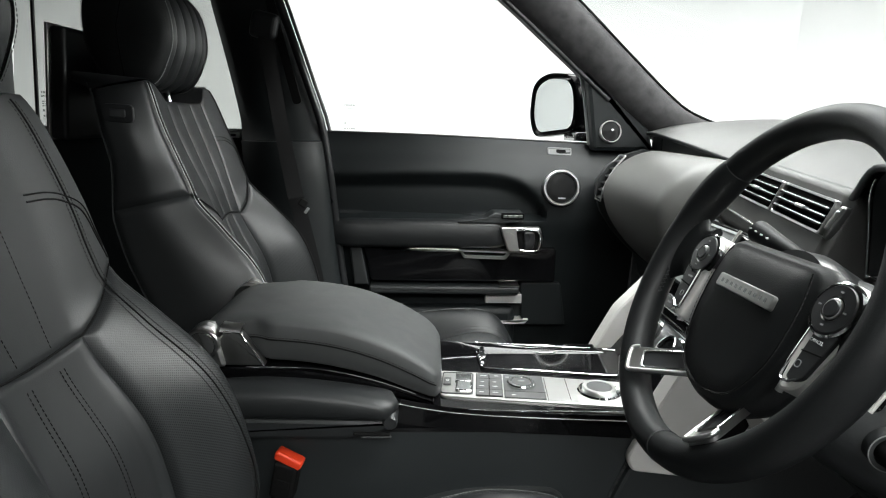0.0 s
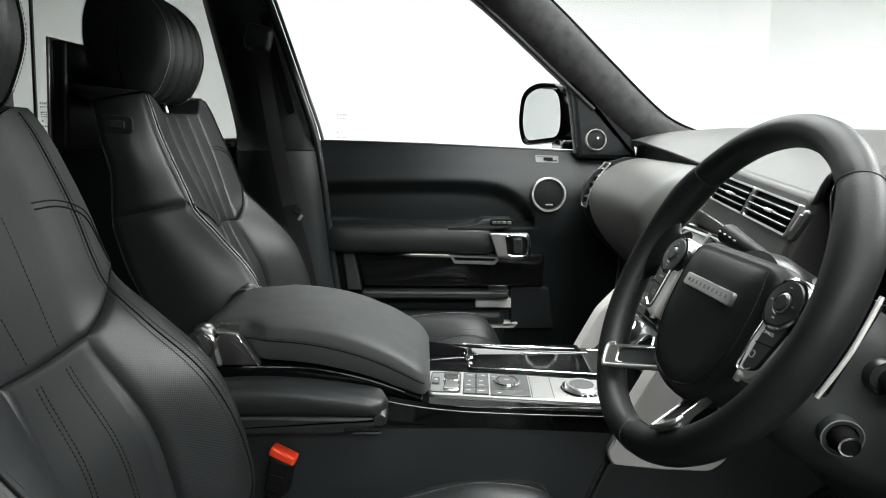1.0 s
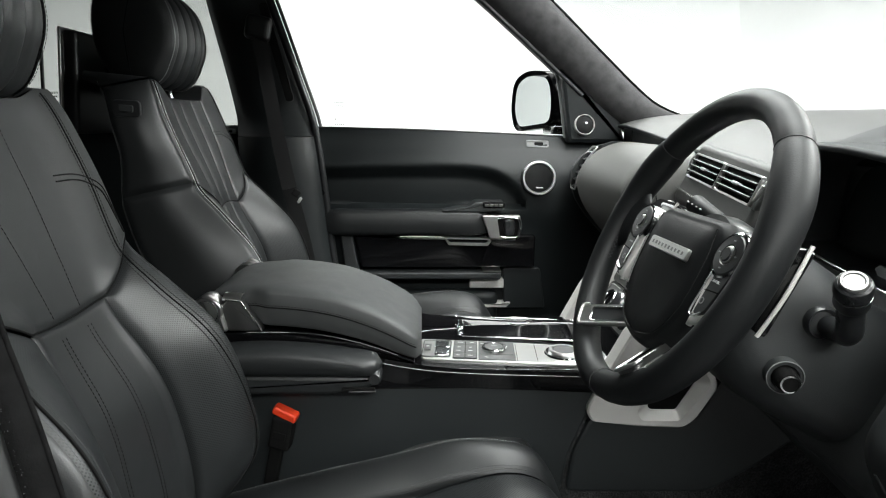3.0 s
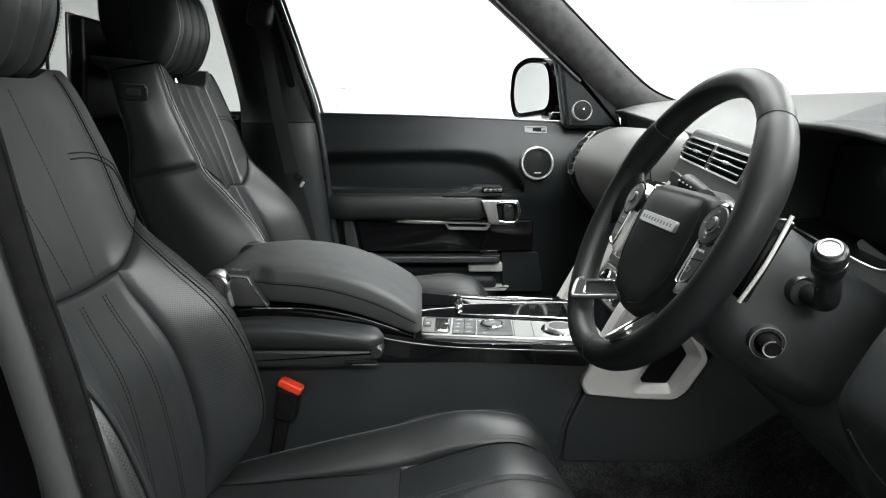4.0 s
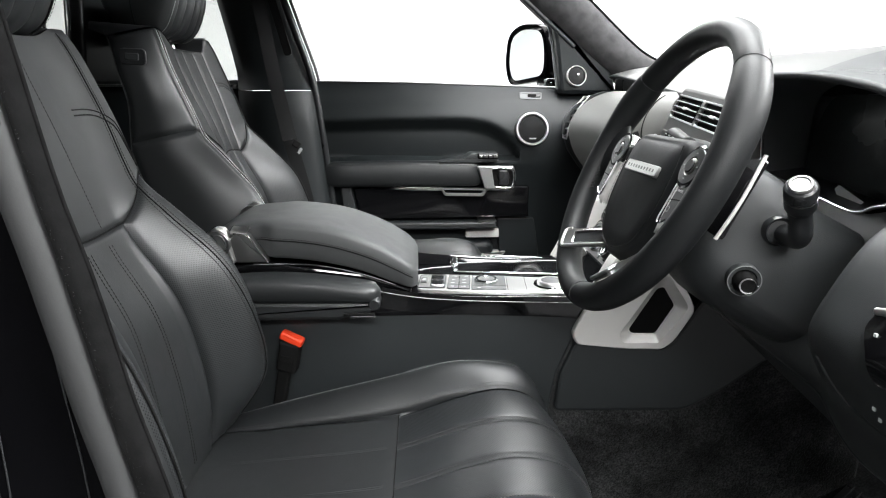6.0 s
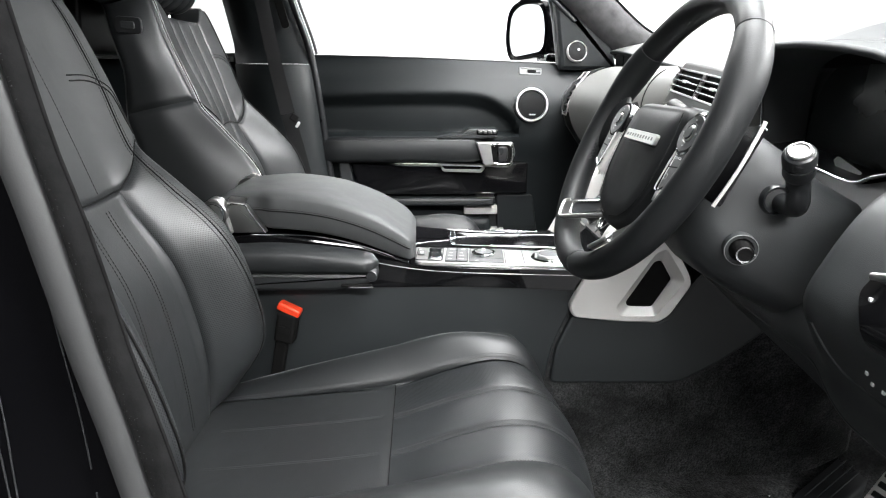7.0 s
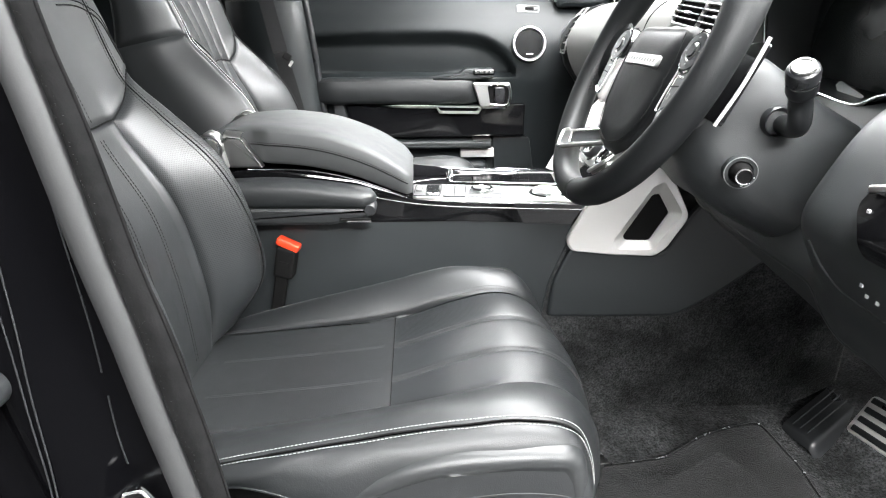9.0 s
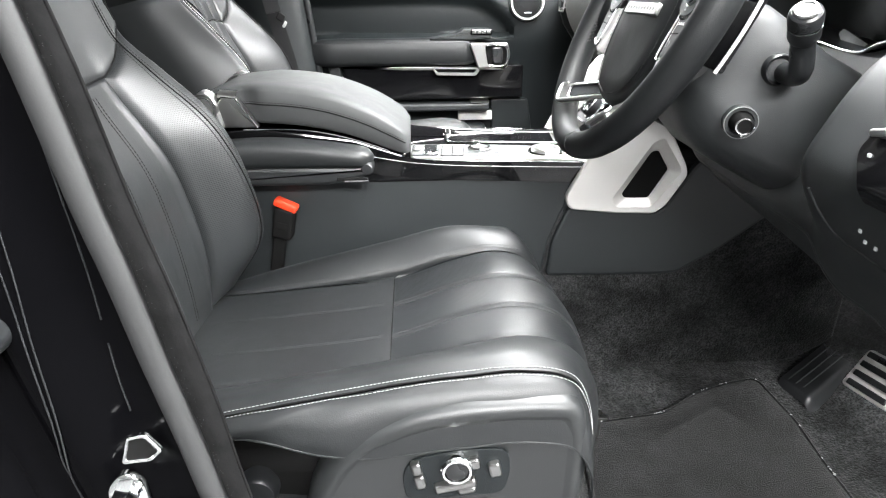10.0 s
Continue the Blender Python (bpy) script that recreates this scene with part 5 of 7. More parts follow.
def steering_wheel():
    t = thing("steering_wheel", WC, "black leather steering wheel with satin silver spokes and buttons", "steering wheel")
    R = 0.1780

    def RW(q, a, n):
        return W(q * math.cos(a) - 0.0055, q * math.sin(a) + 0.0045, n)
    segs = [(46, 140, WHEELSKIN, 0.0165), (140, 234, WHEELSKIN, 0.0170), (234, 280, WHEELSKIN, 0.0168), (280, 406, WHEELSKIN, 0.0170)]
    for a0, a1, mat, r in segs:
        n = 44
        verts, faces, uvs = [], [], []
        for i in range(n + 1):
            a = radians(a0 + (a1 - a0) * i / n)
            d = min(i, n - i)
            k = 1 - 0.05 * (1 - min(1, d / 1.5))
            # thumb swell on the grips
            swell = 0.0025 * math.exp(-((math.degrees(a) % 360 - 152) / 14) ** 2) + 0.0025 * math.exp(-((math.degrees(a) % 360 - 28) / 14) ** 2)
            for j in range(18):
                b = 2 * math.pi * j / 18
                rr = (r + swell) * k
                q = R + rr * math.cos(b) * 1.0
                verts.append(RW(q, a, rr * 1.12 * math.sin(b)))
                uvs.append((R * a, r * b))
        for i in range(n):
            for j in range(18):
                l = (j + 1) % 18
                faces.append((i * 18 + j, i * 18 + l, (i + 1) * 18 + l, (i + 1) * 18 + j))
        part("rim_section", data("rim_section", verts, faces, uvs, 60), mat, t, "stitched leather rim section")
    for a0, a1 in ((142, 200), (340, 398)):
        pts = [RW(R - 0.0172, radians(a0 + (a1 - a0) * k / 60), 0.0022 * (-1) ** k) for k in range(61)]
        part("rim_stitching", tube("rim_stitching", pts, 0.0009, 5), DARKTHREAD, t, "cross-stitched inner seam")
    for a in (46, 140, 234, 280):
        ringp = [RW(R + 0.0168 * math.cos(b), radians(a), 0.0168 * 1.12 * math.sin(b)) for b in [2 * math.pi * k / 28 for k in range(28)]]
        part("section_seam", tube("section_seam", ringp, 0.0005, 6, closed=True), DARKTHREAD, t, "fine seam between the leather sections")
    # hub with airbag cover
    hub = rounded([(-0.080, 0.052), (0.080, 0.052), (0.089, 0.010), (0.084, -0.050), (0.058, -0.096), (0.024, -0.110), (-0.024, -0.110), (-0.058, -0.096), (-0.084, -0.050), (-0.089, 0.010)], 0.030, 6)
    loops = []
    for n, s in ((-0.055, 0.80), (-0.04, 0.92), (-0.028, 0.99), (-0.018, 1.0), (-0.010, 0.985), (-0.004, 0.94), (-0.0015, 0.90), (-0.002, 0.875), (0.001, 0.84), (0.003, 0.6), (0.004, 0.3)):
        loops.append([HW(p.x * s, (p.y + 0.03) * s - 0.03, n + 0.003 * (p.y / 0.05)) for p in hub])
    part("airbag_cover", loft("airbag_cover", loops, sharp=70), WHEELSKIN, t, "padded leather airbag cover")
    for sg in (-1, 1):
        pts = spline([HW(sg * 0.068, 0.040, 0.003), HW(sg * 0.0755, 0.006, 0.0015), HW(sg * 0.0715, -0.046, -0.002), HW(sg * 0.049, -0.085, -0.004), HW(sg * 0.012, -0.0985, -0.005)], 70)
        part("cover_stitching", stitches("cover_stitching", [p + WN * 0.0012 for p in pts], WN, 0.005, 0.0036, 0.0004), DARKTHREAD, t)
        part("cover_seam", tube("cover_seam", [p + WN * 0.0004 - WS * sg * 0.003 for p in pts], 0.0006, 5), DARK, t)
    part("maker_badge", prism("maker_badge", rounded([(-0.046, -0.007), (0.046, -0.007), (0.046, 0.007), (-0.046, 0.007)], 0.003, 3), HM(0.0, 0.003, 0.0045), 0.0048, 0.0012), SATIN, t, "satin metal badge bar")
    for k in range(10):
        part("badge_bar", prism("badge_bar", rect(0.0030, 0.0040), HM(-0.038 + k * 0.00845, 0.003, 0.0091), 0.0006), GREYPLASTIC, t)
    # button pods and spokes at each side
    for sg in (-1, 1):
        arm = [(sg * 0.084, 0.042), (sg * 0.112, 0.046), (sg * 0.130, 0.030), (sg * 0.126, -0.005), (sg * 0.112, -0.050), (sg * 0.090, -0.058), (sg * 0.086, -0.03)]
        part("spoke_plate", prism("spoke_plate", rounded(arm, 0.010), HM(0, 0, -0.020), 0.019, 0.003), SILVER, t, "satin silver button surround")
        pod = [(sg * 0.098, 0.004), (sg * 0.124, 0.004), (sg * 0.1145, -0.040), (sg * 0.104, -0.045), (sg * 0.097, -0.044)]
        low = part("button_pod", prism("button_pod", rounded(pod, 0.006), HM(0, 0, -0.001), 0.0035, 0.0012), SMOOTH, t, "black button pad")
        part("pod_joint", prism("pod_joint", [(sg * 0.0975, -0.0185), (sg * 0.1195, -0.0165), (sg * 0.1195, -0.0178), (sg * 0.0975, -0.0198)], HM(0, 0, 0.0026), 0.0004), DARK, low)
        if sg > 0:
            part("pod_word", word("pod_word", "CANCEL", 0.0040, HM(sg * 0.1110, -0.008, 0.0027)), MARK, low)
        else:
            part("pod_mark", prism("pod_mark", rect(0.010, 0.0022), HM(sg * 0.110, -0.009, 0.0026), 0.0004), FAINT, low)
        part("pod_icon", ring_plate("pod_icon", rect(0.0070, 0.0070, 0.0034), rect(0.0052, 0.0052, 0.0025), HM(sg * 0.107, -0.030, 0.0026), 0.0004, 0.0001), FAINT, low)
        part("pod_trim", tube("pod_trim", spline([HW(sg * 0.0965, 0.002, 0.0022), HW(sg * 0.0955, -0.03, 0.0022), HW(sg * 0.097, -0.0455, 0.0022), HW(sg * 0.106, -0.0465, 0.0022), HW(sg * 0.1155, -0.041, 0.0022)], 30), 0.0011 if sg > 0 else 0.0022, 6), CHROME, low, "fine chrome edge")
        dial = part("button_dial", lathe("button_dial", [(0.0222, -0.006), (0.0222, 0.004), (0.0200, 0.0065), (0.011, 0.0070), (0.0095, 0.0055), (0.001, 0.0055)], HM(sg * 0.1085, 0.020, -0.002), 36), SMOOTH, t, "round black button dial")
        part("dial_ring", lathe("dial_ring", [(0.0220, 0.0), (0.0242, 0.0), (0.0242, 0.0050), (0.0220, 0.0060)], HM(sg * 0.1085, 0.020, -0.002), 36), CHROME, dial, "chrome dial ring")
        part("dial_ok", lathe("dial_ok", [(0.0078, 0), (0.0078, 0.0078), (0.0065, 0.0092), (0.001, 0.0092)], HM(sg * 0.1085, 0.020, -0.002), 24), SMOOTH, dial, "centre button")
        part("ok_ring", lathe("ok_ring", [(0.0080, 0.006), (0.0090, 0.006), (0.0090, 0.0074), (0.0080, 0.0080)], HM(sg * 0.1085, 0.020, -0.002), 24), SATIN, dial)
        for k in range(4):
            a = math.pi / 2 * k
            part("dial_mark", prism("dial_mark", rect(0.0034, 0.0014), HM(sg * 0.1085 + 0.0145 * math.cos(a), 0.020 + 0.0145 * math.sin(a), 0.0050), 0.0004), FAINT, dial)
        # leather bridge from the rim to the pod
        loops = []
        for k in range(9):
            q = k / 8
            s = sg * (0.130 + 0.040 * q)
            h = 0.030 + 0.020 * abs(q - 0.35) ** 1.3 * 2
            loops.append([W(s, 0.010 + 0.006 * q + h * math.cos(2 * math.pi * w / 14), -0.012 + 0.006 * q + 0.011 * math.sin(2 * math.pi * w / 14)) for w in range(14)])
        part("spoke", loft("spoke", loops, sharp=70), WHEELSKIN, t, "leather-wrapped spoke")
        # lower spoke with its bright frame, sloping from the rim down to the hub
        e1 = WS * sg * -0.032 + WU * 0.028 - WN * 0.036
        m = axes(W(sg * 0.071, -0.1125, -0.008), e1, WU * 0.023 + WS * sg * 0.033)
        up = 1 if m.col[2].to_3d().dot(WN) > 0 else -1
        part("lower_spoke", ring_plate("lower_spoke", rect(0.080, 0.033, 0.009), rounded([(-0.024, -0.0118), (0.042, -0.0118), (0.042, 0.0118), (-0.024, 0.0118)], 0.004), m, 0.006 * up, 0.0015), BRUSHED, t, "brushed metal lower spoke")
        part("spoke_edge", tube("spoke_edge", spline([m @ V(-0.030, 0.0165, 0.006 * up), m @ V(-0.0385, 0.0140, 0.006 * up), m @ V(-0.0400, 0.0, 0.006 * up), m @ V(-0.0385, -0.0145, 0.006 * up), m @ V(-0.030, -0.0165, 0.006 * up), m @ V(0.0, -0.0165, 0.006 * up), m @ V(0.044, -0.0165, 0.006 * up)], 50), 0.0024, 8), SATIN, t, "bright metal spoke edge")
        part("inlay_frame", tube("inlay_frame", [m @ V(x, y, 0.0062 * up) for x, y in ((0.042, 0.0118), (-0.020, 0.0118), (-0.0235, 0.0095), (-0.0235, -0.0095), (-0.020, -0.0118), (0.042, -0.0118))], 0.0009, 6), CHROME, t, "fine chrome inlay frame")
        part("spoke_trim", tube("spoke_trim", [HW(sg * 0.097, -0.046, -0.004), HW(sg * 0.095, -0.058, -0.006)], 0.0032, 8), SATIN, t, "satin metal spoke trim")
        part("lower_spoke_inlay", prism("lower_spoke_inlay", rounded([(-0.025, -0.0125), (0.043, -0.0125), (0.043, 0.0125), (-0.025, 0.0125)], 0.004), m, 0.0035 * up, 0.001), SMOOTH, t)
        # shift paddle behind the rim
        part("paddle", prism("paddle", rounded([(sg * 0.09, -0.030), (sg * 0.150, -0.034), (sg * 0.148, 0.057), (sg * 0.10, 0.050)], 0.006), WM(0, 0, -0.052), 0.008, 0.002), GLOSS, t, "black shift paddle")
        part("paddle_edge", tube("paddle_edge", spline([W(sg * 0.1505, -0.036, -0.044), W(sg * 0.1535, 0.010, -0.045), W(sg * 0.1490, 0.060, -0.045)], 20), 0.0021, 8), SILVER, t, "bright metal paddle edge")
    part("hub_back", lathe("hub_back", [(0.07, -0.10), (0.075, -0.05), (0.07, -0.03), (0.001, -0.03)], WM(0, -0.01), 32), SMOOTH, t)


steering_wheel()


def column():
    t = thing("steering_column", (0.50, 0.59, 1.25), "black steering column shroud with stalks", "steering column")
    loops = []
    for n, wl, wr, up, dn in ((-0.055, 0.050, 0.050, 0.050, 0.055), (-0.075, 0.066, 0.070, 0.058, 0.078), (-0.100, 0.076, 0.090, 0.060, 0.100), (-0.130, 0.080, 0.099, 0.055, 0.112), (-0.18, 0.084, 0.108, 0.045, 0.116), (-0.28, 0.09, 0.125, 0.04, 0.118)):
        sec = rounded([(-wl, -dn * 0.8), (-wl * 0.55, -dn), (wr * 0.6, -dn), (wr, -dn * 0.72), (wr * 0.97, up), (-wl, up)], 0.035, 5)
        loops.append([W(p.x, p.y, n) for p in sec])
    part("shroud", loft("shroud", loops, sharp=60), PLASTIC, t, "grained black column shroud")
    # right stalk, end on
    tip = V(0.449, 0.418, 1.350)
    d = (tip - V(0.4665, 0.440, 1.318)).normalized()
    m = axes(tip, V(0, 1, 0) - d * d.y, d.cross(V(0, 1, 0) - d * d.y))
    sg = 1 if m.col[2].to_3d().dot(d) > 0 else -1
    st = part("stalk", lathe("stalk", [(0.0135, -0.034 * sg), (0.0150, -0.030 * sg), (0.0152, -0.018 * sg), (0.0143, -0.017 * sg), (0.0143, -0.0155 * sg), (0.0155, -0.0145 * sg), (0.0158, -0.006 * sg), (0.0145, -0.0015 * sg), (0.0125, 0.0 * sg), (0.001, 0.0 * sg)], m, 40), SMOOTH, t, "black control stalk")
    part("stalk_cap", lathe("stalk_cap", [(0.0118, -0.002 * sg), (0.0118, 0.0015 * sg), (0.0105, 0.003 * sg), (0.0088, 0.0030 * sg), (0.0080, 0.0018 * sg), (0.001, 0.0014 * sg)], m, 36), BRUSHED, st, "satin silver stalk end cap")
    part("stalk_ring", lathe("stalk_ring", [(0.0142, -0.0152 * sg), (0.0154, -0.0155 * sg), (0.0154, -0.0168 * sg), (0.0142, -0.0172 * sg)], m, 36), CHROME, st)
    part("stalk_arm", tube("stalk_arm", spline([tip - d * 0.028, V(0.4685, 0.443, 1.315), V(0.479, 0.455, 1.291), V(0.487, 0.478, 1.283), V(0.489, 0.515, 1.283)], 24), [0.0118] * 12 + [0.0115] * 12, 16), SMOOTH, st, "black stalk arm")
    part("stalk_socket", lathe("stalk_socket", [(0.0175, -0.03), (0.0175, 0.0), (0.0155, 0.003), (0.0125, 0.0), (0.012, -0.012), (0.001, -0.012)], axes((0.481, 0.497, 1.286), (1, 0.0, 0), (0, 0, 1)), 32), SMOOTH, t, "round stalk socket")
    # left stalk, seen through the wheel
    m = axes((0.470, 0.748, 1.375), (1, 0, 0), (0, 0.2, 1))
    left = part("stalk", tube("stalk", [V(0.475, 0.69, 1.352), V(0.470, 0.73, 1.361), V(0.466, 0.775, 1.370)], [0.009, 0.011, 0.0145], 14), WHEELSKIN, t, "black indicator stalk")
    for k in range(4):
        part("stalk_mark", rbox("stalk_mark", (0.0012, 0.0045, 0.0018), Matrix.Translation((0.4545 - k * 0.0006, 0.735 + k * 0.012, 1.369 + k * 0.002)), 0), MARK, left)
    # rotary switch in its round recess
    m = axes((0.4455, 0.4905, 1.230), (0.93, -0.22, 0.02), (-0.03, -0.05, 1))
    nrm = m.col[2].to_3d()
    sg = 1 if nrm.y < 0 else -1
    part("switch_boss", lathe("switch_boss", [(0.0185, -0.03 * sg), (0.0185, 0.0), (0.0178, 0.0015 * sg), (0.0168, 0.0010 * sg), (0.0140, 0.0012 * sg), (0.0135, -0.004 * sg), (0.001, -0.004 * sg)], m, 40), PLASTIC, t, "round switch recess")
    part("recess_rim", lathe("recess_rim", [(0.0181, 0.0005 * sg), (0.0186, 0.0016 * sg), (0.0176, 0.0020 * sg), (0.0172, 0.0008 * sg)], m, 40), GREYPLASTIC, t)
    part("start_button", lathe("start_button", [(0.0122, -0.004 * sg), (0.0118, 0.008 * sg), (0.0100, 0.0155 * sg), (0.0086, 0.0165 * sg), (0.001, 0.0162 * sg)], m, 32), DARK, t, "black rotary switch")
    part("start_ring", lathe("start_ring", [(0.0078, 0.0160 * sg), (0.0094, 0.0160 * sg), (0.0094, 0.0170 * sg), (0.0078, 0.0175 * sg)], m, 32), CHROME, t, "chrome switch ring")
    for a in (-20, -50, -80):
        q = m @ V(0.0153 * math.cos(radians(a)), 0.0153 * math.sin(radians(a)), 0.0016 * sg)
        part("switch_mark", prism("switch_mark", rect(0.0022, 0.0014), axes(q, m.col[0].to_3d(), m.col[1].to_3d()), 0.0006 * sg), MARK, t)


column()


# ---- dashboard ----
def dashboard():
    t = thing("dashboard", (0.75, 0.95, 1.2), "black leather-covered dashboard with a stitched top and grey glovebox roll", "dashboard")
    # top deck, running across the car
    top = [(0.615, 1.474), (0.69, 1.496), (0.79, 1.512), (0.91, 1.514), (1.02, 1.49)]

    def deck(a, b):
        y = 1.66 - 1.36 * b
        x = interp(a, [(q / 4, p[0]) for q, p in enumerate(top)])
        z = interp(a, [(q / 4, p[1]) for q, p in enumerate(top)])
        # the front edge falls towards the driver, then the hood rises over the instruments
        ease = (1 - a) ** 2
        x += (interp(y, [(0.76, 0.572), (0.80, 0.577), (1.03, 0.601), (1.2, 0.622), (1.6, 0.627)]) - 0.615) * ease
        z += (interp(y, [(0.76, 1.411), (0.80, 1.414), (1.03, 1.428), (1.2, 1.440), (1.42, 1.462), (1.6, 1.478)]) - 1.474) * ease
        hood = 1 - smoothstep(0.705, 0.785, y)
        x -= hood * 0.018 * ease
        low = interp(y, [(0.30, 1.375), (0.40, 1.418), (0.475, 1.443), (0.52, 1.451), (0.57, 1.457), (0.63, 1.461), (0.76, 1.460)])
        drive = low + (1.469 - low) * smoothstep(0.0, 0.55, a) - 0.008 * smoothstep(0.7, 1.0, a)
        z += (drive - z) * hood
        z -= 0.012 * smoothstep(1.5, 1.66, y) * a
        return V(x, y, z)
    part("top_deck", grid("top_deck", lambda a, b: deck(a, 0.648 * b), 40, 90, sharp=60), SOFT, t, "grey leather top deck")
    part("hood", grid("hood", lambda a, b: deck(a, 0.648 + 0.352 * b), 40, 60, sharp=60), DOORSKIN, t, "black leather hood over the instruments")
    lip = [deck(0.0, k / 100) + V(0.003, 0, -0.004) for k in range(101)]
    part("deck_lip", tube("deck_lip", lip, 0.005, 8), DOORSKIN, t, "rounded leather lip")
    for off in (0.05, 0.075):
        pts = [deck(off * 2.2, 0.62 + 0.38 * k / 120) + V(0, 0, 0.0006) for k in range(121)]
        part("deck_stitching", stitches("deck_stitching", pts, (0, 0, 1), 0.006, 0.004, 0.0005), DARKTHREAD, t)
    # slot under the lip on the passenger side
    part("slot_back", grid("slot_back", lambda a, b: deck(0.0, 0.42 * b) + V(0.030, 0, -0.003 - 0.05 * a), 6, 40), PLASTIC, t, "dark slot under the lip")
    # glovebox roll
    prof = [(0.650, 1.432), (0.600, 1.434), (0.552, 1.420), (0.512, 1.392), (0.488, 1.355), (0.486, 1.318), (0.502, 1.272), (0.535, 1.225), (0.580, 1.178), (0.64, 1.13)]

    def roll(a, b):
        y = 1.550 - 0.57 * b
        p = spline_profile(prof, a)
        back = 0.11 * (1 - smoothstep(1.04, 1.18, y))
        end = 0.006 * smoothstep(1.530, 1.550, y)
        return V(p[0] + back + end, y, p[1])
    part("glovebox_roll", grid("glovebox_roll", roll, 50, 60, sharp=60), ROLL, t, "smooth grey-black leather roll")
    part("roll_line", tube("roll_line", [roll(0.18 + 0.7 * k / 30, 0.72 + 0.06 * math.sin(k / 30 * 2.2)) + V(-0.0006, 0, 0.0004) for k in range(31)], 0.0012, 5), DARK, t)
    # door-side vent on the roll's end
    line = spline([(0.489, 0, 1.306), (0.494, 0, 1.335), (0.506, 0, 1.364), (0.523, 0, 1.393), (0.545, 0, 1.420)], 40)

    def strip(y, off=0.0):
        return [V(p.x + off, y, p.z) for p in line]
    rim = strip(1.555, -0.004) + strip(1.608, -0.002)[::-1]
    vent = part("side_vent", tube("side_vent", rim, 0.0022, 6, closed=True), SATIN, t, "satin framed side vent")
    part("vent_back", grid("vent_back", lambda a, b: V(line[int(a * 39)].x + 0.010, 1.554 + 0.056 * b, line[int(a * 39)].z), 40, 4), DARK, vent)
    for k in range(6):
        p = line[3 + k * 6]
        part("vent_slat", rbox("vent_slat", (0.010, 0.050, 0.0035), Matrix.Translation((p.x + 0.002, 1.5815, p.z)) @ pose(0, 0, 0, 0, -25, 0), 0.0008), SMOOTH, vent)
    part("dash_end", box("dash_end", (0.655, 1.622, 1.38), (0.82, 1.70, 1.472), 0.006), DOORSKIN, t)
    part("end_panel", prism("end_panel", [(p[0], p[1]) for p in prof] + [(0.8, 1.13), (0.8, 1.432)], axes((0, 1.622, 0), (1, 0, 0), (0, 0, 1)), 0.02), PLASTIC, t)
    # lower passenger panel and knee area
    part("lower_panel", grid("lower_panel", lambda a, b: V(0.60 + 0.12 * a, 1.62 - 0.52 * b, 1.16 - 0.30 * a), 8, 8), PLASTIC, t)
    part("dash_core", box("dash_core", (0.66, 0.30, 1.05), (1.0, 1.62, 1.43), 0.01), PLASTIC, t)
    # hidden filler under the deck, added to stop light from the windscreen base
    part("core_light_stop", box("core_light_stop", (0.72, 0.30, 1.42), (1.0, 1.62, 1.455), 0.01), PLASTIC, t)
    return t


def spline_profile(prof, a):
    pts = spline([(p[0], p[1], 0) for p in prof], 60)
    i = a * 59
    k = min(int(i), 58)
    p = pts[k].lerp(pts[k + 1], i - k)
    return p.x, p.y


dashboard()


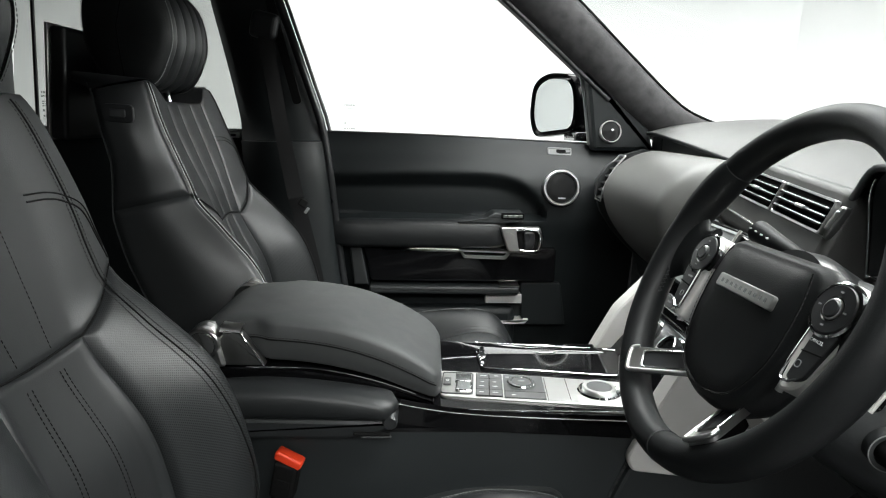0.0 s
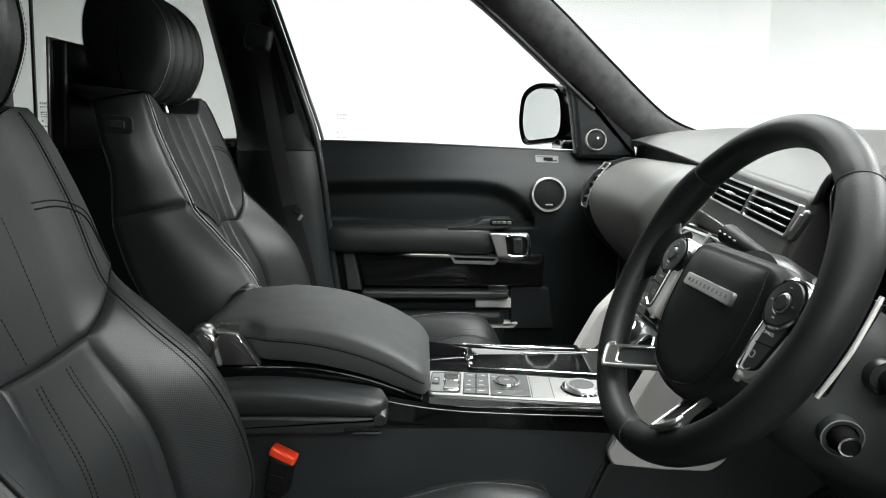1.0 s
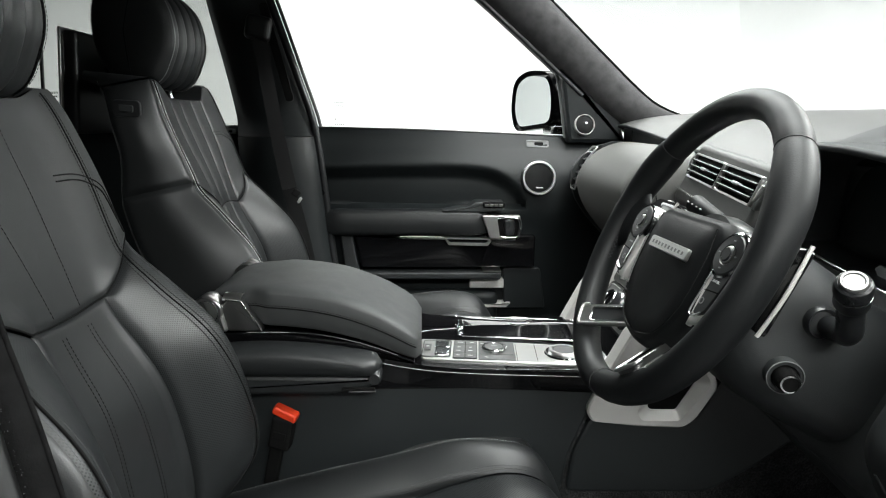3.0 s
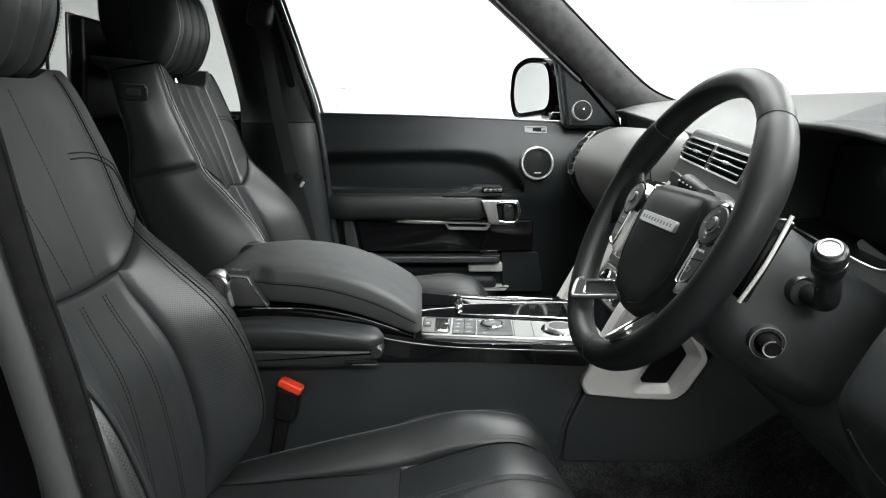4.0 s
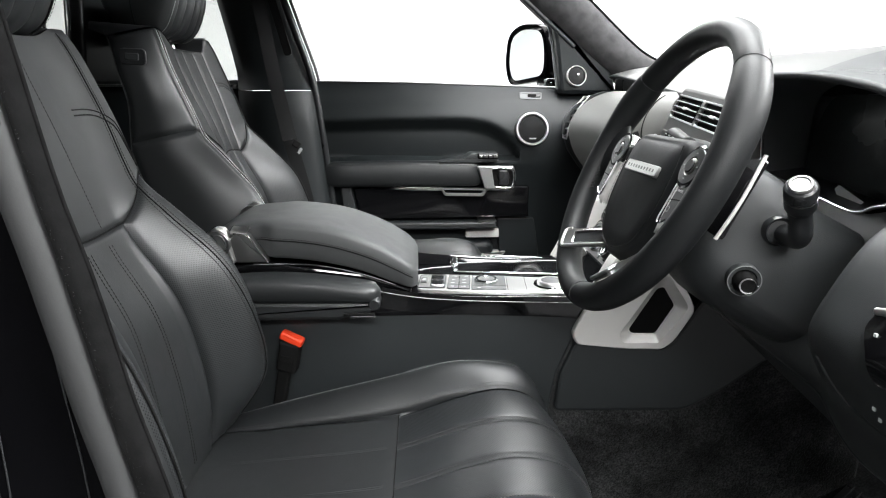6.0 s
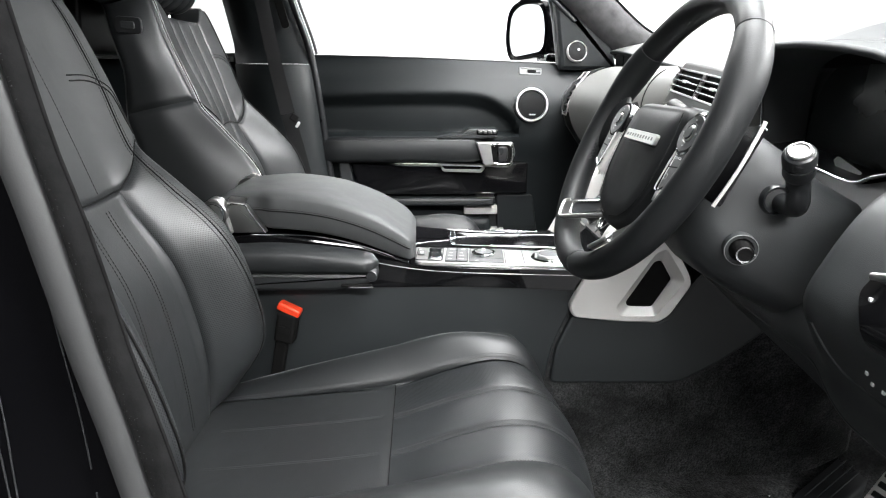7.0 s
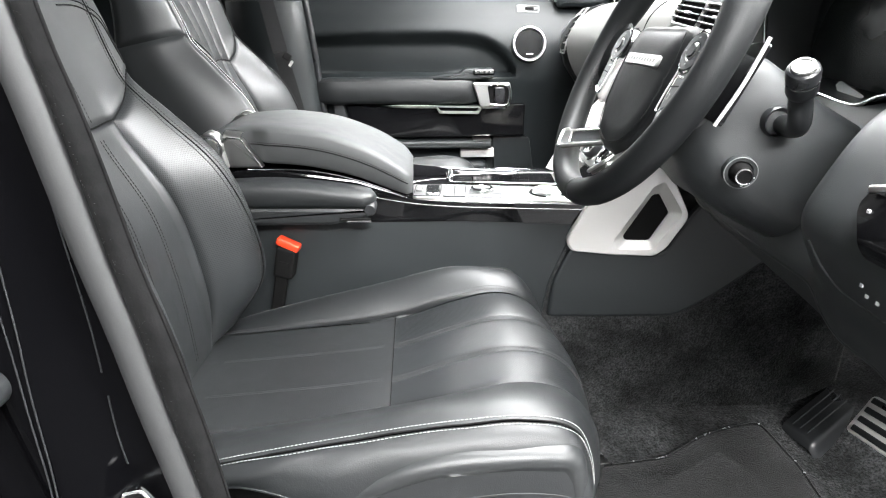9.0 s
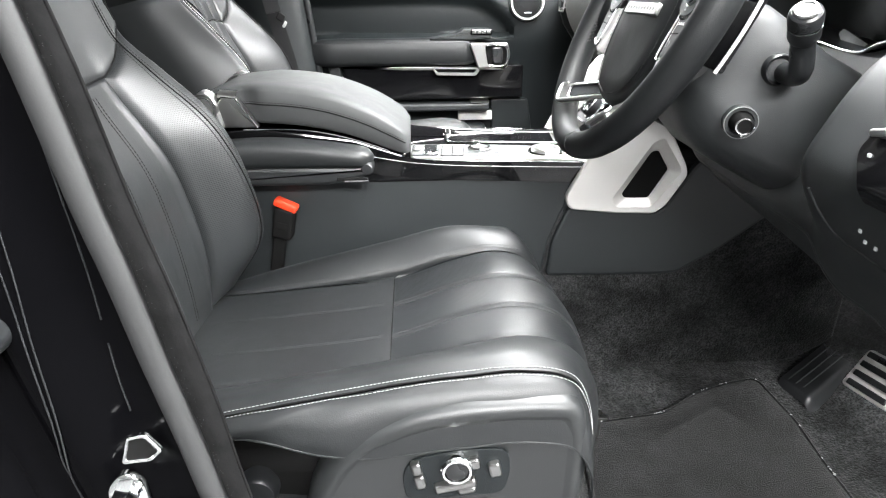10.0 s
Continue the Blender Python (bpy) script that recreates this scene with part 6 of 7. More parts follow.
def centre_stack():
    t = thing("centre_stack", (0.56, 0.94, 1.1), "centre stack with twin air vents, touch screen and climate dials", "centre stack")
    # vent panel: leans back; frame coordinates s to the driver's right, u up the panel
    m = axes((0.562, 0.914, 1.398), (-0.10, -1, -0.07), (0.36, 0, 0.93))
    nz = m.col[2].to_3d()
    sg = 1 if nz.x < 0 else -1

    def M(s, u, n=0.0):
        return axes(m @ V(s, u, n * sg), m.col[0].to_3d(), m.col[1].to_3d())
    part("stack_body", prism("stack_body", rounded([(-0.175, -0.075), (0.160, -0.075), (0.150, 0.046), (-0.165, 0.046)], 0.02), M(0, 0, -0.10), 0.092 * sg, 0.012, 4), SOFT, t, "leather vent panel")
    part("chrome_line", tube("chrome_line", spline([m @ V(q, u, -0.004 * sg) for q, u in ((-0.17, -0.048), (-0.10, -0.049), (0.0, -0.052), (0.016, -0.055), (0.022, -0.064), (0.020, -0.085))], 50), 0.0022, 8), CHROME, t, "thin chrome line")
    for s0 in (-0.072, 0.072):
        v = part("air_vent", ring_plate("air_vent", rect(0.139, 0.047, 0.005), rect(0.132, 0.040, 0.004), M(s0, 0.002, -0.010), 0.009 * sg, 0.0015), SATIN, t, "satin framed air vent")
        part("vent_dark", prism("vent_dark", rect(0.134, 0.043), M(s0, 0.002, -0.0075), 0.0015 * sg), DARK, v)
        for k in range(3):
            part("vent_slat", rbox("vent_slat", (0.132, 0.0024, 0.012), M(s0, -0.0085 + k * 0.0105, -0.003) @ pose(0, 0, 0, 25 * sg, 0, 0), 0.0006), DARK, v)
            part("slat_edge", rbox("slat_edge", (0.131, 0.0019, 0.0016), M(s0, -0.0085 + k * 0.0105, 0.0003), 0.0005), SATIN, v)
        part("vent_tab", rbox("vent_tab", (0.024, 0.0055, 0.010), M(s0 + 0.004, 0.002, -0.001), 0.002), SATIN, v, "vent adjuster tab")
    part("vent_wheel", lathe("vent_wheel", [(0.018, -0.008 * sg), (0.018, 0.0), (0.016, 0.003 * sg), (0.012, 0.001 * sg), (0.001, 0.001 * sg)], M(-0.160, 0.004, -0.012), 28), BRUSHED, t, "round vent dial")
    cheek = part("vent_cheek", prism("vent_cheek", rounded([(0.145, -0.022), (0.152, -0.024), (0.160, 0.022), (0.146, 0.022)], 0.006), M(0, 0, -0.014), 0.010 * sg, 0.004, 4), BRUSHED, t, "brushed cheek beside the vents")
    part("thumb_wheel", rbox("thumb_wheel", (0.004, 0.026, 0.008), M(0.1515, 0.001, -0.004) @ pose(0, 0, 0, 0, 0, -9), 0.0015), SATIN, cheek, "ribbed thumb wheel")
    # touch screen below
    ms = axes((0.505, 0.935, 1.285), (0.0, -1, 0), (0.46, 0, 0.89))
    sn = 1 if ms.col[2].x < 0 else -1

    def N(s, u, n=0.0):
        return axes(ms @ V(s, u, n * sn), ms.col[0].to_3d(), ms.col[1].to_3d())
    part("screen_surround", prism("screen_surround", rounded([(-0.155, -0.120), (0.150, -0.120), (0.155, 0.065), (-0.165, 0.065)], 0.015), N(0, 0, -0.08), 0.078 * sn, 0.006, 3), GLOSS, t, "piano-black screen surround")
    part("screen_frame", ring_plate("screen_frame", rect(0.236, 0.116, 0.008), rect(0.226, 0.106, 0.006), N(0, 0.0, -0.002), 0.006 * sn, 0.001), CHROME, t, "thin chrome screen frame")
    part("touch_screen", prism("touch_screen", rect(0.226, 0.106, 0.004), N(0, 0.0, -0.001), 0.003 * sn, 0.0005), REFLECTED, t, "touch screen coloured pale grey for its reflection")
    # switch row between two chrome lines under the screen
    part("switch_row", rbox("switch_row", (0.24, 0.019, 0.006), N(-0.010, -0.091, -0.001), 0.0015), SMOOTH, t, "row of small climate switches")
    for u in (-0.0800, -0.1020):
        part("row_line", rbox("row_line", (0.25, 0.0022, 0.005), N(-0.010, u, 0.0), 0.0008), CHROME, t, "thin chrome line")
    for k in range(7):
        part("small_switch", rbox("small_switch", (0.0315, 0.0165, 0.003), N(-0.110 + k * 0.0334, -0.091, 0.0025), 0.0008), KEYGREY if k != 3 else SMOOTH, t)
        part("switch_mark", rbox("switch_mark", (0.007, 0.0055, 0.0006) if k == 3 else (0.012, 0.003, 0.0006), N(-0.110 + k * 0.0334, -0.091, 0.0042), 0), RED if k == 3 else FAINT, t)
    # climate dials on the slope below
    mc = axes((0.435, 0.935, 1.155), (0, -1, 0), (0.62, 0, 0.78))
    cn = 1 if mc.col[2].x < 0 else -1

    def S(s, u, n=0.0):
        return axes(mc @ V(s, u, n * cn), mc.col[0].to_3d(), mc.col[1].to_3d())
    part("dial_panel", ring_plate("dial_panel", rounded([(-0.135, -0.040), (0.085, -0.040), (0.085, 0.026), (-0.135, 0.026)], 0.012), rounded([(-0.131, -0.036), (0.081, -0.036), (0.081, 0.0235), (-0.131, 0.0235)], 0.010), S(0, 0, -0.001), 0.004 * cn, 0.0008), CHROME, t, "chrome-edged climate panel")
    part("dial_field", prism("dial_field", rounded([(-0.131, -0.036), (0.081, -0.036), (0.081, 0.0235), (-0.131, 0.0235)], 0.010), S(0, 0, -0.001), 0.0022 * cn), KEYGREY, t, "dark grey panel round the dials")
    for s0 in (-0.066, 0.022):
        k = part("climate_dial", lathe("climate_dial", [(0.0225, 0), (0.0225, 0.013 * cn), (0.0215, 0.0165 * cn), (0.0190, 0.0165 * cn), (0.0180, 0.012 * cn), (0.001, 0.012 * cn)], S(s0, -0.004, 0.001), 40), SMOOTH, t, "black climate dial")
        part("dial_ring", lathe("dial_ring", [(0.0230, 0.0045 * cn), (0.0262, 0.0035 * cn), (0.0266, 0.0), (0.0230, 0.0)], S(s0, -0.004, 0.001), 40), CHROME, k, "chrome dial ring")
        part("dial_rim", lathe("dial_rim", [(0.0178, 0.0155 * cn), (0.0182, 0.0180 * cn), (0.0206, 0.0182 * cn), (0.0216, 0.0165 * cn), (0.0178, 0.0150 * cn)], S(s0, -0.004, 0.001), 40), CHROME, k)
        part("dial_face", prism("dial_face", rounded([(0.0178 * math.cos(math.pi * q / 12), 0.0178 * math.sin(math.pi * q / 12)) for q in range(24)], 0.0005), S(s0, -0.004, 0.0135), 0.0008 * cn), GLOSS, k)
    for k in range(3):
        part("climate_button", rbox("climate_button", (0.018, 0.0150, 0.0035), S(-0.022, -0.026 + k * 0.0172, 0.0015), 0.001), KEYGREY, t)
        part("button_mark", rbox("button_mark", (0.008, 0.0042, 0.0006), S(-0.022, -0.026 + k * 0.0172, 0.0035), 0), FAINT, t)
    # lower sloping panel down to the console
    part("lower_slope", prism("lower_slope", rounded([(-0.145, -0.11), (0.092, -0.11), (0.095, 0.03), (-0.145, 0.03)], 0.01), axes((0.435, 0.935, 1.155), (0, -1, 0), (0.62, 0, 0.78)), -0.05 if axes((0, 0, 0), (0, -1, 0), (0.62, 0, 0.78)).col[2].x < 0 else 0.05, 0.0), GLOSS, t, "piano-black lower slope")


centre_stack()


def pierced(name, outer, hole, inner, y, depth, sink):
    """An upright plate in the x-z plane facing -y, with a bevelled eye through it."""
    outer = [V(p.x, 0, p.y) for p in outer]
    hole = [V(p.x, 0, p.y) for p in hole]
    inner = [V(p.x, 0, p.y) for p in inner]
    c = sum(outer, V(0, 0, 0)) / len(outer)
    grow = [p + (p - c).normalized() * 0.003 for p in outer]
    n, h = len(outer), len(hole)
    verts = [p + V(0, y, 0) for p in outer] + [p + V(0, y, 0) for p in hole]
    faces = [tuple(f) for f in tessellate_polygon([outer, hole])]
    b = len(verts)
    verts += [p + V(0, y + 0.003, 0) for p in grow] + [p + V(0, y + depth, 0) for p in grow]
    for i in range(n):
        j = (i + 1) % n
        faces += [(i, j, b + j, b + i), (b + i, b + j, b + n + j, b + n + i)]
    e = len(verts)
    verts += [p + V(0, y + sink, 0) for p in inner] + [p + V(0, y + depth, 0) for p in inner]
    for i in range(h):
        j = (i + 1) % h
        faces += [(n + i, n + j, e + j, e + i), (e + i, e + j, e + h + j, e + h + i)]
    return data(name, verts, faces, None, 28)


def strut(name, y, label):
    """A silver brace between the console and the dashboard, with an open eye."""
    t = thing(name, (0.44, y, 1.01), label, "brace", "console braces")
    outer = rounded([(0.336, 1.040), (0.344, 1.020), (0.420, 1.012), (0.490, 1.009), (0.508, 1.022), (0.539, 1.075), (0.535, 1.090), (0.503, 1.145), (0.62, 1.31), (0.555, 1.335), (0.40, 1.165), (0.366, 1.10)], 0.008, 4)
    eye = rounded([(0.414, 1.036), (0.422, 1.020), (0.484, 1.019), (0.529, 1.080), (0.526, 1.090), (0.492, 1.140), (0.474, 1.132)], 0.006, 4)
    inn = rounded([(0.434, 1.040), (0.440, 1.032), (0.482, 1.031), (0.511, 1.081), (0.508, 1.087), (0.490, 1.116), (0.478, 1.114)], 0.005, 4)
    part("frame", pierced("frame", outer, eye, inn, y, 0.034, 0.013), SILVER, t, "silver brace frame")
    # dark plate puts the shade of the open eye into its colour
    part("eye_back", prism("eye_back", [p * 1.0 for p in inn], axes((0, y + 0.0205, 0), (1, 0, 0), (0, 0, 1)), 0.004), DARK, t, "near-black plate for the shade inside the brace")
    return t


strut("console_brace", 0.800, "silver brace with an open eye beside the footwell")
strut("console_brace", 1.085, "silver brace on the passenger side of the console")


def instruments():
    t = thing("instrument_panel", (0.62, 0.57, 1.3), "dark glass instrument panel under a leather hood", "instrument panel")
    mouth = spline([(0.602, 0.755, 1.316), (0.592, 0.750, 1.38), (0.577, 0.735, 1.432), (0.560, 0.69, 1.455), (0.558, 0.63, 1.457), (0.558, 0.57, 1.453), (0.558, 0.52, 1.446), (0.558, 0.475, 1.438), (0.562, 0.43, 1.416), (0.572, 0.40, 1.38), (0.585, 0.395, 1.33)], 60)

    def lining(a, b):
        p = mouth[min(59, int(round(a * 59)))]
        q = V(p.x * 0.2 + 0.67 * 0.8, 0.57 + (p.y - 0.57) * 0.93, 1.385 + (p.z - 1.385) * 0.86)
        return p.lerp(q, b)
    # dark plate added behind the glass, hides stray light past the lining
    part("hood_light_stop", box("hood_light_stop", (0.668, 0.34, 1.28), (0.70, 0.82, 1.462)), DARK, t)
    part("hood_inner", grid("hood_inner", lining, 60, 6, sharp=60), PLASTIC, t, "dark hood lining")
    part("mouth_trim", tube("mouth_trim", [p + V(-0.003, 0.002, 0) for p in mouth[:15]], 0.0019, 8), CHROME, t, "chrome edge of the instrument hood")
    m = axes((0.655, 0.575, 1.375), (0, -1, 0), (0.10, 0, 0.995))
    sg = 1 if m.col[2].x < 0 else -1
    part("cluster_glass", prism("cluster_glass", rounded([(-0.150, -0.10), (0.17, -0.10), (0.17, 0.0), (0.15, 0.058), (-0.13, 0.058), (-0.15, 0.0)], 0.03, 6), m, 0.004 * sg, 0.001), SCREEN, t, "black instrument glass")
    line = spline([V(0.602, 0.757, 1.318), V(0.600, 0.681, 1.310), V(0.598, 0.603, 1.302), V(0.596, 0.560, 1.298), V(0.594, 0.530, 1.300), V(0.592, 0.500, 1.312), V(0.590, 0.46, 1.322)], 60)
    part("bezel", tube("bezel", line, 0.0026, 8), CHROME, t, "thin chrome bezel")
    part("bezel_shelf", grid("bezel_shelf", lambda a, b: line[int(round(a * 59))].lerp(line[int(round(a * 59))] + V(0.07, 0, 0.012), b), 60, 4), SMOOTH, t, "black shelf under the glass")
    # pale patch painted in for a reflection low on the glass
    glint = [(0.617, 1.314), (0.609, 1.304), (0.567, 1.301), (0.561, 1.306), (0.609, 1.320)]
    part("glass_glint", prism("glass_glint", rounded([(-y, z) for y, z in glint], 0.002), axes((0.622, 0, 0), (0, -1, 0), (0.0, 0, 1)), 0.001), REFLECTED, t, "pale patch painted as a reflection on the instrument glass")


instruments()


def knee_panel():
    t = thing("knee_panel", (0.62, 0.45, 1.0), "moulded black lower dashboard panel around the column", "dashboard panel")

    def f(a, b):
        y = 0.86 - 0.60 * b
        zb = interp(y, [(0.26, 1.02), (0.327, 1.066), (0.385, 1.070), (0.415, 1.088), (0.435, 1.110), (0.50, 1.115), (0.62, 1.118), (0.86, 1.128)])
        zt = interp(y, [(0.26, 1.36), (0.40, 1.355), (0.455, 1.325), (0.52, 1.300), (0.60, 1.300), (0.76, 1.315), (0.86, 1.33)])
        z = zt - (zt - zb) * a
        near = 1 - smoothstep(0.385, 0.452, y)
        x = interp(z, [(1.05, 0.545), (1.10, 0.525), (1.13, 0.518), (1.18, 0.530), (1.25, 0.565), (1.305, 0.598), (1.36, 0.62)])
        xb = interp(z, [(1.02, 0.555), (1.06, 0.535), (1.10, 0.513), (1.13, 0.500), (1.17, 0.474), (1.21, 0.458), (1.25, 0.472), (1.30, 0.502), (1.325, 0.532), (1.36, 0.58)])
        x += (xb - x) * near
        x += 0.03 * smoothstep(0.70, 0.86, y)
        return V(x, y, z)

    def on(y, z, lift=0.0):
        """A place on the moulding at a given y and height."""
        b = (0.86 - y) / 0.60
        lo, hi = 0.0, 1.0
        for _ in range(30):
            mid = (lo + hi) / 2
            lo, hi = (mid, hi) if f(mid, b).z > z else (lo, mid)
        return f(lo, b) + V(-lift, 0, 0)
    part("moulding", grid("moulding", f, 44, 60, sharp=60), PLASTIC, t, "grained black moulding")
    part("lower_lip", tube("lower_lip", [f(1.0, k / 60) + V(0.004, 0, 0.001) for k in range(61)], 0.005, 8), PLASTIC, t, "rounded lower lip")

    def below(a, b):
        y = 0.86 - 0.44 * b
        zt = f(1.0, (0.86 - y) / 0.60).z + 0.002
        zb = interp(y, [(0.42, 1.070), (0.46, 1.076), (0.58, 1.088), (0.70, 1.098), (0.86, 1.112)])
        return V(0.532 + 0.03 * smoothstep(0.70, 0.86, y) + 0.010 * a, y, zt + (zb - zt) * a)
    part("knee_bolster", grid("knee_bolster", below, 10, 40, sharp=60), PLASTIC, t, "dark knee bolster under the moulding")
    part("bolster_seam", tube("bolster_seam", [below(0.0, k / 40) + V(-0.004, 0, -0.004) for k in range(41)], 0.0025, 6), DARK, t, "dark gap over the knee bolster")
    part("underside", grid("underside", lambda a, b: V(0, 0, 0.002) + (below(1.0, b / 0.72) if b < 0.72 else f(1.0, 0.44 / 0.60 + (b - 0.72) / 0.28 * (1 - 0.44 / 0.60))) + V(0.45 * a, 0, 0.05 * a), 6, 60), FLOCK, t)
    part("recess_lip", tube("recess_lip", spline([on(y, z, -0.001) for y, z in ((0.378, 1.190), (0.371, 1.168), (0.360, 1.150), (0.345, 1.143), (0.305, 1.139), (0.27, 1.132))], 40), 0.0026, 8), PLASTIC, t, "rounded edge of a shallow recess")
    # light switch plate, laid on the bulge
    def plate(a, b):
        z = 1.254 - 0.050 * a
        left = interp(z, [(1.204, 0.290), (1.211, 0.300), (1.222, 0.308), (1.241, 0.323), (1.254, 0.322)])
        return on(left - 0.062 * b, z, 0.004)
    part("light_switch_plate", grid("light_switch_plate", plate, 16, 10), GLOSS, t, "piano-black switch plate")
    part("switch_frame", tube("switch_frame", [on(0.322 - 0.055 * k / 8, 1.256 + 0.014 * k / 8, 0.005) for k in range(9)], 0.0035, 8), SATIN, t, "bright switch frame")
    part("plate_spot", rbox("plate_spot", (0.002, 0.003, 0.003), Matrix.Translation(on(0.308, 1.240, 0.005)), 0), MARK, t)
    for y, z in ((0.3080, 1.171), (0.3060, 1.161), (0.2930, 1.160)):
        part("panel_mark", rbox("panel_mark", (0.0012, 0.0034, 0.0034), Matrix.Translation(on(y, z, 0.0008)), 0), MARK, t)


knee_panel()


# ---- centre console ----
def console():
    t = thing("centre_console", (0.05, 0.935, 0.65), "centre console with piano-black trim, metal switch panel and leather lid", "centre console")
    # leather side panels
    for y, sg in ((0.825, -1), (1.05, 1)):
        prof = [(-0.42, 0.64), (0.19, 0.64), (0.21, 0.86), (0.30, 0.88), (0.312, 0.955), (0.356, 1.068), (0.08, 1.083), (0.03, 1.092), (-0.02, 1.104), (-0.42, 1.12)]
        m = axes((0, y, 0), (1, 0, 0), (0, 0, 1))
        d = 0.012 * (1 if m.col[2].y * sg > 0 else -1)
        part("side_panel", prism("side_panel", rounded(prof, 0.012), m, d, 0.005), CONSOLESKIN, t, "leather-covered console side")
        lowp = [(0.31, 0.884), (0.55, 0.880), (0.625, 0.925), (0.72, 1.0), (0.85, 1.06), (0.85, 1.13), (0.62, 1.13), (0.56, 1.09), (0.508, 1.003), (0.345, 1.020), (0.318, 0.955)]
        part("footwell_panel", prism("footwell_panel", rounded(lowp, 0.015), m, d * 0.8, 0.006), CONSOLESKIN, t, "moulded footwell side")
        # piano-black edge under the top
        def edge(a, b, y=y, sg=sg):
            x = -0.03 + 0.40 * a
            z = interp(x, [(-0.03, 1.136), (0.03, 1.121), (0.10, 1.110), (0.20, 1.104), (0.37, 1.099)])
            zb = interp(x, [(-0.03, 1.098), (0.03, 1.083), (0.148, 1.073), (0.258, 1.068), (0.37, 1.062)])
            return V(x, y + sg * (0.018 - 0.004 * b), z + (zb - z) * b)
        part("gloss_edge", grid("gloss_edge", edge, 40, 10), GLOSS, t, "piano-black side rail")
        part("rail_top", grid("rail_top", lambda a, b, edge=edge, sg=sg: edge(a, 0.0).lerp(V(-0.03 + 0.40 * a, edge(a, 0.0).y - sg * 0.026, 1.0952), b) + V(0, 0, 0.0016 * math.sin(math.pi * b)), 40, 8), GLOSS, t, "piano-black rounded rail top")
        pts = [edge(k / 50, 0.22) + V(0, sg * 0.0008, 0) for k in range(51)]
        part("chrome_line", tube("chrome_line", pts, 0.0006, 8), BRUSHED, t, "thin chrome line")
    part("console_body", box("console_body", (-0.42, 0.825, 0.64), (0.42, 1.05, 1.07), 0.004), PLASTIC, t)
    part("gap_closer", box("gap_closer", (0.18, 0.8225, 0.60), (0.90, 1.04, 1.06), 0.01), CARPET, t, "carpet-covered tunnel")
    # top deck: gloss field with a metal switch panel
    part("top_deck", prism("top_deck", rounded([(-0.03, 0.812), (0.40, 0.812), (0.40, 1.104), (-0.03, 1.104)], 0.01), axes((0, 0, 1.072), (1, 0, 0), (0, 1, 0)), 0.022, 0.0012), GLOSS, t, "piano-black console top")
    p = part("metal_panel", prism("metal_panel", rounded([(0.071, 0.874), (0.385, 0.836), (0.385, 0.922), (0.230, 0.948), (0.071, 0.968)], 0.010), axes((0, 0, 1.0935), (1, 0, 0), (0, 1, 0)), 0.004, 0.0012), SATIN, t, "satin metal switch panel")

    def up(x, y, h=0.0):
        return axes((x, y, 1.0975 + h), (1, 0, 0), (0, 1, 0))

    def lean(x, y, h=0.0):
        """Like up(), turned along the slanting panel."""
        return axes((x, y, 1.0975 + h), (1, -0.085, 0), (0.085, 1, 0))
    # parking brake switch beside its polished lever
    part("brake_plate", prism("brake_plate", rect(0.046, 0.074, 0.006), lean(0.0985, 0.919, -0.0005), 0.0012, 0.0003), BRUSHED, p, "brushed brake switch plate")
    part("brake_frame", ring_plate("brake_frame", rect(0.050, 0.079, 0.008), rect(0.046, 0.074, 0.006), lean(0.0985, 0.919), 0.0014, 0.0003), SMOOTH, p)
    part("brake_switch", rbox("brake_switch", (0.012, 0.024, 0.004), lean(0.083, 0.921, 0.002), 0.0012), KEYGREY, p, "grey parking brake switch")
    part("brake_mark", ring_plate("brake_mark", rect(0.005, 0.006, 0.0025), rect(0.003, 0.004, 0.0015), lean(0.083, 0.921, 0.004), 0.0003, 0.0001), MARK, p)
    part("brake_lever", rbox("brake_lever", (0.026, 0.034, 0.007), lean(0.1075, 0.901, 0.001), 0.003, 3), CHROME, p, "chrome parking brake lever")
    part("lever_well", rbox("lever_well", (0.024, 0.028, 0.003), lean(0.1085, 0.937, 0.0005), 0.001), CHROME, p)
    part("lever_gap", rbox("lever_gap", (0.026, 0.003, 0.002), lean(0.108, 0.9195, 0.001), 0.0), DARK, p)
    # switch block: six keys round two narrow rows of marks
    part("key_base", prism("key_base", rect(0.041, 0.083, 0.002), lean(0.1475, 0.9125, -0.0005), 0.0010), DARK, p)
    rng = random.Random(4)
    for i in range(2):
        for j, (dy, h) in enumerate(((-0.0300, 0.0200), (0.0, 0.0385), (0.0300, 0.0200))):
            m = lean(0.1475 + (i - 0.5) * 0.0202 + 0.085 * dy, 0.9125 + dy - 0.085 * (i - 0.5) * 0.0202, 0.001)
            part("switch_key", rbox("switch_key", (0.0192, h, 0.0022), m, 0.0007), KEYGREY, p, "grey metal-look key")
            for dz in ((0.0,) if j != 1 else (-0.009, 0.007)):
                wide = rng.uniform(0.005, 0.010)
                part("key_mark", prism("key_mark", rect(wide, 0.0017), m @ Matrix.Translation((rng.uniform(-0.002, 0.002), dz, 0.0011)), 0.0003), MARK, p)
    # drive dial block
    part("dial_base", rbox("dial_base", (0.062, 0.082, 0.003), lean(0.201, 0.9055, 0.0003), 0.0008), KEYGREY, p, "grey dial base")
    part("base_joint", prism("base_joint", rect(0.062, 0.0008), lean(0.2000, 0.8850, 0.0018), 0.0002), DARK, p)
    part("drive_dial", lathe("drive_dial", [(0.0215, 0), (0.0215, 0.005), (0.0200, 0.0068), (0.0165, 0.0068), (0.0158, 0.0052), (0.001, 0.0052)], up(0.197, 0.910, 0.001), 44), CHROME, p, "chrome ringed drive dial")
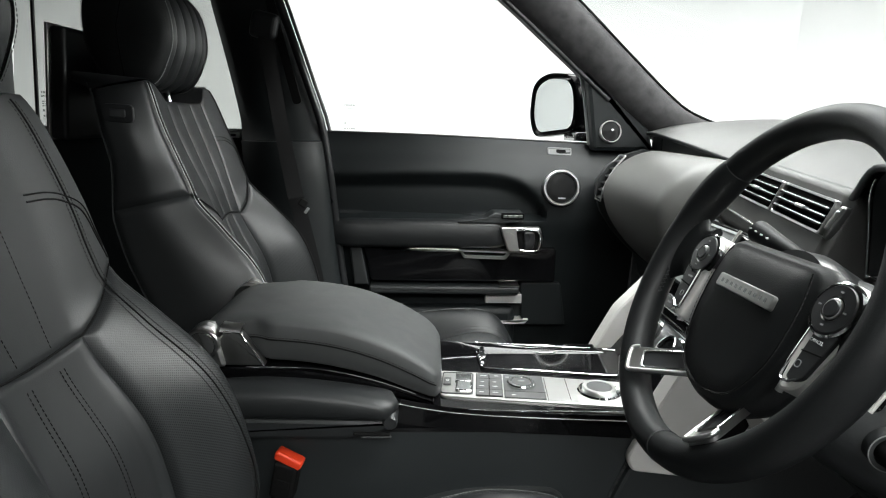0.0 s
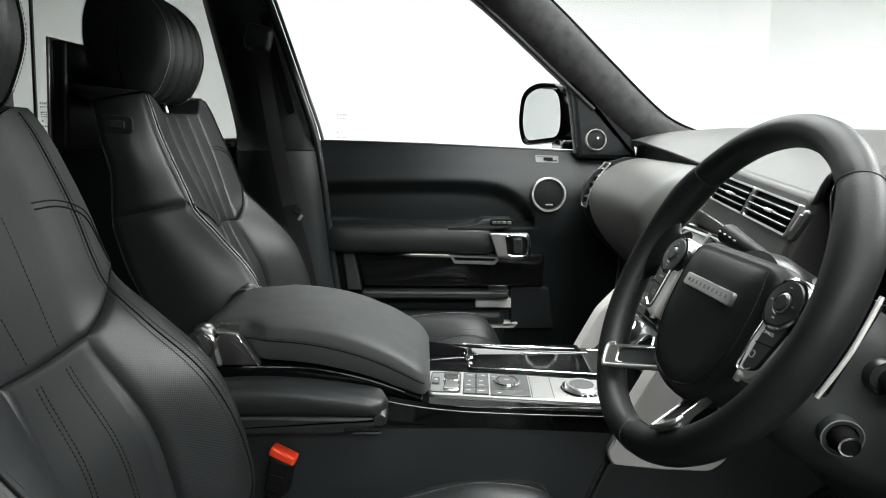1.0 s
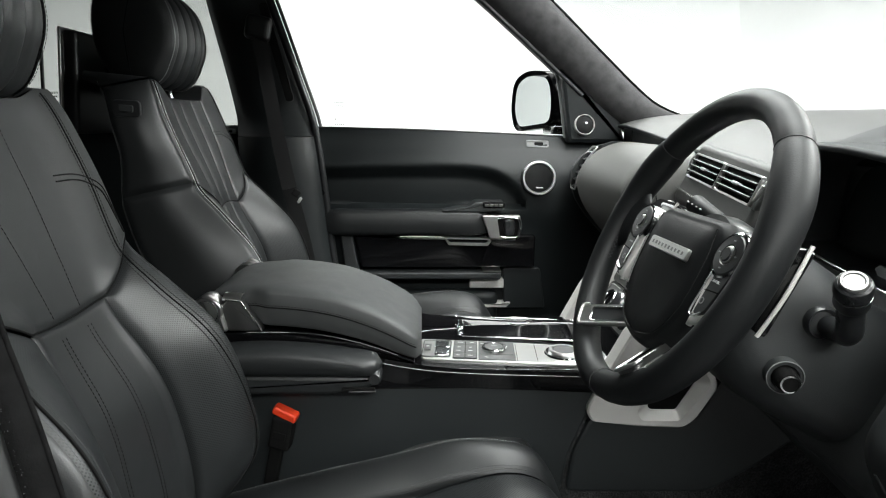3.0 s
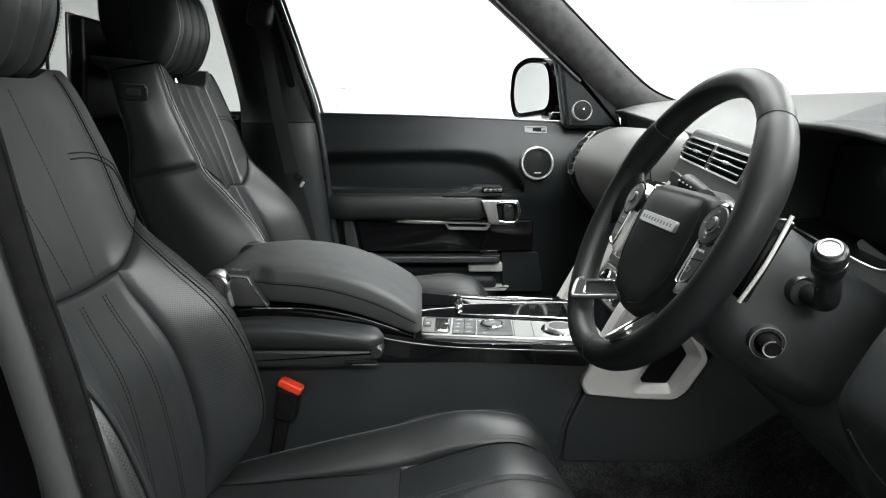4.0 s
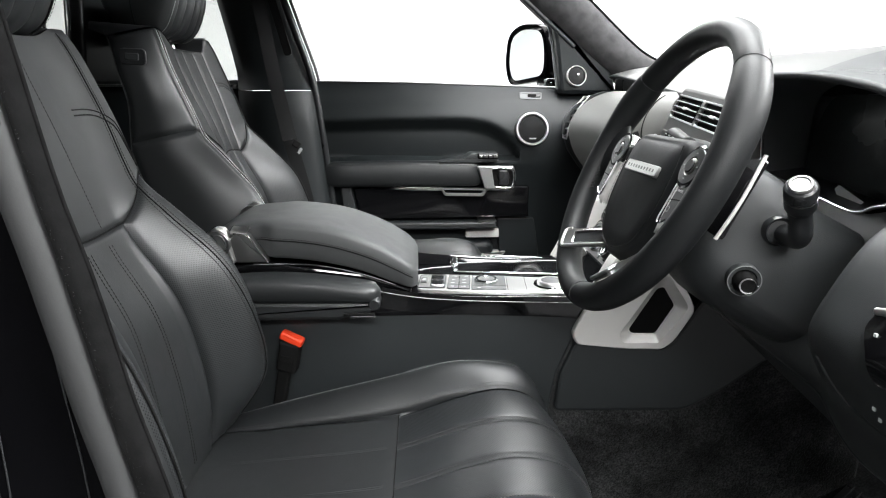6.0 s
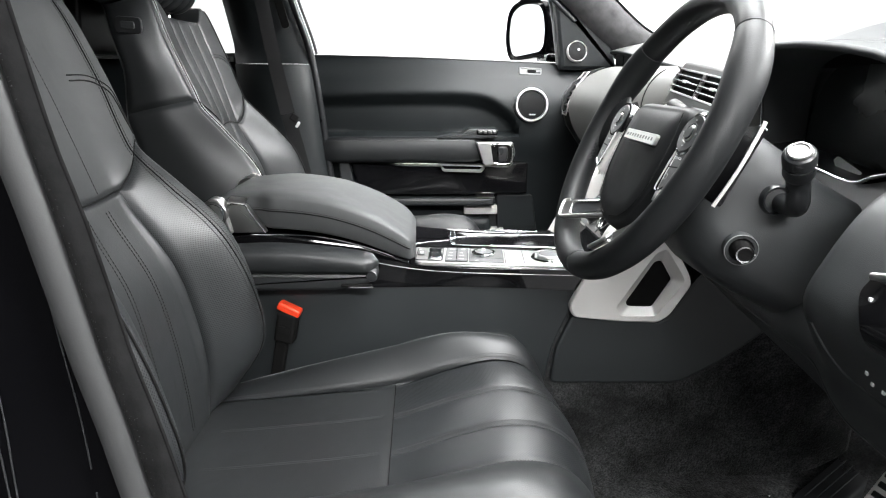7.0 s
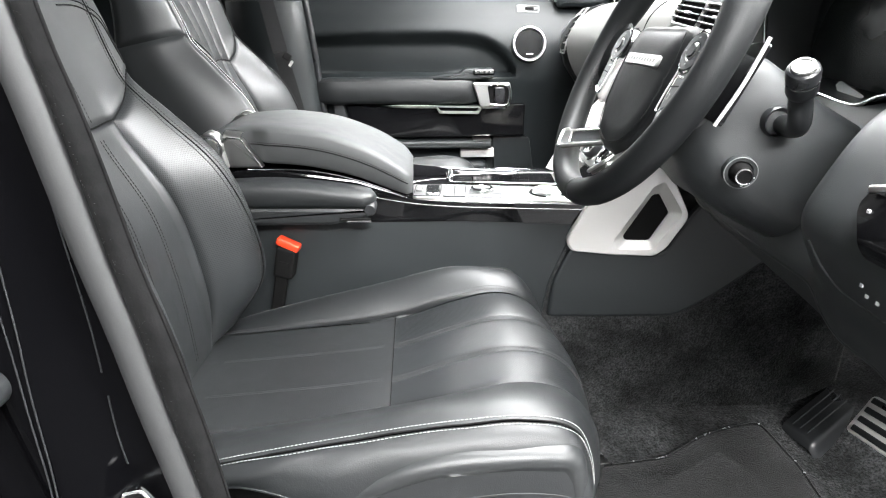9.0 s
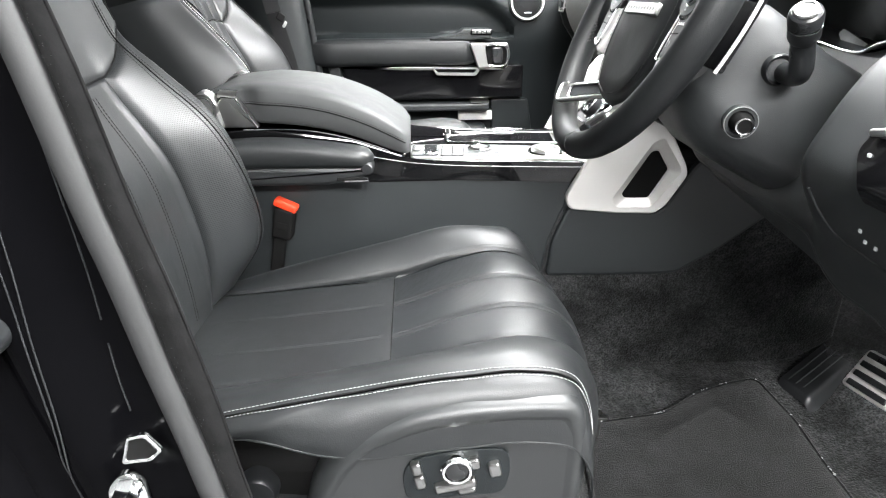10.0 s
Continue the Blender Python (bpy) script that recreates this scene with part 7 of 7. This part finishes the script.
    part("dial_face", lathe("dial_face", [(0.0152, 0), (0.0152, 0.0066), (0.001, 0.0072)], up(0.197, 0.910, 0.001), 32), KEYGREY, p)
    part("dial_mark", prism("dial_mark", rect(0.010, 0.0045, 0.002), up(0.197, 0.910, 0.0083), 0.0003), FAINT, p)
    for cx, cyy in ((0.179, 0.938), (0.181, 0.874)):
        part("corner_mark", prism("corner_mark", rect(0.0055, 0.0018), lean(cx, cyy, 0.0018), 0.0003), MARK, p)
    for x in (0.2345, 0.268):
        part("panel_joint", prism("panel_joint", rect(0.0008, 0.080), lean(x, 0.900), 0.0003), DARK, p)
    # gear rotary
    part("rotary_base", lathe("rotary_base", [(0.0330, 0.0), (0.0330, 0.001), (0.0310, 0.0032), (0.0265, 0.0012), (0.001, 0.0012)], up(0.3145, 0.892), 52), CHROME, p, "chrome rotary base")
    part("gear_rotary", lathe("gear_rotary", [(0.0255, 0.001), (0.0255, 0.0070), (0.0240, 0.0085), (0.0200, 0.0085), (0.0192, 0.0070), (0.001, 0.0070)], up(0.3145, 0.892), 52), SATIN, p, "satin metal gear rotary")
    part("rotary_face", lathe("rotary_face", [(0.0190, 0.006), (0.0190, 0.0080), (0.001, 0.0084)], up(0.3145, 0.892), 40), KEYGREY, p)
    # sliding cover over the cup holders
    cov = part("tray_cover", prism("tray_cover", rounded([(0.143, 0.983), (0.362, 0.951), (0.397, 1.060), (0.138, 1.097)], 0.006), axes((0, 0, 1.0935), (1, 0, 0), (0, 1, 0)), 0.0035, 0.0008), GLOSS, t, "piano-black sliding tray cover")
    ring = rounded([(0.142, 0.981), (0.363, 0.949), (0.399, 1.062), (0.136, 1.099)], 0.010, 5)
    part("tray_trim", tube("tray_trim", [V(q.x, q.y, 1.0980) for q in ring], 0.0012, 6, closed=True), CHROME, t, "chrome edge round the tray")
    grip = rounded([(-0.006, -0.036), (0.006, -0.036), (0.004, 0.036), (-0.006, 0.030)], 0.005, 5)
    part("tray_grip", prism("tray_grip", grip, axes((0.1475, 1.047, 1.0972), (1, -0.05, 0), (0.05, 1, 0)), 0.007, 0.003, 4), CHROME, cov, "chrome tray grip")
    pts = [V(0.261 + 0.030 * math.cos(a), 1.066 + 0.020 * math.sin(a), 1.0985) for a in [2 * math.pi * k / 40 for k in range(40)]]
    part("cup_ring", tube("cup_ring", pts, 0.0009, 6, closed=True), SATIN, cov, "oval satin ring")
    # leather lid

    def lid_loop(a):
        x = -0.278 + 0.350 * a
        zt = interp(a, [(0, 1.194), (0.03, 1.207), (0.07, 1.217), (0.13, 1.225), (0.30, 1.229), (0.575, 1.218), (0.787, 1.192), (0.926, 1.164), (1.0, 1.142)])
        zb = interp(a, [(0, 1.157), (0.20, 1.168), (0.47, 1.164), (0.713, 1.146), (0.893, 1.122), (1.0, 1.108)])
        e = (1 - max(0.0, (a - 0.93) / 0.07) ** 2.2) ** 0.5 if a < 1 else 0.0
        e = 0.72 + 0.28 * e
        if a < 0.34:
            e *= 0.90 + 0.10 * smoothstep(0.25, 0.33, a)
        cz, hz = (zt + zb) / 2, (zt - zb) / 2
        loop = []
        for w in range(28):
            q = 2 * math.pi * w / 28
            c, s = math.cos(q), math.sin(q)
            pw = 0.20
            loop.append(V(x, 0.938 + 0.112 * e * abs(c) ** pw * (1 if c > 0 else -1), cz + hz * (0.7 + 0.3 * e) * abs(s) ** pw * (1 if s > 0 else -1) + 0.003 * (1 - c * c) * (1 if s > 0 else 0)))
        return loop
    lidob = part("lid", loft("lid", [lid_loop(k / 40) for k in range(41)], sharp=70), LITSKIN, t, "padded leather console lid, colour lightened for the light on it")
    for frac in (0.52,):
        pts = []
        for k in range(7, 40):
            loop = lid_loop(k / 40)
            near = min(p.y for p in loop)
            zb, zt = min(p.z for p in loop), max(p.z for p in loop)
            pts.append(V(loop[0].x, near - 0.0002, zb + (zt - zb) * frac))
        part("lid_seam", tube("lid_seam", spline(pts, 80), 0.0010, 6), DARK, lidob, "dark double seam along the side")
        part("lid_stitching", stitches("lid_stitching", [p + V(0, -0.0006, 0.0035) for p in spline(pts, 80)], (0, -1, 0.1), 0.005, 0.0036, 0.0005), DARK, lidob)
    part("lid_base", prism("lid_base", rounded([(-0.30, 1.12), (0.0, 1.118), (0.062, 1.104), (0.06, 1.112), (-0.02, 1.140), (-0.16, 1.160), (-0.30, 1.160)], 0.006), axes((0, 1.045, 0), (1, 0, 0), (0, 0, 1)), 0.215, 0.004), GLOSS, t, "piano-black lid base")
    pts = [V(x, 0.828, interp(x, [(-0.20, 1.161), (-0.10, 1.158), (-0.02, 1.141), (0.06, 1.112)])) for x in [-0.2 + 0.235 * k / 30 for k in range(31)]]
    part("lid_chrome", tube("lid_chrome", pts, 0.0012, 6), CHROME, t, "thin chrome edge under the lid")
    # polished hinges: a plate on the side, a cap that turns over the top, and a round boss
    for y, sg in ((0.822, -1), (1.050, 1)):
        m = axes((0, y - sg * 0.010, 0), (1, 0, 0), (0, 0, 1))
        d = 1 if m.col[2].y * sg > 0 else -1
        h = part("hinge", prism("hinge", rounded([(-0.226, 1.166), (-0.171, 1.166), (-0.203, 1.214), (-0.222, 1.217), (-0.234, 1.205)], 0.004), m, 0.014 * d, 0.0025), BRUSHED, t, "polished metal lid hinge")
        face = y + sg * 0.0045
        part("hinge_edge", tube("hinge_edge", [V(-0.226, face, 1.2155), V(-0.204, face, 1.2130), V(-0.1725, face, 1.1665)], 0.0011, 6), CHROME, h, "bright hinge edge")

        def cap(a, b, y=y, sg=sg):
            w = b * math.pi / 2
            return V(-0.231 + 0.027 * a + 0.002 * b, y + sg * 0.0040 - sg * 0.018 * (1 - math.cos(w)), 1.2150 - 0.003 * a + 0.0095 * math.sin(w))
        part("hinge_cap", grid("hinge_cap", cap, 10, 12), SATIN, h, "satin cap turned over the lid")
        arm = axes((0, y - sg * 0.004, 0), (1, 0, 0), (0, 0, 1))
        part("hinge_arm", prism("hinge_arm", rounded([(-0.242, 1.166), (-0.224, 1.166), (-0.236, 1.222), (-0.250, 1.228), (-0.262, 1.222)], 0.005), arm, 0.014 * d, 0.004), SATIN, h, "satin hinge arm")
        mm = axes((-0.254, y + sg * 0.006, 1.198), (1, 0, 0), (0, 0, 1))
        s2 = 1 if mm.col[2].y * sg > 0 else -1
        part("hinge_boss", lathe("hinge_boss", [(0.024, -0.03 * s2), (0.024, 0.002 * s2), (0.022, 0.005 * s2), (0.0185, 0.005 * s2), (0.0175, 0.003 * s2), (0.001, 0.003 * s2)], mm, 36), BRUSHED, h, "round satin hinge boss")
        part("boss_ring", lathe("boss_ring", [(0.0172, 0.003 * s2), (0.0172, 0.0058 * s2), (0.0184, 0.0058 * s2), (0.0184, 0.003 * s2)], mm, 36), CHROME, h)


console()


# ---- driver's footwell ----
def footwell():
    t = thing("floor_mat", (0.5, 0.56, 0.64), "charcoal carpet floor mat with frayed stitched edging", "floor mat")
    out = rounded([(0.33, 0.34), (0.75, 0.34), (0.765, 0.580), (0.772, 0.70), (0.742, 0.800), (0.671, 0.788), (0.615, 0.772), (0.530, 0.728), (0.40, 0.718), (0.36, 0.64)], 0.02, 6)
    out = [Vector((0.08 + (p.x - 0.08) * 0.966, -0.15 + (p.y + 0.15) * 0.966)) for p in out]
    bm_pts = [Vector(p) for p in out]
    loops = [[V(p.x, p.y, floor_z(p.x, p.y) + 0.003) for p in bm_pts], [V(p.x, p.y, floor_z(p.x, p.y) + 0.011) for p in bm_pts]]
    c = Vector((0.54, 0.56))
    for s in (0.98, 0.8, 0.55, 0.3, 0.08):
        loops.append([V(c.x + (p.x - c.x) * s, c.y + (p.y - c.y) * s, floor_z(c.x + (p.x - c.x) * s, c.y + (p.y - c.y) * s) + 0.013) for p in bm_pts])
    part("mat_body", loft("mat_body", loops, sharp=60), MAT, t)
    edge = [V(p.x, p.y, floor_z(p.x, p.y) + 0.011) for p in bm_pts]
    part("mat_edging", tube("mat_edging", edge, 0.0032, 6, closed=True), MAT, t)
    rng = random.Random(8)
    long = spline([tuple(p) for p in edge], 260, closed=True)
    for k, p in enumerate(long):
        if rng.random() < 0.22:
            part("loose_thread", rbox("loose_thread", (0.004, 0.0012, 0.0012), pose(p.x, p.y, p.z + 0.003, 0, rng.uniform(-30, 30), rng.uniform(0, 180)), 0), THREAD if rng.random() < 0.5 else FAINT, t)
    f = thing("footrest", (0.85, 0.80, 0.68), "ribbed dark plastic footrest beside the brake pedal", "footrest")
    m = axes((0.846, 0.766, 0.692), (0.84, 0.40, 0.30), (-0.4, 0.9, 0))
    # plate with a near edge that rolls down to the carpet
    def rest(a, b):
        drop = 0.030 * smoothstep(0.30, 0.0, b) ** 1.6
        return m @ V(-0.080 + 0.165 * a - 0.012 * (1 - b), -0.046 + 0.080 * b, 0.006 - drop - 0.012 * smoothstep(0.06, 0.0, a))
    part("rest_plate", grid("rest_plate", rest, 24, 24, sharp=60), SMOOTH, f, "smooth dark footrest plate")
    for k in range(3):
        part("rest_rib", rbox("rest_rib", (0.135, 0.0022, 0.003), m @ Matrix.Translation((0.004, -0.008 + k * 0.015, 0.0065)), 0.001), PLASTIC, f)
    b = thing("brake_pedal", (0.84, 0.64, 0.80), "brake pedal with bright metal bars and black rubber", "pedal")
    m = axes((0.834, 0.620, 0.768), (0.1, -1, 0.12), (0.55, 0.05, 0.83))
    sg = 1 if m.col[2].x < 0 else -1
    part("pedal_plate", prism("pedal_plate", rounded([(-0.050, -0.036), (0.045, -0.036), (0.052, 0.030), (0.040, 0.040), (-0.046, 0.040)], 0.010), m, 0.010 * sg, 0.003), SILVER, b, "bright metal pedal pad")
    for k in range(4):
        part("rubber_bar", rbox("rubber_bar", (0.078, 0.0105, 0.006), m @ Matrix.Translation((-0.001, -0.025 + k * 0.0185, 0.0105 * sg)), 0.002), SMOOTH, b)
    part("pedal_arm", tube("pedal_arm", [m @ V(0, 0.02, -0.01 * sg), V(0.95, 0.632, 1.0), V(1.0, 0.632, 1.1)], 0.012, 8), SMOOTH, b)


def rail_bracket():
    t = thing("rail_bracket", (0.377, 0.652, 0.66), "small bright metal bracket at the end of the seat rail", "bracket")
    part("plate", rbox("plate", (0.026, 0.030, 0.004), pose(0.378, 0.652, 0.700, 0, 12, 20), 0.001), BRUSHED, t)
    part("stem", box("stem", (0.374, 0.646, 0.655), (0.382, 0.658, 0.699)), BRUSHED, t)
    part("bolt", lathe("bolt", [(0.006, 0.0), (0.006, 0.004), (0.001, 0.005)], axes((0.380, 0.650, 0.702), (1, 0, 0.2), (0, 1, 0)), 12), DARK, t)


footwell()
rail_bracket()


# ---- near centre pillar at the open driver's door ----
def near_right(z):
    """Forward edge of the flocked strip."""
    return interp(z, [(0.60, -0.030), (0.90, -0.050), (1.025, -0.0675), (1.09, -0.0755), (1.138, -0.0835), (1.195, -0.094), (1.245, -0.105), (1.29, -0.1125), (1.34, -0.1215), (1.385, -0.1315), (1.467, -0.1440), (1.9, -0.21)])


def flock_width(z):
    return interp(z, [(0.60, 0.012), (1.03, 0.0135), (1.10, 0.0165), (1.15, 0.0165), (1.235, 0.0135), (1.32, 0.0122), (1.40, 0.0095), (1.9, 0.009)])


def near_pillar():
    zs = [0.62 + 1.26 * k / 60 for k in range(61)]
    loops = []
    for z in zs:
        r = near_right(z)
        w = flock_width(z)
        loops.append([V(r, 0.209, z), V(r + 0.0005, 0.203, z), V(r - 0.003, 0.198, z), V(r - w * 0.5, 0.1955, z), V(r - w + 0.002, 0.195, z), V(r - w, 0.209, z)])
    structure("trim_flock", loft("trim_flock", loops, sharp=50), FLOCK, "dusty black flocked strip of the door seal", "trim")
    structure("trim_lip", tube("trim_lip", [V(near_right(z) + 0.0008, 0.2055, z) for z in zs], 0.0014, 8), FLOCK, "thin grey lip along the flocked strip", "trim")
    rng = random.Random(21)
    lint = thing("lint", (near_right(1.1), 0.197, 1.1), "grey lint specks on the flocked seal strip", "lint", kind="stuff")
    bits_v, bits_f = [], []
    for k in range(260):
        z = rng.uniform(0.95, 1.45)
        r, w = near_right(z), flock_width(z)
        c = V(r - w * min(0.95, max(0.08, rng.gauss(0.72, 0.14))), 0.1948, z)
        a, q = rng.uniform(0, 3.14), rng.uniform(0.00022, 0.00048)
        d = V(math.cos(a), 0, math.sin(a)) * q
        e = V(-math.sin(a), 0, math.cos(a)) * q * 0.4
        n0 = len(bits_v)
        bits_v += [c - d, c + e, c + d, c - e, c + V(0, -0.0005, 0)]
        bits_f += [(n0 + i, n0 + (i + 1) % 4, n0 + 4) for i in range(4)]
    part("specks", data("specks", bits_v, bits_f), PLASTIC, lint)
    structure("trim_seal", tube("trim_seal", [V(near_right(z) - flock_width(z) - 0.0100, 0.199, z) for z in zs], 0.0104, 14), RUBBER, "grey rubber bulb seal on the door opening", "trim")

    def paint(a, b):
        z = 0.45 + 1.45 * a
        s = b
        x = near_right(z) - flock_width(z) - 0.015 - 0.25 * s
        y = 0.205 - 0.035 * smoothstep(0.0, 0.25, s) - 0.025 * smoothstep(0.42, 0.50, s) - 0.05 * smoothstep(0.75, 1.0, s) + 0.012 * math.exp(-((s - 0.33) / 0.03) ** 2)
        return V(x, y, z)
    # thin paler tubes stand in for the highlights along the paint's creases
    for k, line in enumerate(([(0.10, 1.38), (0.162, 1.245), (0.20, 1.178), (0.24, 1.105), (0.31, 1.035), (0.37, 0.96)], [(0.185, 1.245), (0.215, 1.178), (0.258, 1.10), (0.325, 1.04)], [(0.030, 1.31), (0.045, 1.244), (0.073, 1.168)], [(0.079, 1.15), (0.091, 1.12), (0.097, 1.095)])):
        pts = [paint((p.y - 0.45) / 1.45, p.x) + V(0, -0.0012, 0) for p in spline([(b, z, 0) for b, z in line], 40)]
        structure("trim_crease_%d" % (k + 1), tube("trim_crease_%d" % (k + 1), pts, 0.0006, 8), SMOOTH, "fine raised line drawn for the highlight along a pillar crease", "trim")
    structure("b_pillar_near", grid("b_pillar_near", paint, 60, 60, sharp=60), PAINT, "glossy black painted centre pillar at the open door", "pillar")
    structure("b_pillar_inner", loft("b_pillar_inner", [[V(near_right(z) - 0.020, 0.226, z), V(near_right(z) - 0.045, 0.26, z), V(-0.44, 0.30, z), V(-0.44, 0.226, z)] for z in zs]), PLASTIC, "dark inner trim of the near centre pillar", "pillar")
    structure("pillar_core", loft("pillar_core", [[V(near_right(z) - 0.012, 0.2095, z), V(near_right(z) - 0.016, 0.225, z), V(-0.42, 0.225, z), V(-0.42, 0.208, z)] for z in zs]), PLASTIC, "dark core of the near centre pillar", "pillar")


near_pillar()


def striker():
    t = thing("door_striker", (-0.14, 0.17, 1.02), "bright metal door latch loop on the painted pillar", "door striker")
    m = axes((-0.133, 0.170, 1.038), (1, 0.1, 0), (0, 0, 1))
    sg = 1 if m.col[2].y < 0 else -1
    base = part("striker_plate", prism("striker_plate", rounded([(-0.016, -0.030), (0.014, -0.030), (0.012, 0.014), (0.0, 0.026), (-0.014, 0.012)], 0.008), m, 0.006 * sg, 0.002), CHROME, t, "bright latch plate")
    part("striker_bolt", lathe("striker_bolt", [(0.010, 0), (0.010, 0.010 * sg), (0.008, 0.013 * sg), (0.001, 0.013 * sg)], axes(m @ V(-0.002, 0.004, 0.006 * sg), m.col[0].to_3d(), m.col[1].to_3d()), 6), CHROME, base)
    loop = [m @ V(0.008, -0.004, 0.004 * sg), m @ V(0.012, 0.002, 0.026 * sg), m @ V(0.045, 0.006, 0.030 * sg), m @ V(0.052, -0.008, 0.026 * sg), m @ V(0.040, -0.022, 0.010 * sg)]
    part("striker_loop", tube("striker_loop", spline(loop, 24), 0.0045, 8), CHROME, t, "bright latch loop")
    r = thing("pillar_plug", (-0.128, 0.185, 1.062), "small bright-edged recess on the painted pillar", "recess")
    mm = axes((-0.119, 0.172, 1.080), (1, 0.1, 0), (0, 0, 1))
    s2 = 1 if mm.col[2].y < 0 else -1
    out = rounded([(-0.015, -0.012), (0.006, -0.012), (0.014, -0.004), (0.005, 0.012), (-0.008, 0.010)], 0.003)
    part("plug_rim", ring_plate("plug_rim", out, [p * 0.76 for p in out], mm, 0.004 * s2, 0.0008), CHROME, r, "bright rim")
    part("plug_floor", prism("plug_floor", [p * 0.76 for p in out], mm, 0.0022 * s2), DARK, r)
    h = thing("bolt", (-0.194, 0.16, 1.176), "dark metal bolt on the painted pillar", "bolt")
    mm = axes((-0.194, 0.150, 1.176), (1, 0, 0), (0, 0, 1))
    s3 = 1 if mm.col[2].y < 0 else -1
    part("bolt_head", lathe("bolt_head", [(0.014, -0.02 * s3), (0.014, 0.004 * s3), (0.011, 0.007 * s3), (0.007, 0.006 * s3), (0.001, 0.006 * s3)], mm, 24), SMOOTH, h)

    g = thing("door_buffer", (-0.240, 0.165, 1.0), "dark grey rubber buffer on the painted pillar", "buffer")
    part("buffer_block", rbox("buffer_block", (0.040, 0.030, 0.085), pose(-0.240, 0.160, 1.005, 0, -8, 0), 0.008, 3), PLASTIC, g)
    part("buffer_base", rbox("buffer_base", (0.052, 0.020, 0.100), pose(-0.240, 0.172, 1.002, 0, -8, 0), 0.006), SMOOTH, g)


striker()
structure("sill", box("sill", (-0.12, 0.19, 0.50), (1.3, 0.28, 0.66), 0.02), PAINT, "black painted door sill", "sill")
